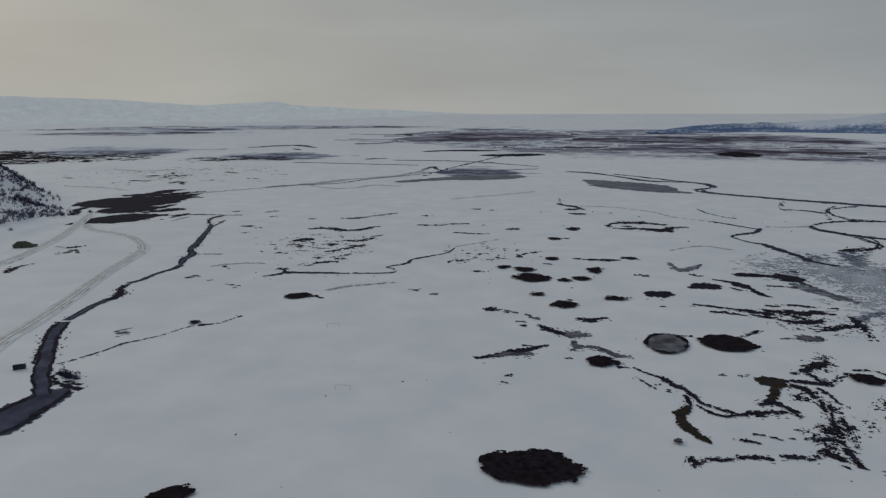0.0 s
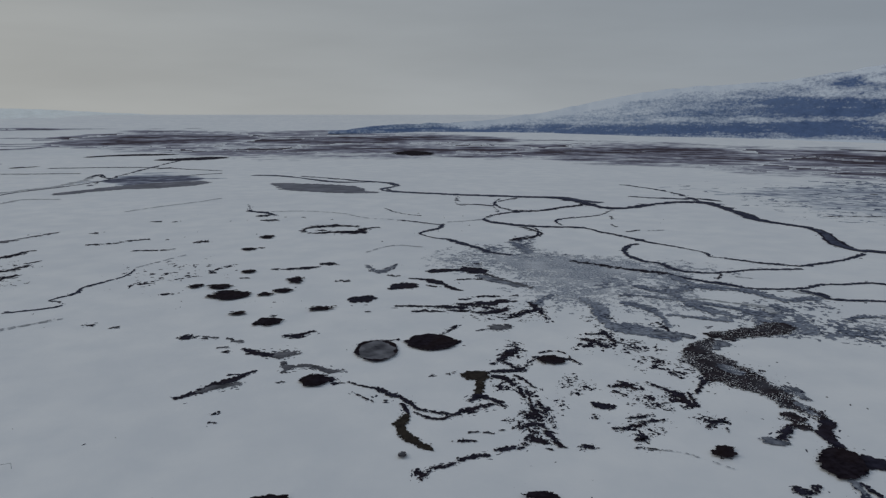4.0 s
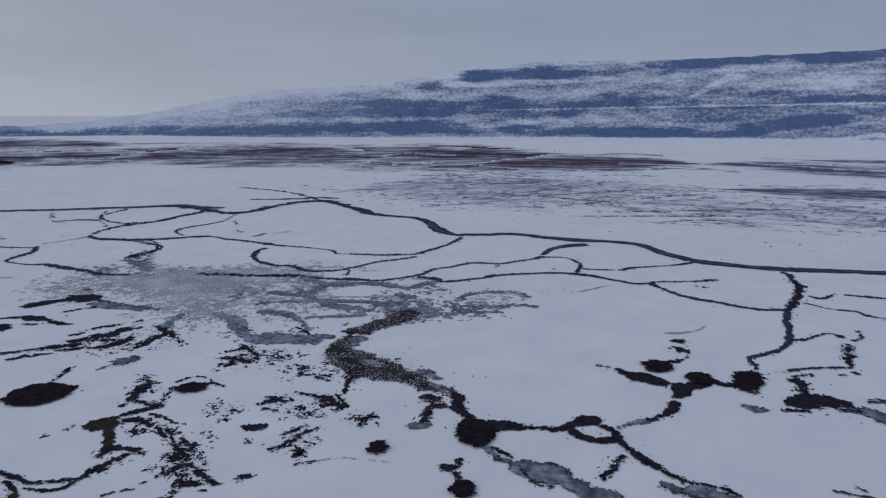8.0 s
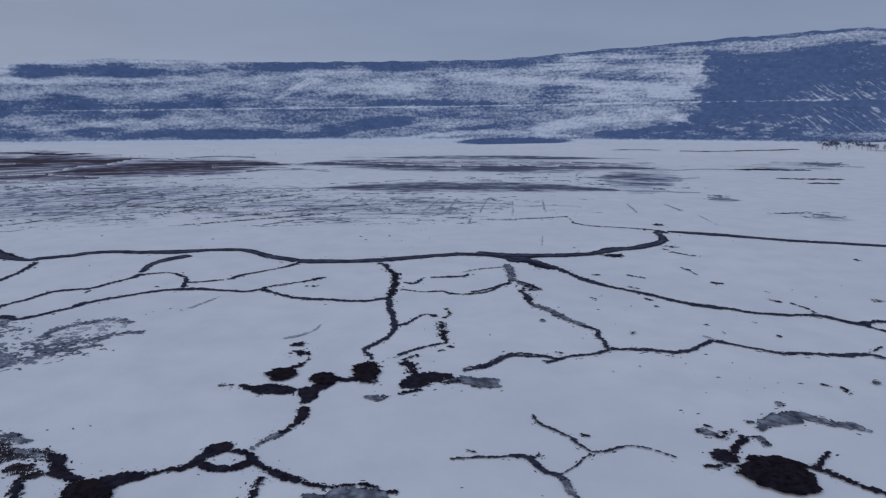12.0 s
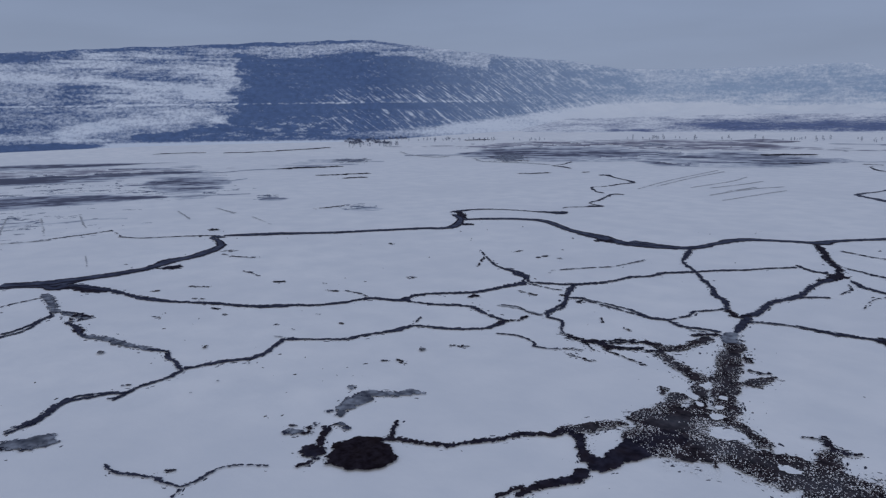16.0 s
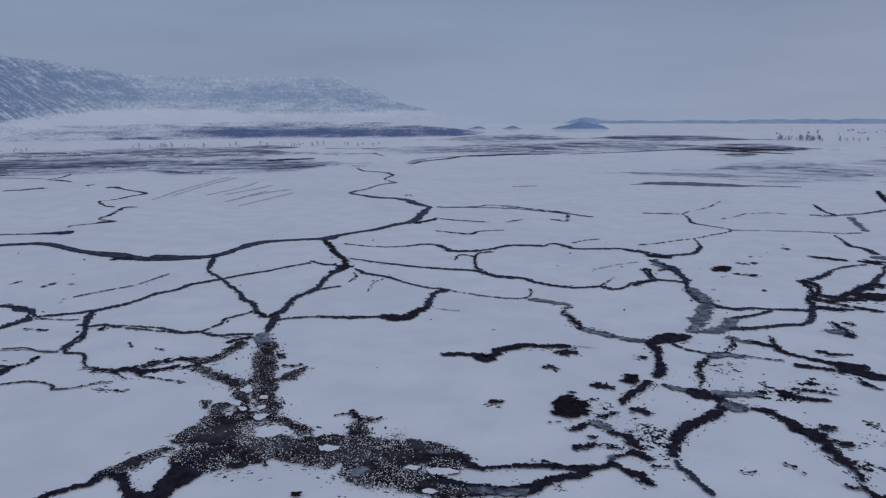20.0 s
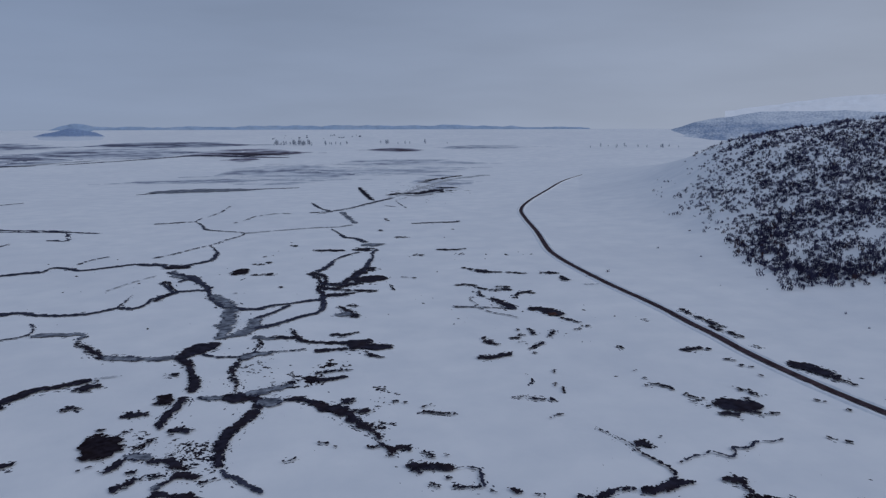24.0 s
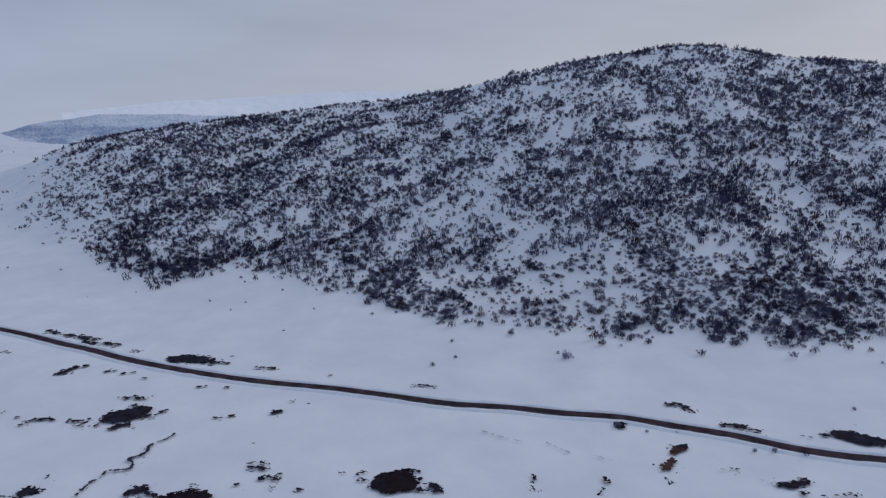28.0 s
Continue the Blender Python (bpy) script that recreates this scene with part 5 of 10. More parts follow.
run("faint", [(2387, -1444, 4.9), (2196, -1364, 9.3), (2004, -1343, 17.2), (2007, -1409, 19.0)])
run("faint", [(1853, -1404, 4.8), (1716, -1338, 12.7), (1595, -1385, 17.3), (1489, -1397, 15.1)])
run("ragged", [(1301, -1117, 16.7), (1274, -1192, 17.2)])
run("ragged", [(1227, -1262, 7.8), (1239, -1295, 9.6)])
run("ragged", [(3253, -2427, 73.1), (3265, -2610, 76.1)])
run("ragged", [(2796, -1114, 35.1), (2846, -1254, 34.3), (2923, -1397, 33.3)])
patch("sedge", 0.9, 1849, -1549, 191, 38, -40)
patch("vein", 0.6, 975, -502, 37, 23, -28)
run("ragged", [(997, -436, 5.5), (1006, -494, 5.8)])
patch("sedge", 0.75, 2023, -1039, 104, 51, -27)
run("ragged", [(1816, -714, 20.7), (1826, -781, 40.6), (1804, -894, 25.7)])
run("ragged", [(1565, -700, 15.6), (1552, -753, 18.7), (1544, -838, 15.9)])
run("ragged", [(1455, -715, 13.3), (1452, -774, 16.5)])
run("ragged", [(518, -386, 0.6), (553, -421, 0.7)])
run("furrow", [(894, -1068, 2.8), (972, -1275, 3.5), (1068, -1585, 4.5)])
run("furrow", [(901, -1132, 3.1), (974, -1345, 3.8), (1033, -1559, 4.7)])
run("furrow", [(847, -1167, 4.1), (873, -1338, 4.0), (912, -1462, 3.3)])
run("furrow", [(745, -1078, 3.6), (759, -1224, 4.6), (746, -1321, 5.9)])
run("furrow", [(686, -1028, 3.1), (699, -1169, 3.5), (705, -1259, 3.9)])
run("furrow", [(818, -1186, 4.8), (822, -1304, 4.8), (834, -1398, 4.5)])
run("furrow", [(762, -1154, 3.8), (774, -1273, 4.1)])
run("stream", [(309, -976, 4.2), (275, -966, 6.6), (229, -960, 3.7)])
run("stream", [(281, -863, 2.8), (250, -853, 5.1), (230, -851, 8.7), (223, -876, 4.7), (194, -895, 3.2)])
run("slush", [(1146, 735, 7.2), (1197, 680, 9.3), (1262, 615, 9.7)])
run("slush", [(945, 575, 3.0), (1082, 559, 3.7), (1262, 516, 4.4), (1373, 500, 4.3)])
run("slush", [(1049, 514, 4.7), (1166, 447, 5.3), (1287, 370, 5.9)])
run("slush", [(959, 429, 3.5), (1085, 370, 4.2), (1247, 275, 4.9)])
run("slush", [(869, 360, 3.7), (929, 271, 6.0), (991, 170, 4.2)])
run("slush", [(1048, 598, 5.1), (1045, 485, 4.9), (1030, 352, 4.7)])
run("slush", [(941, 323, 3.9), (1015, 243, 4.4), (1094, 133, 4.8)])
run("slush", [(836, 596, 3.7), (889, 567, 3.8), (961, 533, 4.0)])
run("slush", [(874, 256, 3.2), (925, 206, 4.0), (900, 140, 3.3)])
# the stream net before the steep face
run("river", [(697, -11.0, 20.5), (690, -27, 18.7), (683, -48, 19.5), (684, -61, 17.3), (686, -84, 17.6), (688, -103, 17.5), (694, -123, 13.8), (702, -138, 14.5), (719, -155, 20.4), (728, -180, 15.6), (744, -198, 18.2), (760, -215, 12.8), (792, -229, 9.2), (828, -230, 7.0), (832, -244, 21.5)])
run("river", [(836, -246, 9.5), (825, -273, 17.5), (809, -310, 17.6), (788, -345, 13.6), (771, -382, 13.7), (757, -423, 13.8), (743, -464, 14.2), (725, -495, 16.0), (740, -522, 14.4), (778, -556, 9.2), (819, -576, 10.2)])
run("river", [(771, -556, 11.8), (757, -585, 17.0), (733, -616, 17.0), (707, -634, 17.5), (673, -628, 14.5), (632, -613, 12.8), (605, -606, 15.3), (564, -601, 23.9), (521, -591, 19.0), (490, -600, 20.0), (465, -616, 20.3)])
run("ragged", [(546, -581, 15.0), (537, -594, 15.0)])
run("stream", [(843, -584, 4.3), (843, -604, 11.8), (840, -640, 8.4), (810, -670, 5.3), (770, -691, 7.8), (741, -709, 24.9), (745, -725, 10.5)])
run("dark", [(887, -247, 18.4), (887, -255, 18.5)])
run("stream", [(903, -142, 2.5), (878, -162, 2.9), (866, -191, 3.2), (854, -221, 5.5), (838, -243, 5.3)])
run("stream", [(941, -145, 0.8), (905, -145, 1.1), (892, -149, 1.8)])
run("stream", [(928, -56, 3.0), (939, -86, 3.1), (945, -111, 3.6), (956, -138, 3.6), (957, -145, 15.2)])
run("ragged", [(688, -140, 8.5), (687, -150, 13.7), (682, -156, 3.3)])
run("ragged", [(742, -213, 4.4), (737, -229, 4.4)])
run("stream", [(726, -208, 1.5), (701, -217, 1.8), (684, -235, 2.1)])
run("faint", [(930, -23, 3.2), (928, -50, 3.2), (925, -73, 3.2)])
run("river", [(672, -42, 5.6), (658, -47, 13.4), (665, -58, 13.8)])
run("stream", [(666, -61, 6.2), (645, -73, 9.9), (621, -86, 7.5), (597, -95, 6.0), (573, -106, 8.1), (556, -119, 5.2), (539, -136, 5.3), (522, -152, 5.1), (507, -164, 6.6), (499, -175, 8.7), (492, -190, 5.7), (482, -204, 4.2), (478, -221, 5.7), (476, -229, 3.8), (479, -246, 3.6)])
run("ice", [(641, -39, 6.5), (619, -40, 6.8), (593, -40, 5.6), (578, -40, 4.8)])
run("stream", [(572, -38, 2.6), (560, -28, 2.4), (549, -20, 2.6), (540, -9.6, 1.9), (537, -3.1, 2.1)])
run("stream", [(576, -42, 3.2), (567, -50, 2.9), (558, -55, 1.9), (544, -51, 2.9), (542, -43, 2.1), (527, -47, 4.4), (512, -46, 2.9), (500, -48, 2.1)])
run("ragged", [(563, -53, 2.1), (548, -59, 2.8)])
run("ice", [(498, -49, 5.4), (484, -59, 5.8), (471, -65, 6.7), (459, -71, 6.0), (448, -77, 4.6)])
run("stream", [(450, -76, 3.0), (442, -82, 3.6), (436, -85, 2.6), (426, -82, 3.0), (418, -84, 2.7), (407, -83, 2.5), (401, -84, 2.6)])
run("stream", [(402, -85, 4.3), (401, -92, 3.3), (401, -102, 4.4), (398, -115, 4.5), (397, -125, 4.0), (403, -136, 3.6), (412, -145, 3.4), (418, -153, 5.0), (411, -163, 2.9), (402, -175, 2.9), (396, -184, 4.0), (396, -196, 3.8), (395, -208, 4.0), (393, -220, 5.9), (395, -228, 5.0), (393, -238, 3.3), (377, -250, 4.3), (367, -262, 4.4), (362, -272, 4.0), (363, -283, 5.2), (367, -293, 3.1)])
run("faint", [(429, -149, 1.2), (423, -153, 1.0), (418, -154, 0.9)])
run("stream", [(394, -227, 0.9), (400, -240, 1.1), (410, -251, 1.4)])
run("stream", [(367, -293, 2.9), (381, -293, 3.2), (396, -294, 3.7), (410, -296, 4.4), (422, -287, 4.0), (435, -275, 3.9), (448, -268, 3.6), (456, -266, 4.6)])
run("stream", [(477, -240, 5.8), (475, -248, 5.9), (460, -260, 5.7), (456, -266, 7.6), (460, -271, 4.9), (463, -283, 5.7), (456, -301, 5.4), (447, -316, 6.3), (442, -330, 5.7), (443, -348, 5.3), (442, -366, 5.6), (441, -377, 7.3)])
run("stream", [(510, -242, 1.6), (492, -248, 1.9), (482, -247, 2.2)])
run("ragged", [(433, -312, 5.5), (435, -321, 6.7)])
run("stream", [(447, -379, 1.9), (458, -393, 3.9), (468, -394, 7.3), (484, -399, 3.2), (504, -401, 2.7), (526, -409, 2.8), (551, -422, 1.7), (583, -439, 0.7)])
run("stream", [(414, -407, 3.0), (402, -391, 4.3), (391, -376, 3.8), (379, -363, 2.7), (373, -350, 3.1), (366, -333, 3.7), (362, -326, 3.3)])
run("stream", [(373, -378, 2.2), (360, -379, 2.1), (337, -379, 2.0), (323, -380, 3.2), (313, -380, 3.6), (301, -389, 3.7)])
run("faint", [(402, -315, 2.3), (385, -322, 2.1), (373, -323, 2.9), (363, -325, 3.0)])
run("ragged", [(317, -304, 3.3), (306, -305, 4.6), (296, -310, 5.5), (287, -310, 6.6), (279, -317, 2.8), (273, -325, 2.7)])
run("ragged", [(298, -312, 2.7), (291, -325, 2.9), (281, -335, 3.9), (269, -336, 6.0)])
run("ragged", [(296, -280, 0.9), (283, -281, 0.9), (275, -282, 1.3)])
run("ragged", [(347, -231, 1.2), (338, -240, 1.1)])
run("ragged", [(345, -191, 1.1), (335, -192, 1.0)])
run("ragged", [(348, -183, 1.0), (344, -187, 1.0)])
pool("icepond", 350, -213, 3.1, 1.7, -33)
run("faint", [(465, -430, 1.6), (457, -461, 1.7), (444, -486, 1.8), (444, -509, 1.5), (444, -535, 1.5)])
run("ragged", [(517, -459, 2.1), (518, -477, 2.2)])
run("ragged", [(503, -473, 3.1), (500, -478, 3.1)])
run("ragged", [(552, -460, 2.3), (554, -474, 2.3)])
run("stream", [(633, -199, 1.0), (619, -202, 1.9), (601, -204, 0.8)])
run("ragged", [(575, -207, 2.4), (569, -215, 2.4)])
run("ragged", [(520, -229, 2.0), (511, -237, 2.0)])
run("ragged", [(545, -238, 1.9), (540, -241, 1.9)])
run("ragged", [(558, -133, 1.7), (551, -139, 1.7)])
run("ragged", [(521, -137, 1.4), (514, -141, 1.4)])
run("ragged", [(430, -197, 1.4), (427, -199, 1.4)])
run("ragged", [(522, -309, 3.4), (515, -314, 3.3)])
run("ragged", [(675, -382, 1.7), (667, -381, 1.6)])
run("ragged", [(522, -95, 1.3), (518, -98, 3.0)])
run("ragged", [(601, -140, 2.1), (588, -155, 2.1)])
run("ragged", [(601, -110, 2.2), (599, -117, 2.2)])
pool("icepond", 458, -51, 2.8, 1.6, -8)
pool("pond", 432, -106, 2.3, 1.6, -15)
pool("pond", 389, -118, 1.9, 0.8, -18)
run("ragged", [(499, -139, 1.3), (496, -140, 1.3)])
run("ragged", [(460, -193, 1.3), (457, -195, 1.3)])
run("ragged", [(451, -158, 1.0), (453, -161, 1.0)])
run("ragged", [(437, -165, 0.7), (433, -165, 0.7)])
run("faint", [(364, -76, 0.6), (363, -79, 0.6)])
run("faint", [(371, -94, 0.4), (373, -96, 0.4)])
run("stream", [(400, -84, 2.0), (394, -77, 3.1), (391, -69, 2.8), (388, -59, 2.6), (384, -53, 2.6), (384, -49, 2.0), (389, -43, 2.8), (391, -35, 2.5), (392, -29, 2.9), (390, -24, 3.5), (385, -19.3, 3.8), (380, -15.1, 3.7), (373, -10.8, 3.9), (371, -6.0, 3.5), (368, -1.2, 2.3), (366, 4.4, 1.1)])
run("stream", [(381, -51, 1.3), (379, -45, 2.0), (380, -41, 1.3)])
run("ragged", [(392, -42, 1.4), (392, -46, 3.0)])
run("ragged", [(395, -51, 0.9), (393, -55, 0.9)])
run("ice", [(352, 6.2, 10.1), (351, 0.9, 10.2), (346, -4.1, 10.9), (348, -8.5, 12.8), (345, -12.6, 7.7)])
run("ice", [(342, -1.6, 3.8), (339, -5.1, 2.9)])
run("stream", [(307, -28, 0.9), (301, -29, 1.2), (296, -31, 1.5), (292, -35, 1.8), (286, -40, 1.7), (283, -43, 1.9), (278, -44, 1.3), (274, -47, 1.2), (270, -49, 1.1), (270, -53, 1.1), (272, -57, 1.4), (274, -61, 1.5), (276, -66, 1.2), (275, -71, 1.3), (272, -76, 1.0), (266, -83, 1.2)])
run("stream", [(270, -49, 0.4), (265, -46, 0.6)])
run("ragged", [(287, -47, 0.7), (284, -51, 0.7)])
pool("bigpond", 253, -119, 14.6, 14.1, -28)
run("dark", [(265, -107, 7.0), (267, -103, 9.1), (273, -103, 3.7)])
run("dark", [(271, -108, 2.9), (278, -112, 3.3), (282, -116, 4.2), (286, -117, 3.7)])
run("ragged", [(285, -119, 1.4), (286, -125, 1.4)])
run("dark", [(263, -113, 5.2), (261, -123, 6.2), (260, -131, 3.9), (257, -138, 4.0)])
run("dark", [(257, -138, 3.3), (248, -144, 3.2), (242, -149, 3.3), (237, -155, 3.3), (236, -160, 2.7), (234, -167, 3.8), (230, -174, 3.3), (229, -180, 3.0), (228, -186, 3.4), (226, -190, 2.0), (220, -197, 2.4), (220, -202, 2.8)])
run("dark", [(258, -136, 2.1), (264, -141, 2.0), (270, -146, 1.8), (273, -149, 1.5)])
run("ice", [(292, -129, 4.3), (298, -132, 5.7), (301, -137, 8.3), (305, -144, 10.7), (307, -150, 11.5)])
run("ice", [(310, -149, 7.4), (307, -156, 6.7), (300, -164, 5.9), (297, -172, 5.9), (293, -177, 2.2)])
run("ice", [(319, -149, 2.4), (324, -151, 2.4)])
run("ice", [(286, -125, 2.4), (277, -125, 3.3)])
run("ice", [(301, -128, 2.8), (301, -126, 2.8)])
run("ragged", [(297, -104, 2.3), (295, -106, 2.7)])
run("ice", [(293, -101, 4.4), (288, -106, 4.9)])
run("ragged", [(291, -110, 2.3), (287, -111, 2.7), (283, -105, 1.7)])
run("ice", [(292, -115, 4.1), (289, -115, 4.0)])
run("ragged", [(259, -92, 1.6), (259, -97, 1.5), (261, -102, 2.4)])
run("dark", [(217, -206, 5.7), (212, -207, 4.1), (205, -200, 3.4), (199, -195, 3.6), (193, -191, 4.6)])
run("dark", [(190, -191, 8.2), (188, -193, 9.9), (187, -202, 8.6)])
run("dark", [(189, -187, 5.5), (186, -178, 5.7), (188, -171, 5.2), (190, -164, 5.6), (190, -158, 4.0), (190, -151, 3.9)])
run("dark", [(194, -157, 2.6), (194, -150, 2.4), (194, -144, 2.3)])
run("churn", [(220, -202, 5.0), (219, -209, 6.8), (214, -214, 7.7), (213, -222, 6.1), (211, -229, 4.2)])
# the great channel
run("stream", [(458, -629, 5.7), (435, -589, 4.8), (418, -560, 3.0), (395, -541, 3.9), (383, -532, 3.9)])
run("stream", [(383, -532, 3.0), (365, -514, 3.7), (338, -490, 4.3), (325, -474, 4.7), (309, -463, 5.3), (293, -442, 2.8)])
run("stream", [(383, -532, 4.1), (377, -551, 4.6), (363, -573, 4.8), (353, -599, 4.1), (340, -623, 4.3)])
run("dark", [(388, -752, 7.2), (367, -725, 5.7), (343, -684, 5.7), (324, -662, 4.6), (301, -623, 5.7), (298, -601, 8.8), (298, -582, 7.7)])
run("stream", [(346, -633, 3.7), (323, -619, 5.1), (312, -625, 6.5)])
run("ragged", [(306, -618, 21.8), (298, -615, 21.6)])
run("stream", [(298, -601, 5.8), (293, -559, 5.0), (285, -531, 5.0), (284, -508, 6.6), (285, -485, 5.8), (277, -460, 4.7), (275, -442, 7.5)])
run("stream", [(286, -511, 3.6), (277, -526, 3.9), (267, -538, 4.2)])
run("dark", [(293, -442, 5.6), (279, -432, 6.1), (275, -442, 5.7)])
run("stream", [(273, -437, 5.6), (264, -412, 5.3), (258, -397, 3.8)])
run("stream", [(383, -532, 6.7), (397, -506, 6.6), (397, -487, 6.0), (405, -468, 4.8), (404, -443, 4.2), (407, -427, 5.0), (414, -411, 6.0), (420, -401, 6.2), (433, -392, 6.2), (442, -383, 6.1)])
run("stream", [(463, -438, 1.7), (457, -452, 1.7), (452, -468, 1.7), (444, -490, 1.6), (444, -516, 1.4), (446, -538, 1.4)])
run("stream", [(443, -353, 5.0), (445, -369, 5.8), (443, -381, 6.5)])
run("stream", [(497, -401, 6.1), (477, -401, 5.2), (462, -397, 4.2), (443, -383, 2.8)])
run("stream", [(439, -381, 2.0), (422, -381, 2.2), (406, -386, 2.4)])
run("stream", [(414, -411, 3.2), (405, -394, 3.2), (391, -376, 3.1)])
run("ragged", [(391, -376, 3.6), (397, -374, 3.6)])
run("stream", [(388, -372, 4.0), (381, -379, 5.3), (372, -381, 2.1), (354, -384, 2.0), (332, -385, 2.8), (315, -381, 3.4), (302, -385, 3.5), (291, -382, 3.9), (286, -381, 3.3), (275, -388, 3.4), (264, -391, 4.5)])
run("ragged", [(372, -369, 2.7), (374, -376, 2.7)])
run("stream", [(302, -387, 2.5), (300, -406, 2.9), (305, -419, 2.6), (299, -432, 3.3), (296, -444, 3.0)])
run("stream", [(383, -367, 2.0), (369, -351, 2.8), (365, -334, 3.4), (358, -324, 2.8)])
run("stream", [(401, -317, 2.0), (389, -324, 1.7), (375, -321, 1.4), (361, -323, 1.6)])
run("stream", [(358, -323, 2.6), (347, -325, 3.1), (341, -323, 2.0), (330, -311, 2.2), (323, -306, 1.6)])
run("ragged", [(325, -305, 2.9), (313, -306, 2.9), (303, -307, 4.1), (294, -312, 4.6), (289, -308, 2.0)])
run("ragged", [(292, -312, 2.4), (289, -320, 2.6), (281, -331, 2.7), (276, -335, 4.4), (267, -334, 1.9), (263, -326, 3.0), (269, -326, 2.8)])
run("ragged", [(287, -307, 2.6), (278, -316, 2.6), (270, -322, 2.6), (264, -327, 2.6)])
run("ragged", [(288, -305, 1.0), (278, -303, 1.1), (263, -302, 1.2), (252, -302, 1.2)])
run("churn", [(269, -334, 6.4), (261, -339, 8.0), (260, -350, 5.1), (260, -365, 6.0), (260, -374, 7.5)])
run("dark", [(271, -369, 3.7), (267, -379, 4.0), (262, -385, 6.5)])
run("stream", [(279, -378, 1.5), (268, -384, 1.4), (244, -387, 1.3)])
run("ragged", [(301, -304, 0.6), (293, -299, 0.7), (287, -297, 0.7)])
run("ragged", [(302, -282, 1.0), (300, -286, 1.0), (292, -292, 1.0)])
run("ragged", [(278, -283, 1.3), (274, -284, 1.3)])
run("dark", [(364, -284, 2.8), (367, -292, 4.7), (364, -298, 2.9), (362, -301, 2.1), (366, -309, 2.6), (367, -314, 1.7)])
run("stream", [(349, -270, 1.8), (340, -277, 1.9), (330, -279, 1.4), (319, -277, 1.6), (315, -273, 1.4), (307, -276, 2.3), (303, -282, 1.5)])
run("ragged", [(426, -357, 1.3), (406, -358, 1.3)])
run("faint", [(520, -463, 1.4), (520, -472, 1.7), (516, -478, 1.9)])
run("faint", [(459, -421, 1.1), (459, -426, 1.1)])
run("ragged", [(333, -353, 0.4), (325, -345, 0.4)])
run("ragged", [(308, -347, 1.9), (300, -345, 1.9)])
run("ice", [(257, -395, 10.9), (253, -383, 10.2), (246, -375, 11.8)])
run("churn", [(246, -375, 14.2), (228, -346, 13.9), (213, -321, 12.4), (199, -300, 12.2), (189, -284, 9.9), (181, -272, 8.0)])
run("churn", [(226, -355, 9.4), (221, -357, 8.4)])
run("churn", [(204, -320, 7.6), (202, -329, 8.3), (201, -337, 5.3), (199, -345, 2.1)])
run("ragged", [(215, -342, 1.6), (206, -344, 1.6), (205, -348, 1.4)])
run("churn", [(262, -326, 5.1), (246, -318, 8.2), (233, -312, 8.8), (221, -309, 11.8), (214, -314, 10.6)])
run("churn", [(218, -311, 7.8), (214, -299, 7.8), (208, -289, 6.8), (200, -277, 8.1)])
run("churn", [(214, -283, 9.0), (212, -273, 8.4), (208, -264, 7.8), (202, -259, 8.9)])
run("churn", [(226, -284, 2.8), (221, -276, 2.7)])
run("churn", [(184, -271, 26.0), (192, -269, 29.7), (196, -261, 30.2), (199, -252, 26.7), (204, -244, 20.8), (207, -237, 13.0)])
run("churn", [(197, -274, 12.2), (183, -261, 10.2), (173, -249, 12.5), (174, -240, 19.6)])
run("churn", [(166, -245, 37.1), (174, -240, 41.8), (183, -237, 45.0), (187, -228, 28.5), (189, -220, 22.5)])
run("dark", [(187, -242, 16.0), (188, -228, 19.3), (188, -216, 15.9), (189, -208, 12.1), (189, -201, 8.4), (189, -195, 7.0)])
run("churn", [(207, -233, 5.8), (210, -230, 4.6), (213, -227, 4.4), (215, -220, 6.8), (216, -214, 6.5), (217, -207, 6.8)])
run("dark", [(216, -208, 5.3), (219, -205, 5.7), (219, -197, 3.5), (223, -193, 3.2), (227, -188, 3.1), (229, -185, 2.5), (230, -182, 2.4)])
run("dark", [(215, -205, 3.5), (209, -203, 3.6), (204, -199, 2.8), (198, -196, 3.4), (190, -196, 4.5), (188, -202, 4.3)])
run("churn", [(181, -272, 9.4), (174, -272, 6.0), (165, -268, 6.5), (157, -264, 7.2)])
run("churn", [(168, -245, 16.2), (158, -248, 27.1), (149, -250, 30.5), (138, -251, 30.6), (129, -249, 33.7)])
run("churn", [(139, -284, 5.8), (137, -275, 9.0), (131, -265, 12.8), (126, -254, 25.1), (117, -249, 31.7)])
run("churn", [(126, -254, 32.4), (115, -252, 41.9), (105, -254, 37.0), (99, -258, 27.0), (89, -259, 18.3), (83, -261, 15.3)])
run("ragged", [(149, -294, 1.9), (143, -288, 3.3), (136, -285, 6.1), (132, -286, 2.6), (131, -291, 1.1)])
run("ragged", [(154, -285, 1.1), (149, -289, 1.1), (147, -290, 1.1)])
run("dark", [(85, -264, 2.6), (79, -257, 4.3), (73, -254, 3.9), (66, -257, 3.1), (60, -259, 3.1)])
run("churn", [(126, -241, 20.2), (114, -238, 16.6), (104, -238, 14.9), (93, -239, 9.7)])
run("dark", [(93, -239, 6.0), (85, -239, 6.2), (80, -237, 7.1), (70, -236, 8.2), (62, -238, 6.7)])
run("churn", [(116, -230, 8.9), (105, -233, 11.2), (92, -232, 12.2), (81, -231, 9.7), (72, -232, 8.1)])
run("ice", [(73, -236, 5.1), (66, -237, 5.9), (58, -239, 4.2)])
run("ice", [(118, -235, 5.6), (122, -236, 5.0), (116, -240, 7.5)])
run("ice", [(96, -263, 6.1), (91, -263, 4.1)])
pool("pond", 136, -213, 1.7, 2.0, -61)
snow_island(174, -260, 7.4, 8.2, -59)
snow_island(188, -273, 4.1, 3.3, -58)
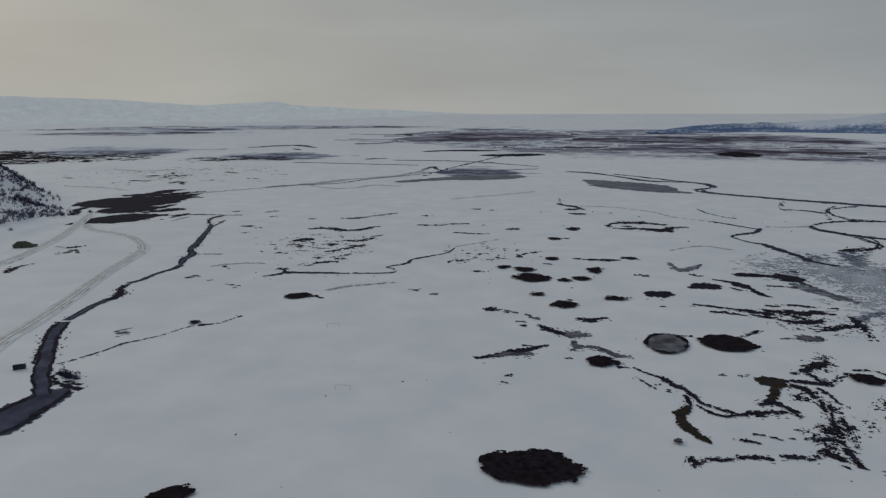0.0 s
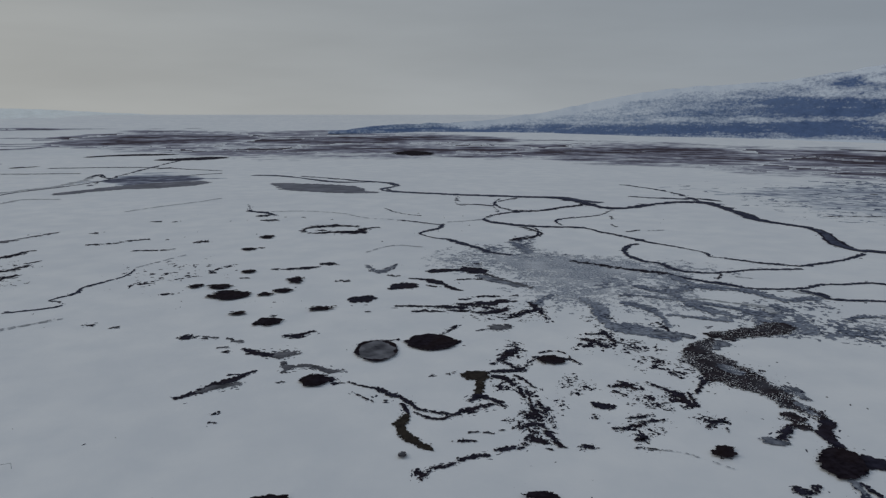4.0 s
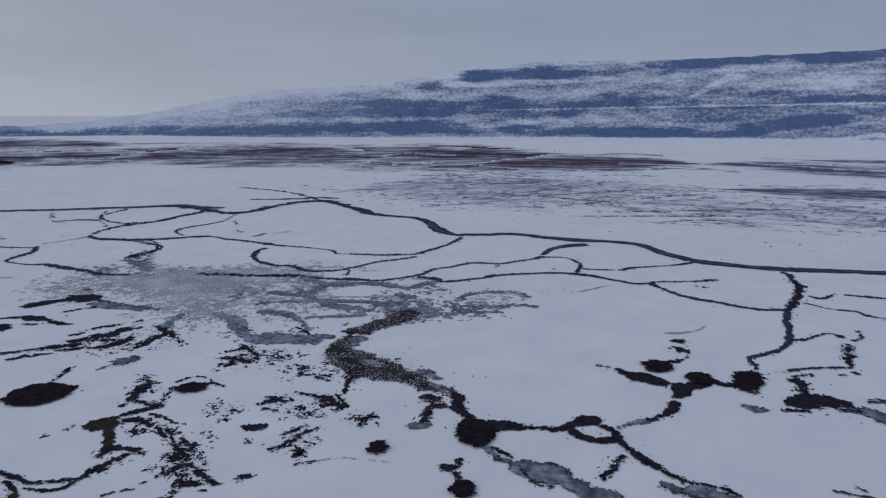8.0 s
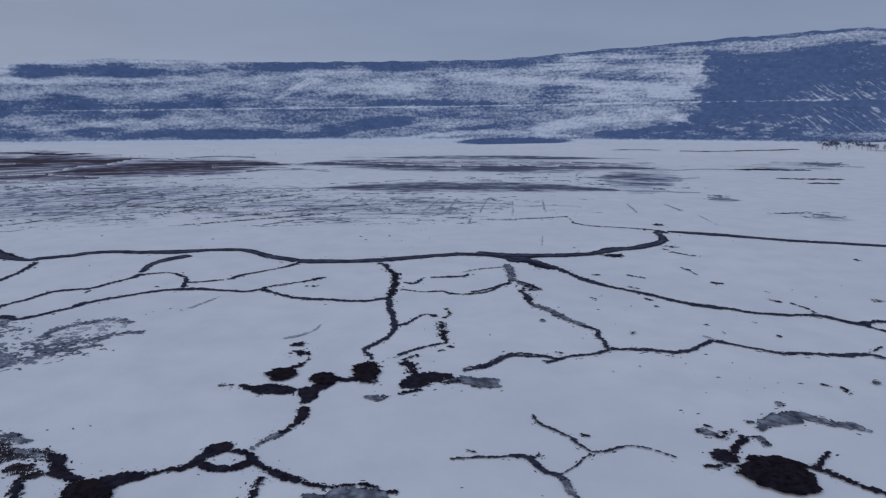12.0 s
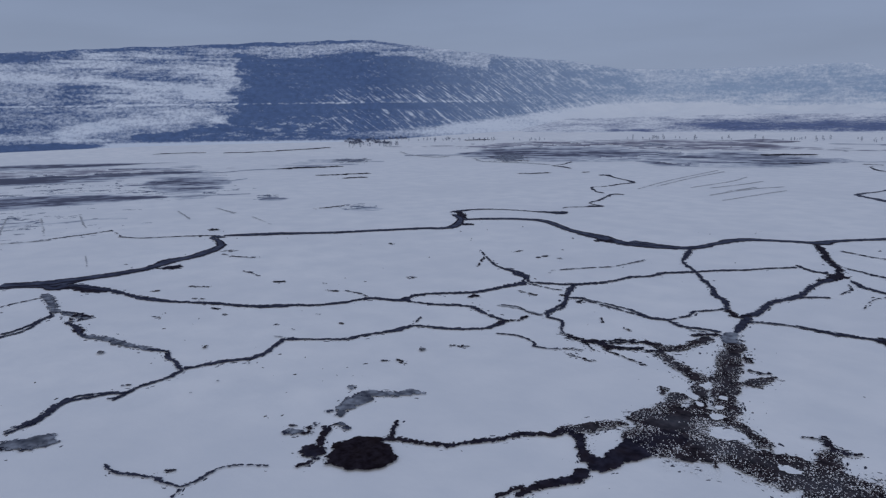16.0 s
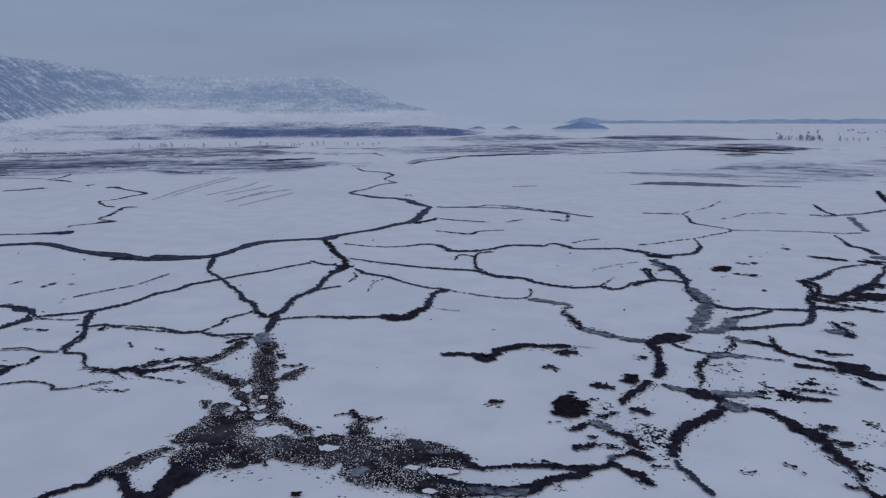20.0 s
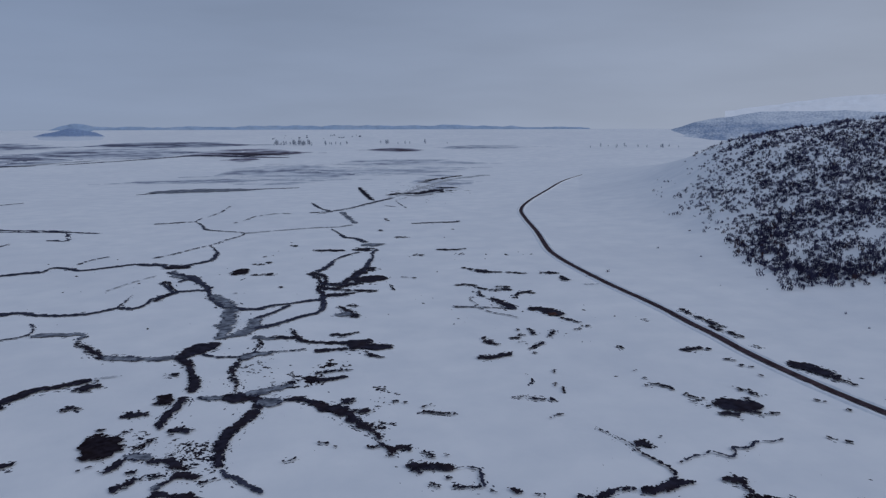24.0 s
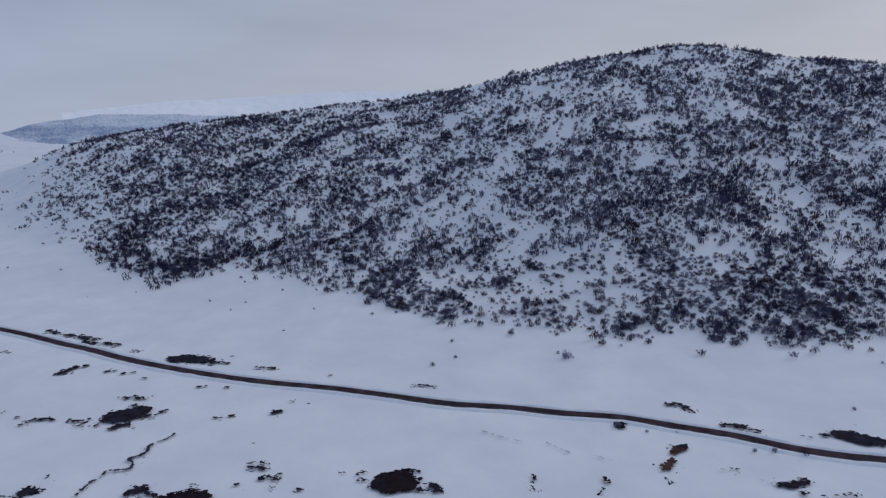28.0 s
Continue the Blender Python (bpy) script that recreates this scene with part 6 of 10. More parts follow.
snow_island(140, -252, 3.3, 4.2, -64)
snow_island(100, -246, 2.2, 3.1, -71)
snow_island(213, -302, 5.4, 3.1, -57)
snow_island(199, -295, 2.7, 2.1, -58)
snow_island(208, -284, 3.8, 3.2, -56)
snow_island(201, -278, 2.9, 2.3, -56)
snow_island(193, -283, 2.5, 2.0, -58)
snow_island(87, -246, 2.8, 7.0, -73)
snow_island(87, -230, 1.7, 2.9, -72)
run("stream", [(355, -737, 2.7), (315, -729, 2.9), (284, -738, 3.1), (263, -760, 5.0), (245, -758, 8.1), (229, -739, 5.1), (219, -728, 9.8), (201, -733, 10.8), (185, -745, 6.4), (173, -767, 6.0), (160, -783, 8.3), (127, -789, 8.5)])
run("stream", [(324, -662, 2.9), (296, -651, 3.0), (260, -641, 5.4), (228, -635, 5.6), (198, -633, 5.7), (170, -633, 5.9), (153, -622, 7.7), (143, -615, 9.2), (130, -614, 10.1), (119, -613, 6.6), (104, -600, 6.2), (82, -591, 5.3), (63, -592, 5.4), (49, -601, 5.6), (39, -595, 5.3), (32, -597, 3.9), (25, -610, 2.5), (22, -622, 4.6), (11.4, -632, 6.3), (1.6, -640, 6.6)])
run("stream", [(176, -737, 6.9), (188, -719, 3.2), (181, -679, 2.4), (172, -649, 3.1), (162, -636, 5.1)])
run("stream", [(202, -676, 1.1), (204, -708, 3.0), (187, -703, 3.6)])
run("stream", [(287, -610, 1.8), (265, -592, 5.5), (245, -585, 5.7), (222, -570, 2.4), (196, -555, 2.7), (180, -553, 4.6), (171, -549, 4.1)])
run("stream", [(241, -576, 1.0), (244, -561, 0.7), (242, -544, 0.5), (236, -524, 0.4)])
run("stream", [(280, -593, 0.7), (270, -578, 0.7), (267, -554, 0.9)])
run("stream", [(174, -549, 10.5), (180, -536, 5.1), (176, -508, 6.2), (172, -488, 3.9)])
run("dark", [(172, -490, 9.8), (177, -476, 8.3), (179, -461, 11.0), (184, -457, 16.2), (191, -459, 14.7), (197, -456, 6.7)])
run("stream", [(195, -458, 3.9), (210, -450, 3.9), (221, -447, 5.1), (244, -445, 2.3)])
run("faint", [(170, -490, 1.2), (156, -489, 1.2), (145, -489, 1.2)])
run("stream", [(171, -549, 1.9), (152, -543, 1.9), (137, -539, 2.0), (117, -537, 2.1), (104, -543, 2.3), (102, -558, 1.3), (106, -575, 1.8)])
run("ice", [(101, -540, 8.7), (89, -538, 8.4), (75, -533, 7.6), (66, -527, 3.7), (69, -517, 6.4)])
run("ragged", [(70, -513, 3.3), (64, -499, 4.0), (57, -482, 5.0), (51, -469, 5.2), (43, -465, 6.2)])
run("ice", [(51, -468, 7.1), (39, -462, 8.2), (27, -456, 8.2), (16.3, -452, 8.5), (7.3, -451, 8.7)])
run("stream", [(127, -785, 2.7), (117, -808, 4.9), (102, -796, 5.8), (88, -781, 6.3), (63, -789, 6.4), (38, -796, 6.6), (29, -788, 12.0), (13.3, -778, 5.3), (4.3, -760, 11.5), (-7.4, -764, 16.2)])
run("stream", [(100, -808, 1.8), (87, -837, 2.3), (68, -856, 2.8)])
run("faint", [(60, -671, 1.3), (40, -700, 1.4), (18.2, -724, 1.6)])
run("stream", [(49, -601, 1.0), (43, -621, 1.0), (38, -644, 0.9)])
run("stream", [(14.8, -688, 2.8), (9.3, -668, 3.4), (4.1, -639, 2.3)])
run("ice", [(1.4, -742, 5.9), (-1.3, -712, 7.4), (-11.9, -698, 10.9)])
run("stream", [(-4.1, -725, 4.7), (-11.9, -701, 5.3), (-19.1, -676, 6.2), (-24, -648, 5.0), (-25, -618, 4.0), (-28, -598, 7.3), (-34, -580, 10.9), (-37, -566, 7.3)])
run("stream", [(-1.1, -684, 5.0), (-9.1, -692, 5.9), (-16.9, -689, 6.6)])
run("stream", [(-37, -572, 5.2), (-45, -559, 6.6), (-57, -554, 6.2), (-70, -560, 5.9), (-86, -561, 4.4), (-102, -564, 6.0), (-111, -565, 6.1)])
run("ice", [(-37, -562, 9.3), (-32, -527, 11.5), (-27, -503, 11.1), (-22, -480, 7.3)])
run("ice", [(-30, -482, 9.3), (-39, -492, 10.2), (-48, -505, 8.7), (-51, -525, 7.7)])
run("stream", [(-50, -525, 4.4), (-62, -533, 4.0), (-76, -547, 3.6), (-84, -556, 4.5)])
run("stream", [(-47, -497, 6.0), (-59, -501, 6.9), (-70, -507, 5.2), (-87, -518, 5.2), (-99, -524, 5.1), (-107, -537, 4.2), (-113, -564, 4.5), (-119, -596, 4.4)])
run("dark", [(-117, -586, 5.1), (-118, -609, 2.6), (-126, -631, 2.7), (-127, -660, 5.3), (-126, -676, 9.0)])
run("stream", [(-125, -627, 7.9), (-136, -614, 7.4), (-146, -619, 5.1), (-158, -637, 5.8), (-177, -668, 5.8), (-191, -697, 4.8), (-204, -728, 4.6)])
run("ragged", [(-116, -577, 8.3), (-132, -577, 9.9), (-144, -577, 4.7)])
run("ragged", [(-165, -649, 4.5), (-188, -671, 4.6)])
pool("pond", -61, -710, 12.8, 7.2, -96)
run("ragged", [(-70, -689, 4.4), (-83, -687, 4.3)])
run("ragged", [(-79, -747, 3.2), (-89, -741, 3.1)])
run("ragged", [(-209, -804, 2.5), (-213, -790, 17.6), (-219, -783, 21.5)])
run("faint", [(-45, -618, 1.4), (-54, -612, 1.4)])
run("dark", [(-18.1, -470, 13.3), (-8.9, -464, 17.2), (0.2, -454, 11.1), (5.5, -446, 6.0)])
run("dark", [(5.5, -449, 4.9), (1.3, -433, 6.0), (-0.6, -414, 4.6), (-0.4, -394, 7.2), (0.6, -383, 5.9)])
pool("pond", 15.2, -377, 8.9, 4.4, -89)
run("ice", [(-2.3, -375, 2.8), (-6.7, -371, 4.8), (-13.9, -369, 4.9), (-18.1, -367, 4.8)])
run("dark", [(-14.6, -366, 9.9), (-22, -366, 13.1), (-29, -363, 7.5), (-30, -354, 6.0), (-30, -346, 5.6)])
run("dark", [(-29, -345, 6.3), (-23, -336, 6.1), (-16.0, -327, 5.0), (-10.5, -318, 4.9), (-6.9, -307, 3.9), (-6.1, -295, 3.2), (-4.7, -287, 2.3)])
run("stream", [(-5.8, -285, 1.8), (-7.9, -278, 3.0), (-11.0, -274, 2.9), (-14.0, -268, 2.7), (-16.8, -263, 2.4), (-19.5, -258, 2.3)])
run("ragged", [(-21, -373, 1.9), (-23, -383, 2.1), (-23, -396, 3.8), (-23, -411, 3.2), (-27, -422, 2.8), (-33, -435, 5.1), (-42, -443, 5.0)])
run("stream", [(-8.6, -451, 2.3), (-16.9, -441, 2.6), (-27, -437, 4.0), (-35, -437, 3.6), (-42, -443, 3.0)])
run("ragged", [(-42, -446, 1.6), (-47, -462, 1.8), (-46, -470, 1.4)])
run("ice", [(-31, -432, 10.5), (-41, -435, 8.4), (-51, -438, 5.2)])
run("ice", [(-33, -357, 7.5), (-36, -353, 13.2), (-41, -352, 7.7)])
run("ice", [(-27, -371, 6.8), (-35, -369, 8.3), (-44, -372, 6.4), (-52, -373, 4.1)])
run("ragged", [(-44, -353, 5.6), (-52, -351, 5.2), (-57, -345, 5.5), (-61, -337, 7.2), (-65, -332, 9.2), (-70, -327, 8.3)])
patch("fleck", 0.5, -42, -412, 15.3, 16.5, -97)
patch("wet", 0.55, -62, -377, 7.7, 9.0, -101)
patch("wet", 0.6, -81, -398, 9.4, 9.3, -103)
patch("fleck", 0.5, -54, -383, 13.3, 13.8, -99)
run("ragged", [(-64, -376, 4.6), (-74, -374, 4.5), (-85, -375, 5.2)])
run("ragged", [(-68, -387, 3.1), (-82, -387, 3.1), (-90, -385, 1.5)])
run("ice", [(-44, -476, 5.8), (-52, -469, 6.1), (-58, -468, 6.4)])
run("ragged", [(-55, -471, 3.1), (-65, -465, 4.3), (-71, -463, 4.4)])
run("dark", [(-71, -487, 2.0), (-72, -469, 2.9), (-73, -456, 5.7), (-79, -450, 4.8), (-87, -444, 5.0), (-99, -439, 6.1), (-110, -436, 11.2), (-119, -437, 8.6)])
run("ragged", [(-102, -429, 11.0), (-111, -427, 14.7), (-118, -421, 8.5), (-126, -419, 8.5)])
run("ragged", [(-77, -429, 2.8), (-87, -427, 4.8), (-99, -426, 6.7)])
run("ragged", [(-95, -461, 3.1), (-103, -458, 4.2), (-115, -459, 1.9)])
run("stream", [(-48, -439, 1.9), (-61, -436, 1.8), (-73, -436, 1.8)])
run("ragged", [(-120, -538, 4.6), (-124, -511, 5.2), (-125, -497, 5.2)])
run("ice", [(-115, -515, 11.4), (-120, -507, 15.7)])
run("ragged", [(-127, -537, 3.7), (-133, -531, 3.7)])
run("ragged", [(-108, -417, 0.7), (-109, -408, 4.1), (-115, -399, 2.0)])
run("dark", [(60, -259, 3.4), (54, -262, 3.5), (48, -263, 4.0), (41, -265, 5.0), (34, -265, 5.4), (28, -267, 5.5), (23, -270, 4.2), (18.4, -275, 4.7)])
run("ragged", [(54, -265, 1.8), (53, -268, 0.9)])
run("ragged", [(49, -268, 1.3), (46, -267, 2.2)])
run("dark", [(62, -238, 7.4), (56, -240, 7.3), (50, -243, 8.0), (46, -249, 6.3), (40, -255, 5.3), (33, -259, 4.9), (29, -263, 3.7)])
run("ice", [(62, -237, 5.0), (55, -239, 5.8), (50, -241, 4.1)])
run("ragged", [(38, -282, 3.4), (34, -285, 3.8), (29, -289, 3.4), (23, -290, 2.0), (16.6, -288, 1.4)])
run("ice", [(21, -278, 3.2), (17.6, -282, 3.6)])
run("dark", [(18.7, -280, 3.1), (14.1, -285, 3.1), (10.6, -287, 5.5), (7.0, -284, 5.6), (3.5, -282, 3.8)])
run("ragged", [(14.6, -268, 5.2), (9.0, -266, 5.2), (5.6, -262, 5.1), (3.4, -260, 2.3)])
run("dark", [(19.5, -274, 4.3), (15.9, -271, 3.6), (14.6, -268, 2.8)])
run("ragged", [(4.6, -276, 1.3), (-4.5, -278, 1.3)])
run("ice", [(32, -314, 5.3), (28, -311, 5.5), (23, -308, 4.5)])
run("ragged", [(42, -301, 3.1), (38, -304, 4.5), (35, -311, 3.3)])
run("ragged", [(30, -319, 1.8), (25, -324, 1.3), (19.8, -329, 0.9)])
run("ragged", [(23, -306, 3.5), (17.3, -303, 5.9), (12.1, -297, 4.8), (9.5, -292, 2.9)])
pool("blackpond", 44, -328, 13.6, 9.4, -84)
run("ragged", [(52, -307, 1.0), (41, -311, 1.0)])
run("ragged", [(47, -348, 2.0), (43, -349, 2.0)])
run("ragged", [(36, -362, 3.0), (32, -363, 6.1), (26, -361, 4.0), (23, -358, 0.7)])
run("ragged", [(66, -381, 1.4), (61, -385, 5.2), (56, -381, 1.3)])
run("dark", [(129, -386, 7.1), (125, -390, 6.7), (117, -392, 5.7), (108, -393, 6.8), (101, -388, 12.0), (97, -398, 5.7), (97, -407, 7.0), (90, -413, 7.9), (83, -421, 8.1), (72, -422, 6.2), (61, -424, 6.1), (54, -427, 7.0)])
run("ragged", [(62, -415, 12.2), (55, -415, 13.2), (50, -418, 8.5)])
run("faint", [(53, -428, 0.9), (38, -427, 0.9)])
run("ragged", [(39, -330, 1.0), (35, -341, 1.3), (30, -343, 1.8)])
patch("fleck", 0.45, 4.7, -299, 17.6, 14.0, -91)
patch("fleck", 0.45, 27, -328, 10.6, 7.1, -87)
run("ragged", [(32, -297, 1.5), (28, -297, 2.1)])
run("ragged", [(85, -319, 1.4), (82, -324, 4.1), (78, -325, 4.6)])
run("ragged", [(40, -246, 0.6), (38, -248, 1.7)])
run("stream", [(269, -424, 2.4), (258, -435, 3.9), (243, -442, 2.5), (227, -447, 2.5), (207, -454, 2.5)])
# the meadow by the road
run("ice", [(17.4, -1685, 52.6), (-44, -1699, 69.9), (-118, -1693, 71.4), (-193, -1672, 42.9)])
run("stream", [(19.8, -1129, 5.2), (-0.4, -1128, 5.3), (-21, -1134, 5.3), (-39, -1135, 3.2), (-52, -1175, 1.7)])
run("stream", [(-39, -1135, 2.1), (-47, -1091, 1.6), (-50, -1036, 4.9), (-74, -1008, 3.2), (-95, -984, 1.6), (-88, -956, 1.5), (-66, -926, 1.9), (-46, -895, 2.0), (-22, -870, 2.1), (0.7, -843, 2.1), (21, -825, 4.2)])
run("stream", [(-45, -891, 1.7), (-48, -849, 2.7), (-47, -819, 4.4), (-37, -787, 6.3), (-24, -776, 6.4), (-6.6, -765, 6.5)])
run("dark", [(7.5, -766, 15.7), (-1.7, -760, 19.2), (-11.0, -756, 12.4)])
run("stream", [(-64, -1188, 2.0), (-89, -1251, 1.7), (-102, -1303, 1.5), (-112, -1334, 1.8)])
run("stream", [(-93, -1092, 2.9), (-110, -1115, 2.4), (-126, -1147, 2.0), (-137, -1170, 2.0)])
run("faint", [(-141, -1168, 4.3), (-172, -1187, 5.3), (-197, -1179, 5.6)])
run("faint", [(-94, -979, 4.1), (-140, -987, 4.3), (-192, -994, 4.6), (-229, -989, 7.0), (-257, -1003, 5.8)])
run("stream", [(-265, -1346, 1.4), (-261, -1294, 4.1), (-260, -1225, 5.2), (-265, -1185, 6.4)])
run("stream", [(-227, -1176, 5.4), (-259, -1180, 4.9), (-303, -1206, 3.4), (-350, -1266, 5.2), (-389, -1308, 6.1), (-431, -1353, 6.4)])
run("dark", [(-443, -1634, 6.9), (-411, -1478, 8.2), (-387, -1346, 5.1)])
run("ice", [(-282, -1164, 7.2), (-272, -1088, 7.4), (-267, -1038, 6.1), (-267, -1017, 7.8)])
run("stream", [(-217, -971, 1.8), (-217, -925, 2.9), (-216, -892, 6.7), (-228, -869, 7.2), (-229, -838, 6.3)])
run("ice", [(-226, -826, 13.4), (-233, -816, 20.3), (-246, -817, 7.7)])
run("stream", [(-218, -799, 6.5), (-227, -784, 2.7), (-217, -765, 2.7), (-205, -726, 2.1), (-191, -699, 4.5)])
run("ragged", [(-183, -681, 10.6), (-190, -674, 10.3), (-193, -668, 5.6)])
run("dark", [(-183, -681, 5.5), (-169, -659, 5.1), (-159, -642, 5.4), (-144, -619, 7.6), (-132, -619, 12.1)])
run("dark", [(-128, -680, 9.2), (-134, -658, 5.0), (-130, -628, 3.7), (-120, -609, 4.9)])
run("stream", [(-133, -683, 6.7), (-142, -692, 6.4), (-156, -716, 6.0), (-164, -735, 2.8), (-184, -759, 4.1), (-204, -774, 3.0)])
run("dark", [(-162, -626, 30.8), (-172, -625, 36.0), (-182, -622, 29.2)])
run("ragged", [(-120, -607, 9.4), (-133, -601, 9.0), (-150, -612, 7.5), (-162, -618, 8.1)])
run("ragged", [(-128, -604, 6.2), (-143, -587, 5.1), (-165, -577, 5.4)])
run("ragged", [(-159, -808, 7.9), (-175, -797, 11.5), (-190, -792, 4.9)])
run("ragged", [(-136, -849, 4.4), (-145, -847, 4.4)])
run("ragged", [(-94, -788, 4.0), (-97, -786, 4.0)])
run("ragged", [(-91, -751, 4.5), (-97, -748, 4.5)])
run("ragged", [(-52, -703, 5.0), (-60, -710, 8.8), (-65, -718, 3.1)])
run("ragged", [(-82, -692, 5.4), (-91, -684, 5.4)])
run("ragged", [(-86, -627, 2.2), (-89, -624, 2.2)])
run("stream", [(-6.6, -765, 5.6), (2.6, -774, 3.6), (21, -793, 3.6)])
run("stream", [(8.2, -737, 3.7), (-4.6, -715, 4.0), (-15.2, -703, 7.3), (-22, -666, 5.7), (-27, -644, 5.2)])
run("dark", [(13.4, -687, 14.6), (7.2, -685, 3.5), (5.7, -661, 3.1), (2.2, -643, 2.3), (10.5, -632, 5.8), (20, -612, 6.0)])
run("stream", [(2.2, -643, 5.4), (-13.9, -641, 5.5), (-24, -639, 5.5)])
run("ice", [(-29, -617, 7.3), (-33, -594, 9.8), (-38, -567, 8.4)])
run("ragged", [(-451, -1421, 14.6), (-489, -1454, 25.2), (-535, -1438, 38.6), (-602, -1507, 34.4)])
run("faint", [(-481, -1430, 11.8), (-502, -1386, 23.0), (-580, -1454, 8.3)])
run("ragged", [(-640, -1714, 15.0), (-694, -1792, 17.7), (-845, -1926, 11.3)])
run("ragged", [(-613, -1534, 17.6), (-659, -1540, 17.9)])
run("stream", [(-342, -981, 5.0), (-377, -979, 5.2), (-411, -972, 7.6), (-420, -981, 3.1)])
run("ragged", [(-323, -1053, 2.3), (-321, -1024, 2.2)])
run("faint", [(-381, -1234, 4.4), (-393, -1205, 4.4)])
run("stream", [(-404, -1177, 1.3), (-427, -1306, 0.8), (-467, -1355, 3.0)])
run("ragged", [(-281, -865, 8.7), (-289, -855, 8.7)])
pool("icepond", -278, -931, 5.3, 2.7, -107)
run("ragged", [(-258, -734, 6.9), (-266, -725, 6.9)])
run("ragged", [(-294, -753, 5.0), (-312, -745, 5.0), (-327, -745, 4.7)])
run("ragged", [(-304, -712, 2.8), (-311, -720, 2.8)])
run("ragged", [(-204, -624, 2.5), (-215, -614, 2.5)])
run("ragged", [(-184, -598, 0.6), (-180, -575, 0.6)])
run("ragged", [(-239, -570, 2.5), (-251, -565, 2.5)])
run("ragged", [(-207, -498, 1.8), (-214, -492, 1.8)])
run("ragged", [(-277, -643, 3.5), (-283, -629, 3.7), (-290, -617, 11.6), (-300, -611, 4.4), (-325, -591, 3.0)])
run("ragged", [(-338, -586, 3.9), (-348, -586, 7.1), (-354, -579, 2.9)])
run("ragged", [(-350, -568, 3.2), (-346, -555, 5.0), (-347, -551, 8.5)])
run("ragged", [(-241, -572, 3.7), (-252, -567, 2.1), (-255, -549, 2.8), (-266, -534, 5.0)])
run("ragged", [(-269, -550, 3.7), (-281, -545, 3.7)])
run("ragged", [(-262, -542, 3.6), (-278, -534, 3.6)])
run("ragged", [(-249, -543, 2.0), (-243, -526, 1.8), (-244, -519, 1.8)])
run("stream", [(-239, -524, 0.9), (-229, -519, 0.4), (-227, -498, 0.9), (-222, -493, 1.2)])
run("ragged", [(-246, -515, 5.2), (-249, -506, 3.8), (-248, -488, 11.0), (-249, -479, 9.6), (-251, -474, 3.5)])
run("ragged", [(-265, -507, 1.9), (-275, -518, 4.3), (-282, -521, 9.0), (-290, -521, 6.6)])
run("stream", [(-206, -501, 2.0), (-221, -491, 2.0), (-241, -480, 2.0), (-250, -472, 2.0)])
run("stream", [(-223, -490, 1.3), (-227, -471, 1.4), (-235, -458, 1.6), (-239, -447, 1.5)])
run("dark", [(-259, -469, 7.9), (-268, -463, 10.2), (-271, -450, 13.2), (-274, -442, 8.6)])
pool("bare", -269, -447, 5.1, 3.6, -122)
run("ragged", [(-269, -438, 2.2), (-273, -427, 3.2), (-275, -419, 1.9)])
run("ragged", [(-271, -410, 1.9), (-276, -410, 4.1)])
run("ragged", [(-261, -406, 2.0), (-266, -406, 2.0)])
run("ragged", [(-375, -558, 8.7), (-378, -553, 8.7)])
run("faint", [(-351, -528, 1.8), (-363, -522, 1.8)])
run("ragged", [(-323, -408, 1.6), (-326, -408, 1.6)])
run("ragged", [(-193, -414, 2.1), (-191, -406, 4.2), (-192, -398, 3.6), (-194, -392, 3.3)])
run("ragged", [(-171, -376, 3.8), (-179, -373, 5.5), (-190, -375, 4.7), (-198, -378, 1.3)])
run("ragged", [(-208, -378, 1.1), (-219, -384, 1.8), (-226, -388, 3.4)])
run("ragged", [(-234, -395, 1.6), (-241, -403, 2.0), (-247, -411, 0.7)])
run("ragged", [(-223, -422, 2.6), (-224, -418, 2.6)])
run("ragged", [(-232, -421, 2.1), (-229, -411, 2.3), (-227, -405, 1.1)])
run("ragged", [(-217, -408, 3.3), (-221, -407, 4.6)])
run("ragged", [(-209, -405, 2.1), (-216, -402, 2.1)])
run("ragged", [(-210, -394, 2.0), (-214, -393, 2.0)])
run("ragged", [(-208, -372, 1.6), (-209, -370, 1.6)])
run("ragged", [(-159, -309, 0.9), (-164, -308, 1.3), (-168, -306, 2.0), (-171, -302, 1.3), (-174, -299, 1.3)])
run("ragged", [(-178, -300, 1.3), (-178, -295, 1.7)])
run("ragged", [(-203, -338, 0.6), (-200, -332, 0.6)])
run("ragged", [(-192, -319, 0.6), (-189, -313, 0.6)])
run("ragged", [(-193, -312, 0.6), (-189, -304, 0.5)])
run("ragged", [(-183, -330, 0.6), (-178, -322, 0.5)])
run("ragged", [(-184, -338, 0.4), (-183, -334, 0.4)])
run("ragged", [(-164, -277, 0.8), (-169, -279, 0.6), (-174, -279, 0.7)])
run("ragged", [(-104, -308, 0.8), (-110, -308, 2.5), (-114, -305, 2.4), (-122, -300, 1.1)])
run("ragged", [(-105, -316, 1.0), (-108, -317, 1.0)])
run("ragged", [(-109, -315, 1.0), (-116, -317, 1.0)])
run("ragged", [(-97, -326, 1.9), (-100, -329, 2.0)])
run("ragged", [(-102, -324, 1.0), (-104, -325, 1.0)])
patch("fleck", 0.45, -96, -338, 13.3, 7.5, -107)
run("ragged", [(-68, -332, 4.1), (-70, -322, 9.8), (-71, -312, 7.3), (-74, -304, 5.0), (-77, -296, 3.4)])
run("ragged", [(-73, -335, 3.6), (-76, -340, 6.2), (-77, -334, 2.7)])
run("ragged", [(-76, -321, 3.4), (-81, -322, 3.6), (-85, -322, 1.1)])
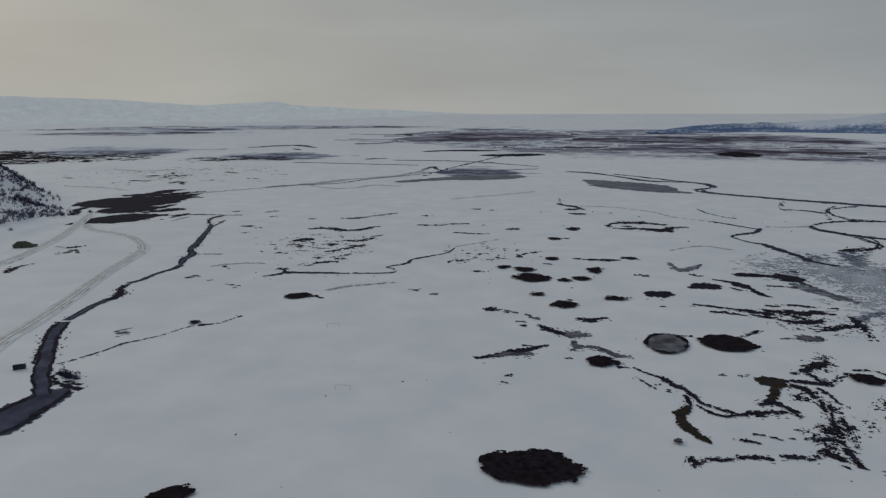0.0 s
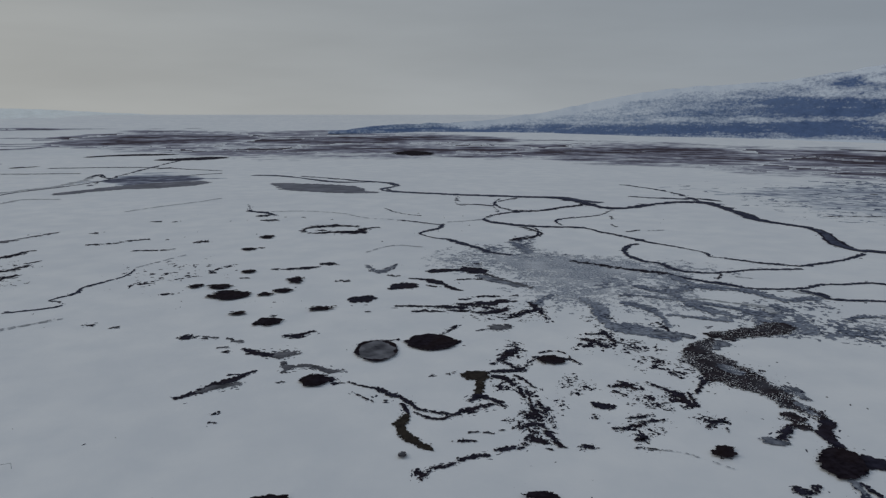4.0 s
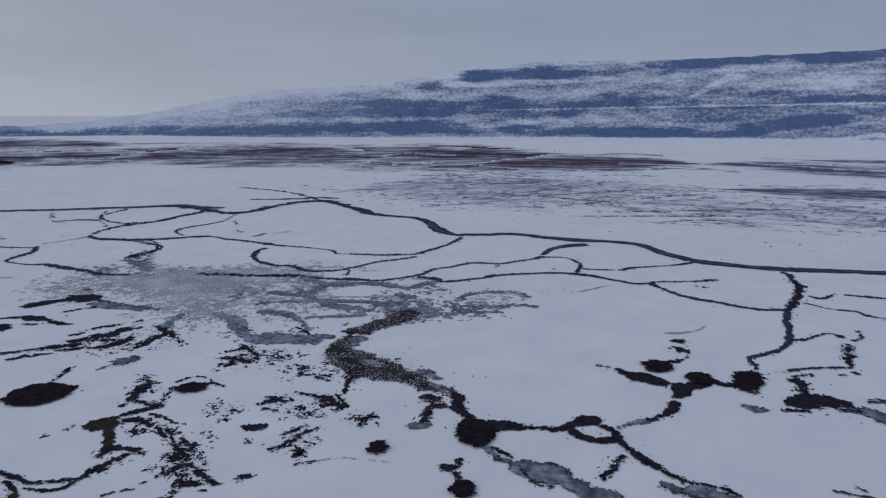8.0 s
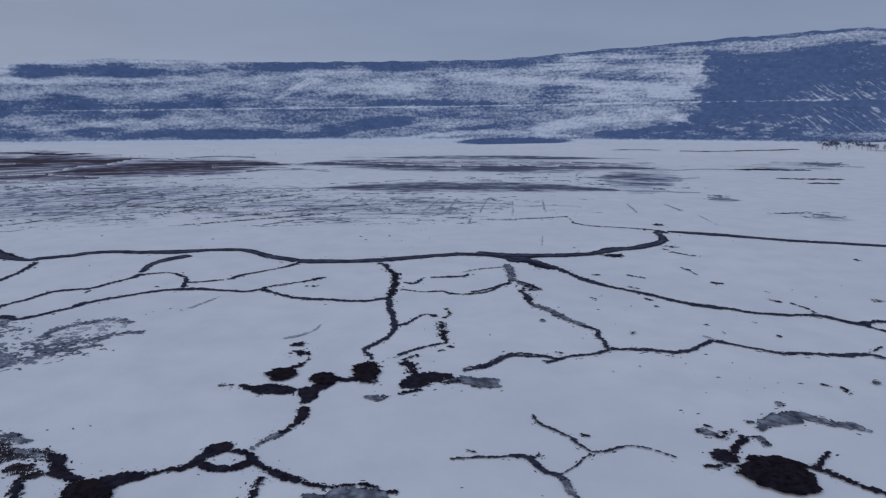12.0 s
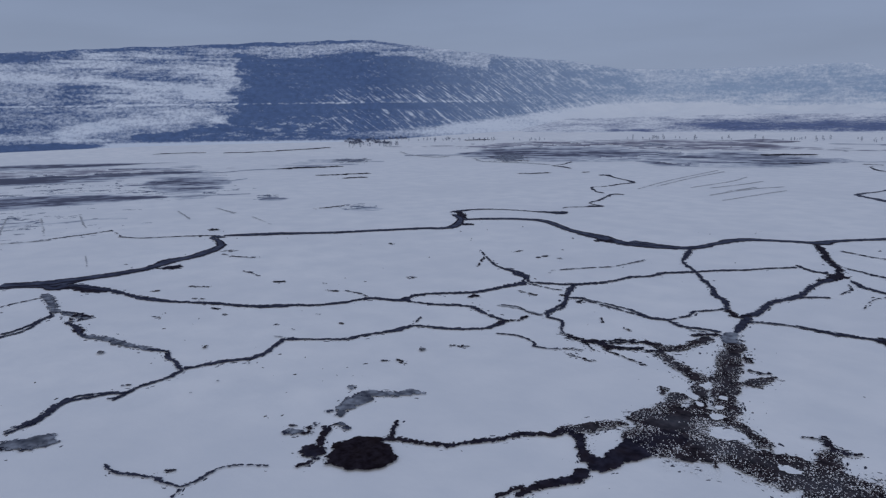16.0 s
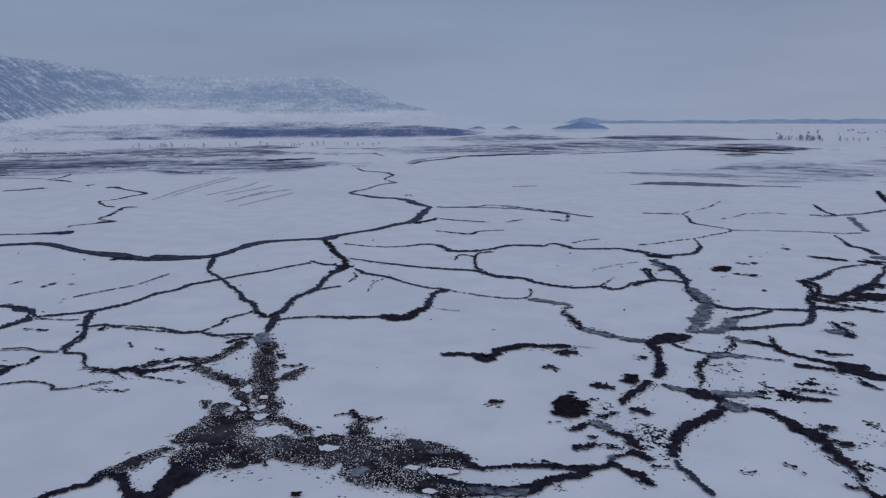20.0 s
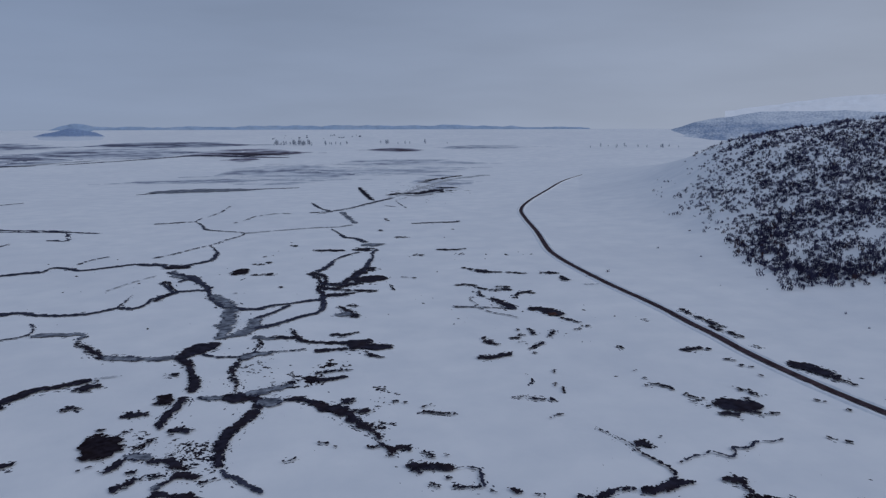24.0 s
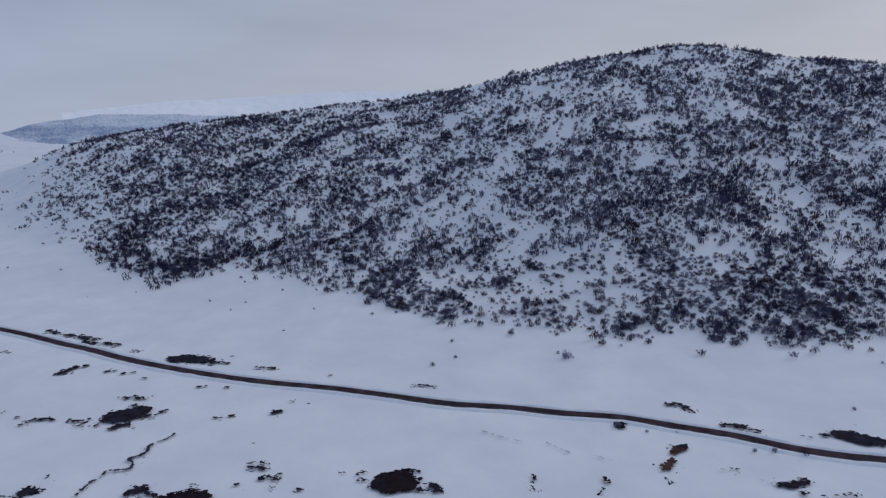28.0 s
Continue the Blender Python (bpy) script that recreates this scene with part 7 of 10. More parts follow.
run("ragged", [(-77, -296, 2.8), (-78, -291, 2.3), (-77, -283, 2.0), (-78, -276, 2.7), (-78, -268, 2.2)])
run("ragged", [(-70, -282, 1.9), (-74, -280, 2.5)])
run("ragged", [(-79, -273, 3.8), (-83, -275, 3.6), (-86, -275, 4.7), (-86, -270, 1.1)])
patch("fleck", 0.42, -83, -304, 9.0, 8.2, -107)
run("dark", [(-81, -257, 4.1), (-85, -256, 6.0), (-90, -253, 6.7), (-95, -250, 5.3), (-97, -246, 6.6)])
run("dark", [(-82, -254, 3.2), (-84, -249, 3.2)])
run("dark", [(-93, -242, 2.4), (-93, -240, 1.1)])
run("ragged", [(-84, -259, 1.3), (-89, -259, 1.3)])
run("ragged", [(-92, -268, 1.3), (-94, -263, 2.9), (-94, -260, 0.8)])
run("ragged", [(-99, -260, 0.8), (-101, -260, 0.8)])
run("stream", [(-98, -247, 0.6), (-103, -247, 0.6), (-106, -245, 1.3), (-108, -243, 1.1), (-107, -238, 1.6), (-105, -233, 1.5), (-104, -228, 1.2)])
run("ragged", [(-85, -240, 2.2), (-87, -236, 2.8)])
run("ragged", [(-92, -234, 2.0), (-97, -231, 1.1), (-103, -229, 1.6)])
run("ragged", [(-113, -223, 2.2), (-115, -219, 4.2)])
run("ragged", [(-105, -226, 0.6), (-107, -222, 0.6)])
run("ragged", [(-120, -216, 0.7), (-124, -214, 0.7)])
run("ragged", [(-135, -208, 2.4), (-138, -205, 3.1), (-140, -203, 1.8)])
run("ragged", [(-141, -204, 1.7), (-145, -204, 3.5), (-150, -206, 2.5), (-155, -206, 2.0), (-160, -203, 1.7)])
run("dark", [(-161, -202, 4.7), (-165, -200, 5.5), (-171, -200, 4.1), (-176, -202, 3.2), (-182, -206, 2.0), (-184, -211, 1.9), (-184, -217, 1.6), (-183, -223, 1.2), (-182, -231, 1.1), (-183, -238, 0.7), (-182, -246, 0.4), (-180, -254, 0.4), (-179, -260, 0.4)])
run("ragged", [(-168, -198, 3.9), (-176, -200, 4.9), (-181, -200, 5.1), (-185, -199, 2.1)])
run("ragged", [(-183, -234, 1.5), (-189, -237, 4.2), (-189, -232, 1.8)])
run("ragged", [(-237, -296, 1.4), (-244, -295, 1.5), (-247, -288, 2.0), (-247, -283, 1.0)])
run("ragged", [(-267, -361, 2.2), (-267, -354, 1.4)])
run("ragged", [(-307, -244, 1.5), (-310, -239, 1.0)])
run("ragged", [(-310, -229, 1.5), (-312, -226, 1.5)])
run("ragged", [(-356, -373, 5.6), (-357, -363, 6.7)])
run("ragged", [(-344, -293, 4.3), (-348, -285, 8.3), (-350, -273, 7.7), (-347, -255, 3.6)])
run("ragged", [(-347, -253, 1.7), (-347, -250, 1.7)])
run("ragged", [(-346, -180, 1.4), (-348, -178, 1.4)])
run("dark", [(-198, -196, 2.8), (-203, -192, 3.7), (-202, -188, 3.1), (-201, -182, 3.9)])
pool("blackpond", -201, -171, 8.5, 10.6, -140)
run("ragged", [(-191, -174, 1.6), (-193, -169, 2.0)])
run("ragged", [(18.4, -374, 11.7), (16.0, -375, 18.0), (13.6, -377, 12.1)])
run("dark", [(5.1, -378, 5.4), (9.2, -365, 4.9), (13.0, -356, 5.2), (16.6, -348, 4.2), (18.6, -338, 3.5)])
run("ragged", [(12.6, -334, 4.8), (8.3, -333, 7.2), (5.1, -332, 3.9)])
patch("fleck", 0.5, 9.4, -309, 12.4, 16.5, -90)
run("dark", [(-15.0, -328, 6.0), (-11.9, -320, 5.7), (-8.2, -310, 4.9), (-6.2, -300, 3.9), (-4.4, -288, 3.3)])
run("ragged", [(14.6, -417, 2.4), (9.8, -417, 4.2), (7.2, -418, 1.5)])
run("ragged", [(-31, -282, 0.8), (-36, -282, 0.8), (-38, -284, 0.7)])
run("ragged", [(-50, -295, 0.9), (-54, -292, 0.9)])
run("ragged", [(-56, -288, 0.6), (-57, -287, 0.6)])
# along the road
run("ragged", [(-301, -337, 3.1), (-307, -337, 5.0), (-315, -336, 4.9), (-319, -332, 1.9)])
run("ragged", [(-312, -314, 2.8), (-316, -308, 1.8)])
run("ragged", [(-313, -301, 2.7), (-317, -295, 1.7)])
run("ragged", [(-310, -284, 1.4), (-311, -279, 1.4)])
run("dark", [(-253, -257, 4.7), (-260, -257, 13.1), (-263, -252, 16.6), (-269, -251, 12.7), (-273, -249, 6.3)])
run("ragged", [(-282, -272, 2.8), (-284, -264, 3.8), (-283, -257, 1.4)])
run("ragged", [(-274, -260, 2.2), (-274, -250, 2.2)])
run("ragged", [(-247, -250, 2.6), (-251, -246, 4.6), (-255, -244, 3.1)])
run("ragged", [(-263, -244, 2.7), (-268, -239, 2.7)])
run("ragged", [(-271, -239, 1.8), (-275, -238, 1.8)])
run("ragged", [(-247, -259, 1.1), (-251, -258, 1.1)])
run("ragged", [(-249, -278, 1.0), (-250, -271, 1.9), (-255, -267, 2.0)])
run("ragged", [(-245, -267, 1.7), (-249, -266, 1.7)])
run("ragged", [(-236, -295, 1.1), (-244, -294, 0.8)])
run("ragged", [(-243, -292, 1.3), (-245, -291, 1.3)])
run("ragged", [(-247, -289, 1.0), (-247, -284, 1.0)])
run("ragged", [(-243, -306, 1.3), (-245, -305, 1.3)])
run("ragged", [(-246, -318, 1.4), (-248, -317, 1.4)])
run("stream", [(-195, -215, 1.1), (-202, -217, 1.0), (-207, -216, 0.7), (-212, -218, 1.4), (-214, -214, 0.9), (-217, -210, 2.3), (-221, -212, 0.8), (-224, -217, 1.4), (-227, -215, 1.5), (-232, -214, 1.0), (-237, -217, 1.7), (-242, -216, 0.9), (-248, -214, 0.9), (-253, -215, 1.2)])
run("ragged", [(-192, -215, 1.3), (-193, -214, 1.3)])
run("ragged", [(-187, -236, 4.0), (-190, -237, 4.1)])
patch("fleck", 0.45, -189, -235, 5.2, 4.7, -130)
run("ragged", [(-200, -196, 1.7), (-204, -194, 5.0), (-204, -190, 1.8)])
run("ragged", [(-213, -176, 0.8), (-214, -173, 0.8)])
run("ragged", [(-274, -208, 1.8), (-275, -204, 1.8)])
run("ragged", [(-277, -202, 1.2), (-279, -200, 1.2)])
run("ragged", [(-287, -183, 2.6), (-289, -181, 4.0), (-290, -178, 1.9)])
run("ragged", [(-304, -181, 1.1), (-304, -179, 1.1)])
run("ragged", [(-232, -162, 1.4), (-234, -158, 1.8), (-234, -152, 1.9)])
run("ragged", [(-236, -163, 1.9), (-238, -161, 1.9)])
run("ragged", [(-239, -159, 1.7), (-238, -154, 1.7)])
run("ragged", [(-225, -151, 2.6), (-228, -148, 3.4), (-227, -142, 2.0)])
run("ragged", [(-231, -146, 0.8), (-232, -144, 0.8)])
run("ragged", [(-221, -144, 1.0), (-221, -141, 1.0)])
run("ragged", [(-223, -132, 1.0), (-223, -129, 1.0)])
run("ragged", [(-218, -158, 0.8), (-219, -157, 0.8)])
run("ragged", [(-199, -238, 0.5), (-202, -239, 0.5)])
pool("blackpond", -240, -95, 10.2, 8.9, -158)
run("ragged", [(-243, -113, 1.7), (-244, -111, 2.7)])
run("ragged", [(-241, -114, 1.6), (-241, -112, 1.6)])
run("ragged", [(-237, -111, 2.0), (-238, -108, 2.5)])
run("ragged", [(-240, -121, 1.3), (-241, -119, 1.3)])
run("ragged", [(-249, -92, 1.7), (-251, -89, 1.7)])
run("ragged", [(-244, -88, 1.6), (-246, -84, 1.6)])
run("ragged", [(-241, -82, 2.7), (-241, -78, 4.6), (-237, -76, 2.8)])
run("ragged", [(-237, -87, 1.9), (-237, -80, 2.3)])
run("ragged", [(-233, -105, 1.0), (-232, -101, 1.0)])
run("ragged", [(-222, -132, 0.6), (-222, -129, 0.6)])
run("ragged", [(-263, -42, 0.9), (-257, -40, 0.6)])
run("ragged", [(-254, -41, 0.7), (-250, -39, 0.7)])
run("faint", [(-298, -73, 0.4), (-294, -62, 0.4), (-292, -51, 0.4)])
run("faint", [(-295, -42, 0.4), (-291, -36, 0.4), (-287, -29, 0.4)])
run("faint", [(-288, -20, 0.4), (-285, -10.2, 0.4)])
run("ragged", [(-269, -12.1, 0.8), (-266, -11.6, 1.6), (-264, -10.5, 1.0)])
run("ragged", [(-255, -13.5, 0.6), (-260, -11.8, 0.7)])
run("ragged", [(-358, 11.6, 4.1), (-359, 14.4, 4.6), (-360, 17.3, 2.7), (-357, 21, 2.5), (-351, 25, 1.4)])
run("ragged", [(-339, 36, 2.5), (-340, 41, 3.1), (-339, 46, 4.4), (-337, 51, 2.4), (-337, 58, 1.1)])
run("dark", [(-343, 88, 7.1), (-342, 94, 11.1), (-341, 100, 12.1), (-341, 109, 9.2)])
run("ragged", [(-341, 82, 1.8), (-341, 86, 2.4)])
run("ragged", [(-337, 72, 1.1), (-336, 77, 1.1)])
run("bare", [(-308, 19.7, 5.6), (-306, 17.2, 5.0), (-299, 15.2, 3.6)])
run("bare", [(-295, 14.7, 2.6), (-288, 12.8, 4.3), (-283, 11.8, 4.1)])
run("ragged", [(-309, 18.5, 4.8), (-308, 21, 4.7)])
run("ragged", [(-278, 13.4, 0.3), (-272, 14.1, 0.3)])
run("dark", [(-284, 55, 2.2), (-284, 60, 4.6), (-287, 64, 4.0), (-290, 69, 2.6)])
run("ragged", [(-291, 64, 0.8), (-292, 68, 1.3)])
run("ragged", [(-280, 62, 1.8), (-279, 66, 2.2)])
run("ragged", [(-280, 72, 0.7), (-283, 81, 0.7), (-284, 87, 1.2)])
run("faint", [(-292, 29, 0.4), (-290, 38, 0.4), (-289, 42, 0.4)])
run("ragged", [(-293, 39, 0.8), (-293, 42, 0.8)])
run("faint", [(-286, 48, 0.4), (-283, 56, 0.4)])
run("ragged", [(-370, -422, 3.5), (-368, -404, 2.5)])
run("ragged", [(-366, -401, 4.7), (-366, -389, 5.1), (-362, -369, 3.9)])
run("ragged", [(-359, -359, 3.9), (-357, -343, 4.7)])
run("ragged", [(-352, -329, 1.5), (-351, -322, 1.5)])
run("ragged", [(-343, -289, 4.5), (-345, -276, 7.1), (-346, -263, 5.7), (-345, -254, 3.0)])
run("ragged", [(-346, -230, 1.6), (-347, -222, 2.4), (-347, -215, 2.2)])
run("ragged", [(-346, -127, 1.0), (-347, -122, 1.4), (-347, -112, 1.3)])
pool("pond", -323, -9.7, 4.0, 2.8, -177)
run("ragged", [(-366, -377, 2.1), (-363, -369, 2.0)])


# ---- building the water ----
def spline(line, step):
    """A smooth line through its points, at even steps: x, y, width and the unit normal."""
    P = np.array(line, dtype=float)
    Q = np.concatenate([[2 * P[0] - P[1]], P, [2 * P[-1] - P[-2]]])
    got = []
    for k in range(1, len(Q) - 2):
        a, b, c, d = Q[k - 1:k + 3]
        n = max(2, int(np.hypot(*(c - b)[:2]) / step) + 1)
        u = np.linspace(0, 1, n, endpoint=False)[:, None]
        got.append(0.5 * (2 * b + (c - a) * u + (2 * a - 5 * b + 4 * c - d) * u ** 2 + (3 * b - a - 3 * c + d) * u ** 3))
    S = np.concatenate(got + [P[-1:]])
    S[:, 2] = np.maximum(S[:, 2], 0.4)
    T = np.gradient(S[:, :2], axis=0)
    T /= np.maximum(np.hypot(T[:, 0], T[:, 1]), 1e-6)[:, None]
    return S, np.stack([-T[:, 1], T[:, 0]], 1)


level = [0.03]


def pieces(T, n):
    """Which connected piece each triangle belongs to."""
    lab = np.arange(n)
    while True:
        m = lab[T].min(1)
        new_lab = lab.copy()
        np.minimum.at(new_lab, T.ravel(), np.repeat(m, 3))
        new_lab = new_lab[new_lab]
        if (new_lab == lab).all():
            return lab[T[:, 0]]
        lab = new_lab


def weld(V2, T):
    """Joins points that lie on one another."""
    _, first, same = np.unique(np.round(V2 * 500).astype(np.int64), axis=0, return_index=True, return_inverse=True)
    T = same.reshape(-1)[T]
    T = T[(T[:, 0] != T[:, 1]) & (T[:, 1] != T[:, 2]) & (T[:, 0] != T[:, 2])]
    return V2[first], T


def tight(V, T):
    used, inv = np.unique(T, return_inverse=True)
    return V[used], inv.reshape(-1, 3)


def lay(kind_name, label, category, mt, X, Y, F, split=True):
    V2, T, edge = cut(X, Y, F)
    if len(T) < 1:
        return None
    V2, T = weld(V2, T)
    z = level[0]
    level[0] += 0.0008
    x, y, zz = lie(V2[:, 0], V2[:, 1], z)
    zz = zz + np.clip((np.hypot(x, y) - 1500) / 1000, 0, 1) * 0.4
    V3 = np.stack([x, y, zz], 1)
    if not split:
        ob = sheet(kind_name, V3, T, mt)
        tagged(ob, label, category)
        return ob
    lab = pieces(T, len(V2))
    names, count = np.unique(lab, return_counts=True)
    main = names[np.argmax(count)]
    ob = sheet(kind_name, *tight(V3, T[lab == main]), mt)
    tagged(ob, label, category)
    small = np.zeros(len(T), dtype=bool)
    for nm, c in zip(names, count):
        if nm == main:
            continue
        if c >= 24:
            sheet("side_pool", *tight(V3, T[lab == nm]), mt, ob)
        else:
            small |= lab == nm
    if small.any():
        tagged(sheet("fleck_scatter", *tight(V3, T[small]), mt, ob), kind="stuff")
    return ob


def water_runs():
    for owner, (kind, line, true_width) in enumerate(RUNS):
        mt, rag, name, label = KINDS[kind]
        P = np.array(line)
        thin = {"stream": 0.58, "ragged": 0.74, "dark": 0.78, "sedge": 1.0, "river": 0.85, "furrow": 0.55, "faint": 0.65}.get(kind, 1.0)
        if true_width:
            thin = {"ice": 0.95, "churn": 1.0, "river": 0.92}.get(kind, 1.0)
        line = [(x, y, w * thin) for x, y, w in line]
        P[:, 2] *= thin
        dist = np.hypot(P[:, 0], P[:, 1]).mean()
        wide = np.median(P[:, 2])
        if true_width and kind in ("ice", "greyice"):
            rag *= 0.65
        step = np.clip(min(dist * 0.0027, wide * 0.4), 0.4, 5.0)
        if true_width:
            step = np.clip(min(dist * 0.0015, wide * 0.3), 0.28, 4.0)
        S, N = spline(line, step)
        n = len(S)
        sway = (cloudy(S[:, 0] / (wide * 2.5 + 3), S[:, 1] / (wide * 2.5 + 3), 50 + owner) - 0.5) * (0.9 * wide + 0.6)
        run = np.concatenate([[0], np.cumsum(np.hypot(*np.diff(S[:, :2], axis=0).T))])
        sway += (cloudy(run / (wide * 0.7 + 1.0), run * 0, 150 + owner, 3) - 0.5) * (0.3 * wide + 0.4)
        sway += (cloudy(run / (wide * 0.4 + 0.5 + dist * 0.003), run * 0, 350 + owner, 2) - 0.5) * (0.35 * wide + 0.3 + dist * 0.0022)
        swell = 0.45 + 1.1 * cloudy(run / (wide * 2.2 + 4), run * 0 + owner, 250, 3)
        if true_width:
            sway, swell = sway * 0.3, 0.65 + 0.35 * swell
        S[:, 2] *= swell if kind != "river" else 0.75 + 0.5 * swell / 2
        sway *= np.minimum(1, np.minimum(np.arange(n), np.arange(n)[::-1]) / 6.0)
        C = S[:, :2] + N * sway[:, None]
        m = int(np.clip((wide * (1 + rag) + dist * 0.003) / step * 1.2, 8, 64))
        t = np.linspace(-1, 1, m)
        half = S[:, 2] / 2 * (1 + 1.2 * rag) + 0.15 + dist * 0.0016 * (1 + rag)
        d = half[:, None] * t[None, :]
        X, Y = C[:, 0:1] + N[:, 0:1] * d, C[:, 1:2] + N[:, 1:2] * d
        g1 = cloudy(X / (wide * 0.9 + 1), Y / (wide * 0.9 + 1), 7) - 0.5
        g2 = cloudy(X / (wide * 0.3 + 0.7), Y / (wide * 0.3 + 0.7), 11) - 0.5
        fine = dist * (0.0042 if true_width else 0.0065)
        g3 = cloudy(X / fine, Y / fine, 13, 3) - 0.5
        reach = S[:, 2:3] / 2 * (1 + rag * (1.7 * g1 + 1.3 * g2)) + g3 * fine * (0.6 + 1.3 * rag)
        if true_width and kind not in ("faint", "furrow"):
            # frayed edges: spikes of water between small tongues of snow
            fray = cloudy(X / (0.85 * fine) + 2 * g2, Y / (0.85 * fine), 17, 2) - 0.5
            reach = reach + fray * np.minimum(fine, 0.45 * S[:, 2:3] + 0.25) * (1.5 if kind in ("stream", "river") else 2.2 + 1.2 * rag)
        tip = np.clip(np.minimum(run, run[-1] - run) / ((0.2 if true_width else 0.55) * wide + 0.3), 0, 1)
        end = np.sqrt(1 - (1 - tip) ** 2)[:, None]
        F = np.abs(d) - reach * end
        F[0], F[-1] = 0.3, 0.3
        F[:, 0], F[:, -1] = np.maximum(F[:, 0], 0.01), np.maximum(F[:, -1], 0.01)
        if true_width and (kind in ("churn", "ice", "greyice", "slush", "olive", "bare") or run[-1] < 7 * wide):
            X, Y, F, W = open_grid(C, S[:, 2], rag, dist)
            g1 = cloudy(X / (wide * 0.9 + 1), Y / (wide * 0.9 + 1), 7) - 0.5
            g2 = cloudy(X / (wide * 0.3 + 0.7), Y / (wide * 0.3 + 0.7), 11) - 0.5
            fray = cloudy(X / (0.85 * fine) + 2 * g2, Y / (0.85 * fine), 17, 2) - 0.5
            g3 = cloudy(X / (2.2 * fine), Y / (2.2 * fine), 13, 3) - 0.5
            F = fence_off(F - W / 2 * rag * (1.3 * g1 + 1.0 * g2) - np.minimum(fine, 0.45 * W + 0.25) * ((2.2 + 1.2 * rag) * fray + (1.0 + rag) * g3))
        category = {"river": "river", "pond": "pond"}.get(name, "stream")
        if kind == "ragged" and run[-1] < 30:
            name, label, category = "thawed_patch", "small ragged black thawed patch in the snow", "thawed ground"
            if run[-1] > 3.2 * wide:
                name, label = "melt_streak", "thin broken dark melt streak in the snow"
        ob = lay(name, label, category, mt, X, Y, F)
        if kind == "ice" and ob and dist < 900:
            # thawed dark rim of the ice
            F2 = fence_off(np.abs(F + 0.35) - 0.2 - 2.2 * (cloudy(X / 5, Y / 5, 3) - 0.47))
            V2, T, _ = cut(X, Y, F2)
            if len(T):
                z = level[0]
                level[0] += 0.0008
                p = sheet("thawed_rim", np.column_stack([V2, np.full(len(V2), z)]), T, WATER, ob)
                tagged(p, "dark thawed rim of the ice", kind="stuff")
        if dist < 1300:
            fringe(C, N, S, kind, dist, np.random.default_rng(500 + owner))
        if kind == "churn" and ob and dist < 900:
            hummocks(C, N, S, ob, owner)
        if kind == "river" and ob and dist < 900:
            # dark thawed water along the banks
            for side in (-1, 1):
                off = S[:, 2] / 2 * 0.82
                dd = side * off[:, None] + (S[:, 2:3] * 0.14 + 0.3) * t[None, :]
                X2, Y2 = C[:, 0:1] + N[:, 0:1] * dd, C[:, 1:2] + N[:, 1:2] * dd
                F2 = np.abs(t)[None, :] - 0.55 - 0.9 * (cloudy(X2 / 6, Y2 / 6, 3) - 0.5)
                F2[:, 0], F2[:, -1], F2[0], F2[-1] = 0.1, 0.1, 0.1, 0.1
                V2, T, _ = cut(X2, Y2, F2)
                if len(T):
                    z = level[0]
                    level[0] += 0.0008
                    p = sheet("open_water", np.column_stack([V2, np.full(len(V2), z)]), T, INK, ob)
                    p["label"] = "black open water along the bank"


def open_grid(C, W, rag, dist):
    """A level grid round a short or broad water, and how far each of its points lies outside the water's edge."""
    step = np.clip(dist * 0.0015, 0.3, 4.0)
    pad = W.max() * (0.5 + 0.6 * rag) + dist * 0.006
    lo, hi = C.min(0) - pad, C.max(0) + pad
    step = max(step, math.sqrt((hi - lo).prod() / 60000))
    X, Y = np.meshgrid(np.arange(lo[0], hi[0], step), np.arange(lo[1], hi[1], step), indexing="ij")
    pick = np.unique(np.linspace(0, len(C) - 1, 70).astype(int))
    best, width = np.full(X.shape, 1e9), np.zeros(X.shape)
    along = np.concatenate([[0], np.cumsum(np.hypot(*np.diff(C, axis=0).T))])
    W = np.minimum(W, 2 * np.minimum(along, along[-1] - along) + 0.25 * W)
    for k in pick:
        d = np.hypot(X - C[k, 0], Y - C[k, 1]) - W[k] / 2
        nearer = d < best
        best[nearer], width[nearer] = d[nearer], W[k]
    return X, Y, best, width


FRINGE = []


def fringe(C, N, S, kind, dist, rng):
    """Small dark thawed spots along the edges of open water."""
    length = np.hypot(*np.diff(C, axis=0).T).sum()
    much = {"stream": 0.8, "ring": 0.8, "ragged": 3.0, "dark": 1.6, "churn": 5.0, "slush": 1.6, "bare": 1.0, "sedge": 1.2, "ice": 1.0, "river": 0.5}.get(kind, 0.0)
    count = int(min(length * much * np.clip(350 / dist, 0.3, 1.0), 2500))
    if not count:
        return
    k = rng.integers(0, len(C), count)
    out = S[k, 2] * 0.42 + rng.exponential(0.35 * S[k, 2] ** 0.7 + 0.5, count)
    side = np.where(rng.uniform(0, 1, count) < 0.5, -1, 1)
    p = C[k] + N[k] * (side * out)[:, None]
    keep = cloudy(p[:, 0] / 14, p[:, 1] / 14, 44) > 0.47
    grow = (0.09 + 0.50 * rng.uniform(0, 1, count) ** 2.6) * np.clip(dist / 300, 0.7, 2.5)
    T = np.stack([N[k, 1], -N[k, 0]], 1)
    FRINGE.append(np.column_stack([p, grow, T])[keep])


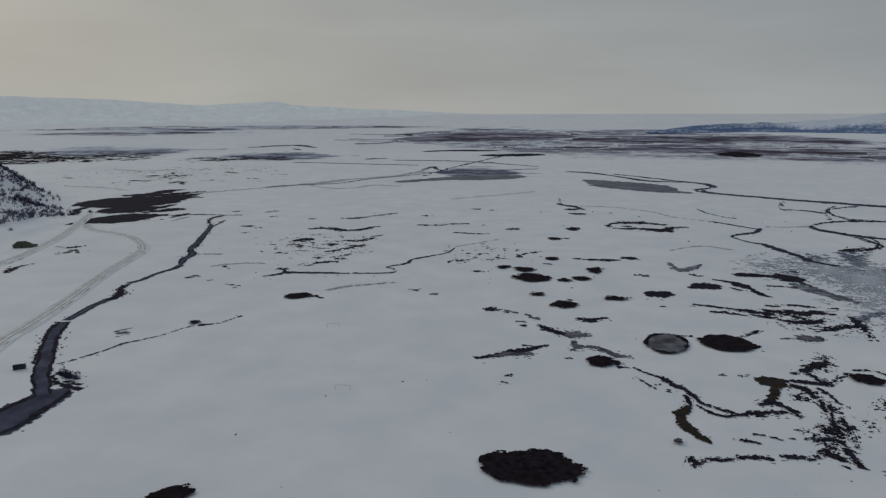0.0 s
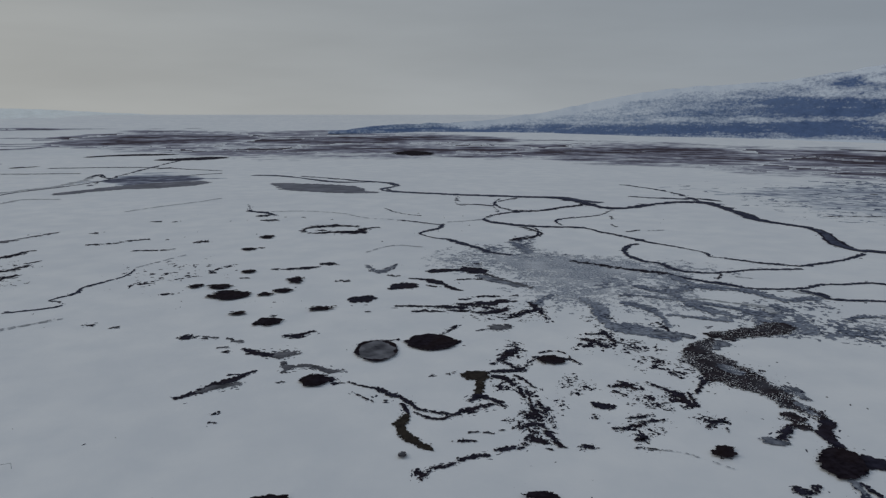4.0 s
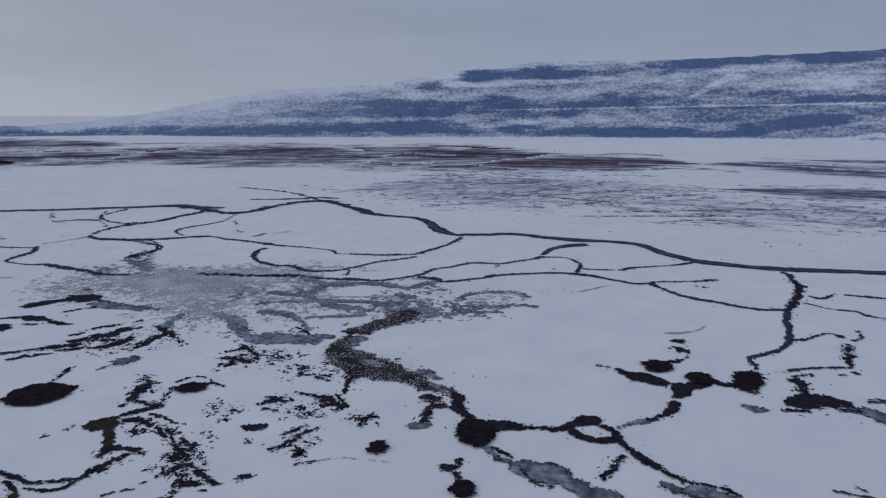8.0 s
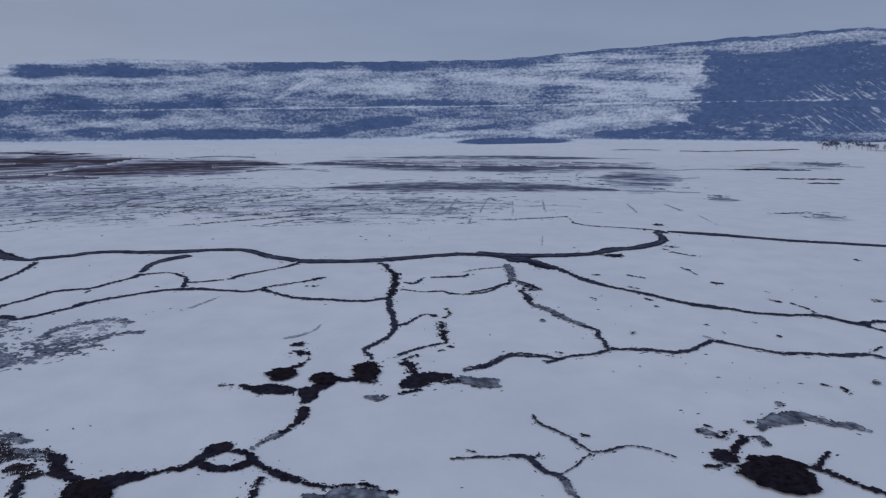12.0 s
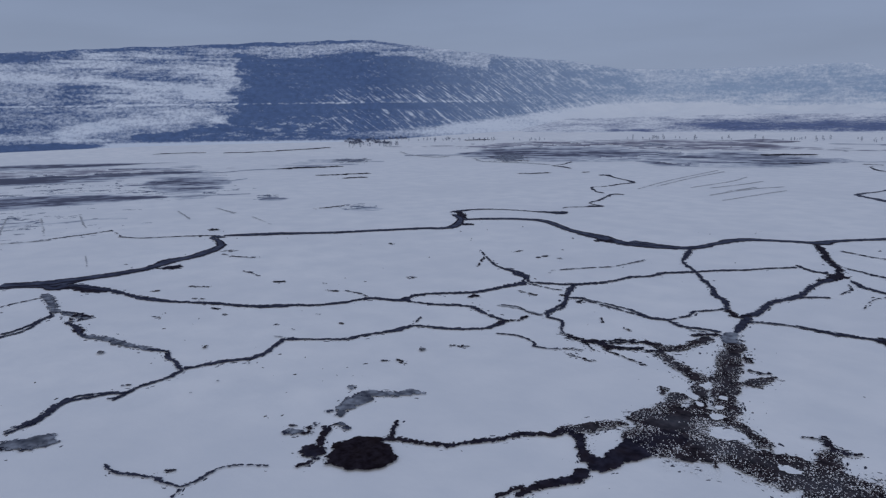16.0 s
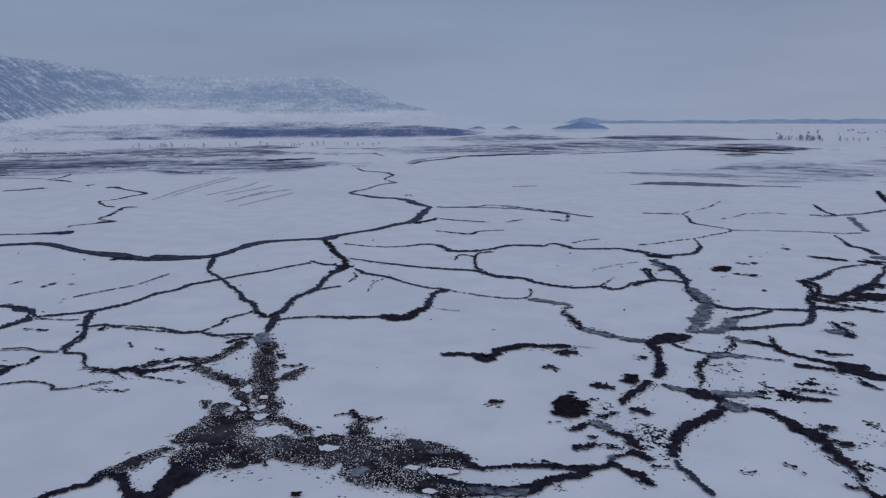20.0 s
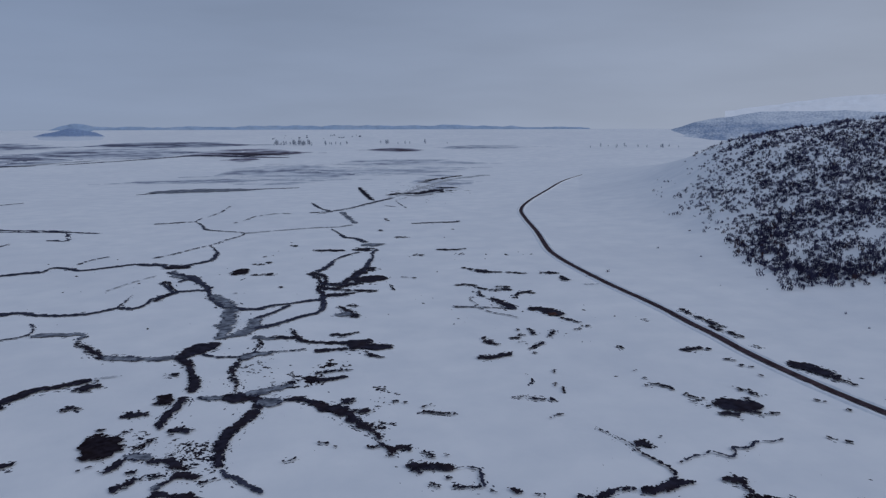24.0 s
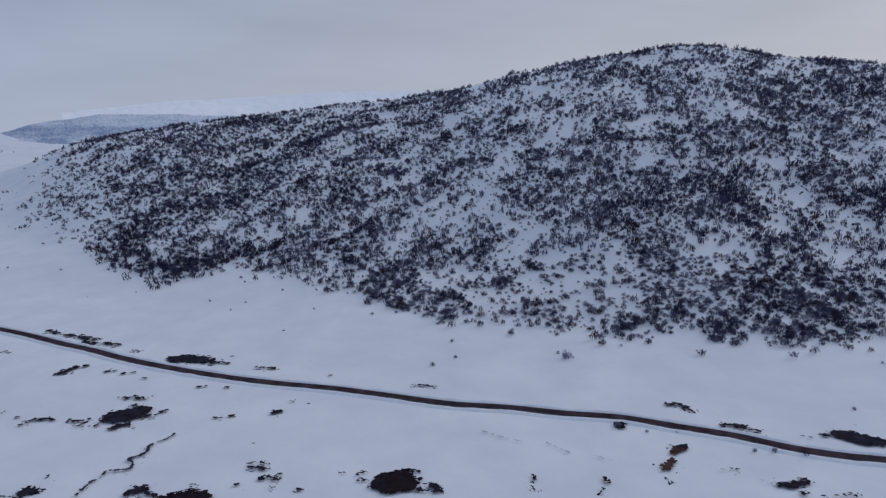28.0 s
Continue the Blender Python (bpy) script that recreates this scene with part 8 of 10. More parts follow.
def fringe_mesh():
    rng = np.random.default_rng(31)
    Q = np.concatenate(FRINGE)
    n, i, V = len(Q), np.arange(len(Q)), []
    long = rng.uniform(1.0, 3.2, n)
    for j in range(6):
        a = j * np.pi / 3
        q = Q[:, 2] * rng.uniform(0.55, 1.45, n)
        lx, ly = q * np.cos(a) * long, q * np.sin(a)
        V.append(np.column_stack([Q[:, 0] + lx * Q[:, 3] - ly * Q[:, 4], Q[:, 1] + lx * Q[:, 4] + ly * Q[:, 3], np.full(n, 0.02)]))
    quads = np.concatenate([np.stack([i, i + n, i + 2 * n, i + 3 * n], 1), np.stack([i, i + 3 * n, i + 4 * n, i + 5 * n], 1)])
    tagged(sheet("thawed_spots", np.concatenate(V), quads, WATER), "small black thawed spots along the water's edge", "thawed ground", kind="stuff")


def hummocks(C, N, S, parent, owner):
    """Small caps of snow that stand in the broken ice."""
    rng = np.random.default_rng(100 + owner)
    length = np.hypot(*np.diff(C, axis=0).T).sum()
    count = int(min(length * S[:, 2].mean() / 1.1, 9000))
    k = rng.integers(0, len(C), count)
    d = np.sign(rng.uniform(-1, 1, count)) * rng.uniform(0, 1, count) ** 0.65 * 0.66 * S[k, 2]
    p = C[k] + N[k] * d[:, None] + rng.normal(0, 0.6, (count, 2))
    keep = cloudy(p[:, 0] / 9, p[:, 1] / 9, 21) > 0.40
    p = p[keep]
    n = len(p)
    rad = (rng.uniform(0.2, 0.7, n) ** 1.6 + 0.10) * 0.42
    V, Fs = [], []
    for j in range(6):
        a = j * np.pi / 3 + rng.uniform(-0.3, 0.3, n)
        rr = rad * rng.uniform(0.7, 1.3, n)
        V.append(np.column_stack([p[:, 0] + rr * np.cos(a) * 1.3, p[:, 1] + rr * np.sin(a), np.full(n, level[0] - 0.02)]))
    for j in range(6):
        a = j * np.pi / 3
        V.append(np.column_stack([p[:, 0] + rad * 0.55 * np.cos(a) * 1.3, p[:, 1] + rad * 0.55 * np.sin(a), level[0] + rad * 0.55]))
    V.append(np.column_stack([p, level[0] + rad * 0.7]))
    i = np.arange(n)
    quads, tri = [], []
    for j in range(6):
        j2 = (j + 1) % 6
        quads.append(np.stack([i + j * n, i + j2 * n, i + (6 + j2) * n, i + (6 + j) * n], 1))
        tri.append(np.stack([i + (6 + j) * n, i + (6 + j2) * n, i + 12 * n], 1))
    ob = sheet("hummock_snow", np.concatenate(V), np.concatenate(quads).tolist() + np.concatenate(tri).tolist(), BANK, parent)
    tagged(ob, "small snow caps on broken ice", kind="stuff")


def oval(x, y, deep, wide, turn, cells):
    a = radians(turn)
    u, v = np.meshgrid(np.linspace(-1.35, 1.35, cells[0]), np.linspace(-1.35, 1.35, cells[1]), indexing="ij")
    X = x + u * deep * math.cos(a) - v * wide * math.sin(a)
    Y = y + u * deep * math.sin(a) + v * wide * math.cos(a)
    return X, Y, np.hypot(u, v)


def fence_off(F):
    F[0], F[-1], F[:, 0], F[:, -1] = 0.2, 0.2, 0.2, 0.2
    return F


def ponds():
    for k, (kind, x, y, deep, wide, turn) in enumerate(POOLS):
        mt, rag, name, label = KINDS[kind]
        dist = math.hypot(x, y)
        if dist > 9000:
            continue
        size = min(deep, wide)
        step = np.clip(min(dist * 0.0015, size * 0.12), 0.25, 6)
        cells = [int(np.clip(2.7 * s / step, 10, 120)) for s in (deep, wide)]
        X, Y, r = oval(x, y, deep, wide, turn, cells)
        g1 = cloudy(X / (size * 0.9 + 1), Y / (size * 0.9 + 1), 31 + k) - 0.5
        g2 = cloudy(X / (size * 0.25 + 0.6), Y / (size * 0.25 + 0.6), 77 + k) - 0.5
        fine = max(dist * 0.0065, 0.8)
        g3 = cloudy(X / fine, Y / fine, 5 + k, 3) - 0.5
        ca, sa_ = math.cos(radians(turn)), math.sin(radians(turn))
        U, W = ((X - x) * ca + (Y - y) * sa_) / deep, ((Y - y) * ca - (X - x) * sa_) / wide
        g4 = cloudy(U * 3.2, W * 0.9, 55 + k, 4) - 0.5
        g5 = cloudy(X / (0.3 * fine), Y / (0.3 * fine), 15 + k, 2) - 0.5
        F = fence_off((r - 1) + rag * (1.1 * g1 + 0.8 * g2 + 1.3 * g4) + (g3 * 1.5 + g5 * 0.9) * fine / size)
        if size < 6:
            label = label.replace("small", "tiny").replace("large", "small")
        ob = lay(name, label, "pond", mt, X, Y, F * size)
        if kind == "icepond":
            F2 = fence_off(np.abs(r - 0.97) - 0.05 - 0.35 * (cloudy(X / 5, Y / 5, 8) - 0.45))
            V2, T, _ = cut(X, Y, F2)
            level[0] += 0.0008
            p = sheet("thawed_rim", np.column_stack([V2, np.full(len(V2), level[0])]), T, PEAT, ob)
            p["label"] = "black thawed rim of the ice"


def spots():
    for k, (kind, cover, x, y, deep, wide, turn) in enumerate(SPOTS):
        mt, coarse, name, label = PATCHES[kind]
        dist = math.hypot(x, y)
        size = np.clip(dist * 0.0052, 1.1, 60) * coarse
        step = size / (2.5 if kind in ("marsh", "sedge") else 4.0)
        cells = [int(np.clip(2.7 * s / step, 14, 300)) for s in (deep, wide)]
        X, Y, r = oval(x, y, deep, wide, turn, cells)
        a = radians(turn)
        U = (X * math.cos(a) + Y * math.sin(a)) / size
        Vv = (-X * math.sin(a) + Y * math.cos(a)) / size
        su, sv = {"reed": (0.35, 0.16), "ash": (0.6, 0.3)}.get(kind, (1.0, 1.0))
        n = 0.55 * cloudy(U * su * 0.35, Vv * sv * 0.35, 200 + k) + 0.45 * cloudy(U * su * 1.1, Vv * sv * 1.1, 400 + k, 3)
        F = (0.5 + (0.5 - cover) * 0.36) + 0.10 * r ** 2 - n
        if kind in ("fleck", "wet"):
            # strung along slanting lines
            F = F + 0.22 * (np.abs(cloudy((U + 0.6 * Vv) * 0.16, (Vv - 0.5 * U) * 0.07, 520 + k, 4) - 0.5) - 0.10)
        if kind == "fleck":
            F = F + 0.30 * (0.5 - cloudy(U * 0.10, Vv * 0.10, 500 + k, 3)) + 0.042
        if kind == "weed":
            ridge = np.abs(cloudy(U * 0.22 + 0.5 * n, Vv * 0.13, 300 + k, 5) - 0.5)
            F = np.maximum(ridge - 0.035, F + 0.28 * (0.5 - cloudy(U * 0.10, Vv * 0.10, 550 + k, 3)))
        F = fence_off(F)
        ob = lay(name, label, "reeds" if kind == "reed" else "thawed ground", mt, X, Y, F, False)
        if ob:
            tagged(ob, kind="stuff")


def soft_band(k, kind, cover, az, el, half_az, half_el):
    """A reed bed or wind-scoured snow whose growth thins out into the snow; 'growth' says how dense it stands."""
    mt, coarse, name, label = PATCHES[kind]
    ca = int(np.clip(half_az * 2.9 / 0.12, 24, 420))
    ce = int(np.clip(half_el * 2.9 / 0.032, 20, 90))
    a, e = np.meshgrid(az + np.linspace(-1.45, 1.45, ca) * half_az, el + np.linspace(-1.45, 1.45, ce) * half_el, indexing="ij")
    bend = (cloudy(a / 9.0, e * 0, 640 + k, 3) - 0.5) * 1.3 * half_el
    lens = np.maximum(1.1 - ((a - az) / half_az) ** 2 * (0.7 + 0.7 * cloudy(e / 0.12, a / 12, 660 + k)), 0.04)
    r2 = ((e - el - bend) / (half_el * lens)) ** 2
    e = np.minimum(e, -0.2)
    R = EYE_Z / np.tan(np.radians(-e))
    n = 0.34 * cloudy(a / 9.0, e / 0.20, 600 + k) + 0.48 * cloudy(a / 2.2 + 2 * e, e / 0.055, 700 + k, 4) + 0.18 * cloudy(a / 0.5, e / 0.04, 720 + k, 2)
    growth = (n - 0.5) * (4.2 if kind == "reed" else 4.8) + (cover - 0.5) * 1.5 + 0.45 - 0.7 * np.minimum(r2, 6)
    F = fence_off(0.02 - growth)
    q = grid_faces(ca, ce)
    q = q[(F.ravel()[q] < 0.0).any(1)]
    if not len(q):
        return
    used, inv = np.unique(q, return_inverse=True)
    x, y, z = lie(R * np.sin(np.radians(a)), R * np.cos(np.radians(a)), level[0])
    level[0] += 0.0008
    z = z + np.clip((np.hypot(x, y) - 1500) / 1000, 0, 1) * 0.4
    ob = sheet(name, np.stack([x.ravel(), y.ravel(), z.ravel()], 1)[used], inv.reshape(-1, 4), mt)
    layer = ob.data.attributes.new("growth", "FLOAT", "POINT")
    layer.data.foreach_set("value", np.clip(-0.72 * F.ravel()[used], 0, 1).astype(np.float32))
    tagged(ob, label, "reeds" if kind == "reed" else "wet snow", kind="stuff")


def bands():
    """Reed beds and wet snow far out on the plain, as streaks across the line of sight."""
    for k, (kind, cover, az, el, half_az, half_el) in enumerate(BANDS):
        if kind in ("reed", "ash"):
            soft_band(k, kind, cover, az, el, half_az, half_el)
            continue
        mt, coarse, name, label = PATCHES[kind]
        fine = 0.5 if kind == "vein" else 1.0
        ca = int(np.clip(half_az * 2.7 / (0.07 * fine), 20, 900))
        ce = int(np.clip(half_el * 2.7 / (0.03 * fine), 16, 200))
        a, e = np.meshgrid(az + np.linspace(-1.35, 1.35, ca) * half_az, el + np.linspace(-1.35, 1.35, ce) * half_el, indexing="ij")
        r2 = ((a - az) / half_az) ** 2 + ((e - el) / half_el) ** 2
        e = np.minimum(e, -0.2)
        R = EYE_Z / np.tan(np.radians(-e))
        X, Y = R * np.sin(np.radians(a)), R * np.cos(np.radians(a))
        n = 0.5 * cloudy(a / 6.0, e / 0.16, 600 + k) + 0.5 * cloudy(a / 1.6, e / 0.055, 700 + k, 4)
        F = (0.5 + (0.5 - cover) * 0.42) + 0.14 * r2 - n
        if kind == "vein":
            ridge = np.abs(cloudy(a / 2.2 + 0.6 * n, e / 0.20, 800 + k, 5) - 0.5)
            F = np.maximum(ridge - 0.022 - 0.05 * (cover - 0.5), F)
        F = fence_off(F)
        ob = lay(name, label, "reeds" if kind == "reed" else "wet snow", mt, X, Y, F, False)
        if ob:
            tagged(ob, kind="stuff")


def tussocks():
    """Tiny dark grass tufts that poke through the snow all over the marsh."""
    rng = np.random.default_rng(77)
    r = rng.uniform(150, 1000, 2600)
    az = radians(-25) + rng.uniform(0, radians(270), len(r))
    x, y = r * np.sin(az), r * np.cos(az)
    keep = cloudy(x / 60, y / 60, 33) + 0.35 * cloudy(x / 12, y / 12, 34) > 0.80
    x, y, r = x[keep], y[keep], r[keep]
    n = len(x)
    s = (0.10 + 0.5 * rng.uniform(0, 1, n) ** 2) * np.clip(r / 350, 0.7, 2.2)
    turn = rng.uniform(0, 6.28, n)
    V, i = [], np.arange(n)
    for j in range(6):
        a = j * np.pi / 3
        q = s * rng.uniform(0.6, 1.4, n)
        lx, ly = q * np.cos(a) * 2.2, q * np.sin(a) * 0.9
        V.append(np.column_stack([x + lx * np.cos(turn) - ly * np.sin(turn), y + lx * np.sin(turn) + ly * np.cos(turn), np.zeros(n)]))
    V.append(np.column_stack([x, y, s * 0.8]))
    T = np.concatenate([np.stack([i + j * n, i + ((j + 1) % 6) * n, i + 6 * n], 1) for j in range(6)])
    tagged(sheet("grass_tufts", np.concatenate(V), T, PEAT), "tiny dark grass tufts poking through the snow", "grass", kind="stuff")


def islands():
    for k, (x, y, deep, wide, turn) in enumerate(ISLANDS):
        cells = (44, 44)
        X, Y, r = oval(x, y, deep, wide, turn, cells)
        F = fence_off(r - 0.95 + 1.3 * (cloudy(X / 4, Y / 4, 900 + k) - 0.5) + 0.9 * (cloudy(X / 1.3, Y / 1.3, 950 + k, 3) - 0.5))
        V2, T, _ = cut(X, Y, F)
        if len(T):
            ob = sheet("snow_island", np.column_stack([V2, np.full(len(V2), level[0] + 0.05)]), T, BANK)
            tagged(ob, "low snow-covered island in the dark channel", "snow bank")


bands()
spots()
tussocks()
water_runs()
ponds()
fringe_mesh()
islands()


# ---- the shrubby hill along the road ----
HILL_AZ = (213, 219, 223, 227, 232, 240, 246, 253, 258, 262, 266, 271, 274, 277, 281, 285, 300, 315, 324, 326, 328, 330.5)
HILL_EL = (-3.2, -2.4, -1.55, -0.7, 0.22, 1.15, 1.93, 2.65, 4.0, 4.72, 5.33, 5.82, 5.6, 4.9, 4.3, 3.9, 3.4, 0.6, -3.2, -4.4, -5.9, -7.0)
HILL_FOOT = (1150, 960, 830, 730, 650, 585, 545, 505, 490, 480, 478, 482, 486, 490, 500, 520, 600, 740, 850, 890, 940, 990)
HILL_TOP = (2000, 1800, 1650, 1500, 1380, 1260, 1200, 1150, 1130, 1120, 1110, 1110, 1110, 1110, 1120, 1130, 1150, 1180, 1200, 1200, 1230, 1260)


def hill_height(x, y):
    az = np.degrees(np.arctan2(x, y)) % 360
    r = np.hypot(x, y)
    foot, top = np.interp(az, HILL_AZ, HILL_FOOT) - 25, np.interp(az, HILL_AZ, HILL_TOP)
    crest = np.maximum(145 + top * np.tan(np.radians(np.interp(az, HILL_AZ, HILL_EL))), 0)
    u = (r - foot) / (top - foot)
    up = np.clip(u, 0, 1)
    rise = np.where(u < 1, 0.55 * up ** 1.25 + 0.45 * np.sin(up * np.pi / 2) ** 2, np.maximum(1 - 0.8 * (u - 1) ** 2 - 0.18 * (u - 1), 0))
    lumps = (cloudy(x / 140, y / 140, 61) - 0.5) * 26 + (cloudy(x / 45, y / 45, 62) - 0.5) * 8
    ends = np.clip((az - 213) / 11, 0, 1) * np.clip((331 - az) / 3, 0, 1)
    apron = 3.0 * np.clip((u + 0.12) / 0.12, 0, 1) ** 2
    return (crest * rise + lumps * np.clip(u * 3, 0, 1) * np.clip((1.0 - u) * 6 + 0.25, 0.25, 1) + apron) * ends - 0.6 * (1 - ends) - np.where(u < -0.12, 0.5, 0.0)


def build_hill():
    az = np.radians(np.linspace(213, 336, 440))
    u = np.linspace(-0.16, 1.9, 150)
    U, A = np.meshgrid(u, az, indexing="ij")
    deg = np.degrees(A)
    foot, top = np.interp(deg, HILL_AZ, HILL_FOOT) - 25, np.interp(deg, HILL_AZ, HILL_TOP)
    R = foot + (top - foot) * U
    x, y = R * np.sin(A), R * np.cos(A)
    z = hill_height(x, y)
    ob = sheet("hill", np.stack([x.ravel(), y.ravel(), z.ravel()], 1), grid_faces(150, 440), SNOW, smooth=True)
    tagged(ob, "rounded snowy hill dotted with leafless shrubs", "hill", kind="structure")


build_hill()


# ---- the mountains round the plain ----
def slope_material(name, wood, snow, cover, soft=0.08, speck=0.35, scale=(0.30, 1.15), pale=None, glow=0.0):
    """Snowy slopes with drifts of bare wood and rock; the point attribute 'wood' says where they are dense.
    The map runs along the range and up it, in degrees."""
    mt = bpy.data.materials.new(name)
    mt.use_nodes = True
    nt = mt.node_tree
    bs = nt.nodes["Principled BSDF"]
    bs.inputs["Roughness"].default_value, bs.inputs["Specular IOR Level"].default_value = 0.95, 0.03
    tc = nt.nodes.new("ShaderNodeTexCoord")
    at = nt.nodes.new("ShaderNodeAttribute")
    at.attribute_name = "wood"

    def noise_at(sx, sy, detail, rough):
        mp = nt.nodes.new("ShaderNodeMapping")
        mp.inputs["Scale"].default_value = (sx, sy, 1)
        nt.links.new(tc.outputs["UV"], mp.inputs[0])
        n = nt.nodes.new("ShaderNodeTexNoise")
        n.inputs["Scale"].default_value, n.inputs["Detail"].default_value, n.inputs["Roughness"].default_value = 1.0, detail, rough
        nt.links.new(mp.outputs[0], n.inputs[0])
        return n.outputs[0]

    def maths(op, a, b, c=None):
        m = nt.nodes.new("ShaderNodeMath")
        m.operation = op
        for k, v in enumerate((a, b, c)):
            if v is None:
                continue
            if isinstance(v, float):
                m.inputs[k].default_value = v
            else:
                nt.links.new(v, m.inputs[k])
        return m.outputs[0]

    drift = noise_at(*scale, 10.0, 0.68)
    grainy = noise_at(scale[0] * 9, scale[1] * 5, 6.0, 0.75)
    density = maths("ADD", maths("MULTIPLY_ADD", drift, 0.6, 0.2), at.outputs["Fac"])
    density = maths("MULTIPLY_ADD", maths("SUBTRACT", grainy, 0.5), speck, density)
    if pale:
        # snow that lies in slanting gullies of the steep face, where 'gully' says
        ag = nt.nodes.new("ShaderNodeAttribute")
        ag.attribute_name = "gully"
        turned = nt.nodes.new("ShaderNodeMapping")
        turned.inputs["Rotation"].default_value = (0, 0, radians(36))
        nt.links.new(tc.outputs["UV"], turned.inputs[0])
        streaks = []
        for along, across, seed in ((0.55, 5.0, 3.0), (1.1, 11.0, 8.0)):
            mp = nt.nodes.new("ShaderNodeMapping")
            mp.inputs["Scale"].default_value, mp.inputs["Location"].default_value = (along, across, 1), (seed, seed, 0)
            nt.links.new(turned.outputs[0], mp.inputs[0])
            n = nt.nodes.new("ShaderNodeTexNoise")
            n.inputs["Scale"].default_value, n.inputs["Detail"].default_value = 1.0, 4.0
            nt.links.new(mp.outputs[0], n.inputs[0])
            streaks.append(n.outputs[0])
        both = maths("ADD", streaks[0], streaks[1])
        sm = nt.nodes.new("ShaderNodeMapRange")
        sm.inputs["From Min"].default_value, sm.inputs["From Max"].default_value = 0.95, 1.25
        nt.links.new(both, sm.inputs[0])
        density = maths("SUBTRACT", density, maths("MULTIPLY", sm.outputs[0], ag.outputs["Fac"]))
    mr = nt.nodes.new("ShaderNodeMapRange")
    mr.inputs["From Min"].default_value, mr.inputs["From Max"].default_value = cover - soft, cover + soft
    nt.links.new(density, mr.inputs[0])
    mx = nt.nodes.new("ShaderNodeMix")
    mx.data_type = "RGBA"
    mx.inputs[6].default_value, mx.inputs[7].default_value = (*snow, 1), (*wood, 1)
    nt.links.new(mr.outputs[0], mx.inputs[0])
    woods = nt.nodes.new("ShaderNodeMix")
    woods.data_type = "RGBA"
    woods.inputs[6].default_value, woods.inputs[7].default_value = (*[c * 0.55 for c in wood], 1), (*[c * 1.7 for c in wood], 1)
    nt.links.new(noise_at(scale[0] * 5, scale[1] * 3, 6.0, 0.7), woods.inputs[0])
    nt.links.new(woods.outputs[2], mx.inputs[7])
    colour = mx.outputs[2]
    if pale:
        # both ends of the range: haze painted as paler wood and snow colours
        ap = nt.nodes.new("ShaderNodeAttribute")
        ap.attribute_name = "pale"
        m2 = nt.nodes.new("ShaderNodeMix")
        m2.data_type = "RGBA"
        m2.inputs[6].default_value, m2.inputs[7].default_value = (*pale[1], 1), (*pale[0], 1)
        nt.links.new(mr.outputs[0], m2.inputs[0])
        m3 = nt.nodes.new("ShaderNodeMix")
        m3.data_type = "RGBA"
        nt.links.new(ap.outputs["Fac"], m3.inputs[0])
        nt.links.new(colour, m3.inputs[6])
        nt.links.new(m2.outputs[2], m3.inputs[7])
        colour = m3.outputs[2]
    nt.links.new(colour, bs.inputs["Base Color"])
    # faint glow in the slope's own colour, in place of haze
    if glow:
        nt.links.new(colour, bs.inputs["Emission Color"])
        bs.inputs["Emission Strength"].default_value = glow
    return mt


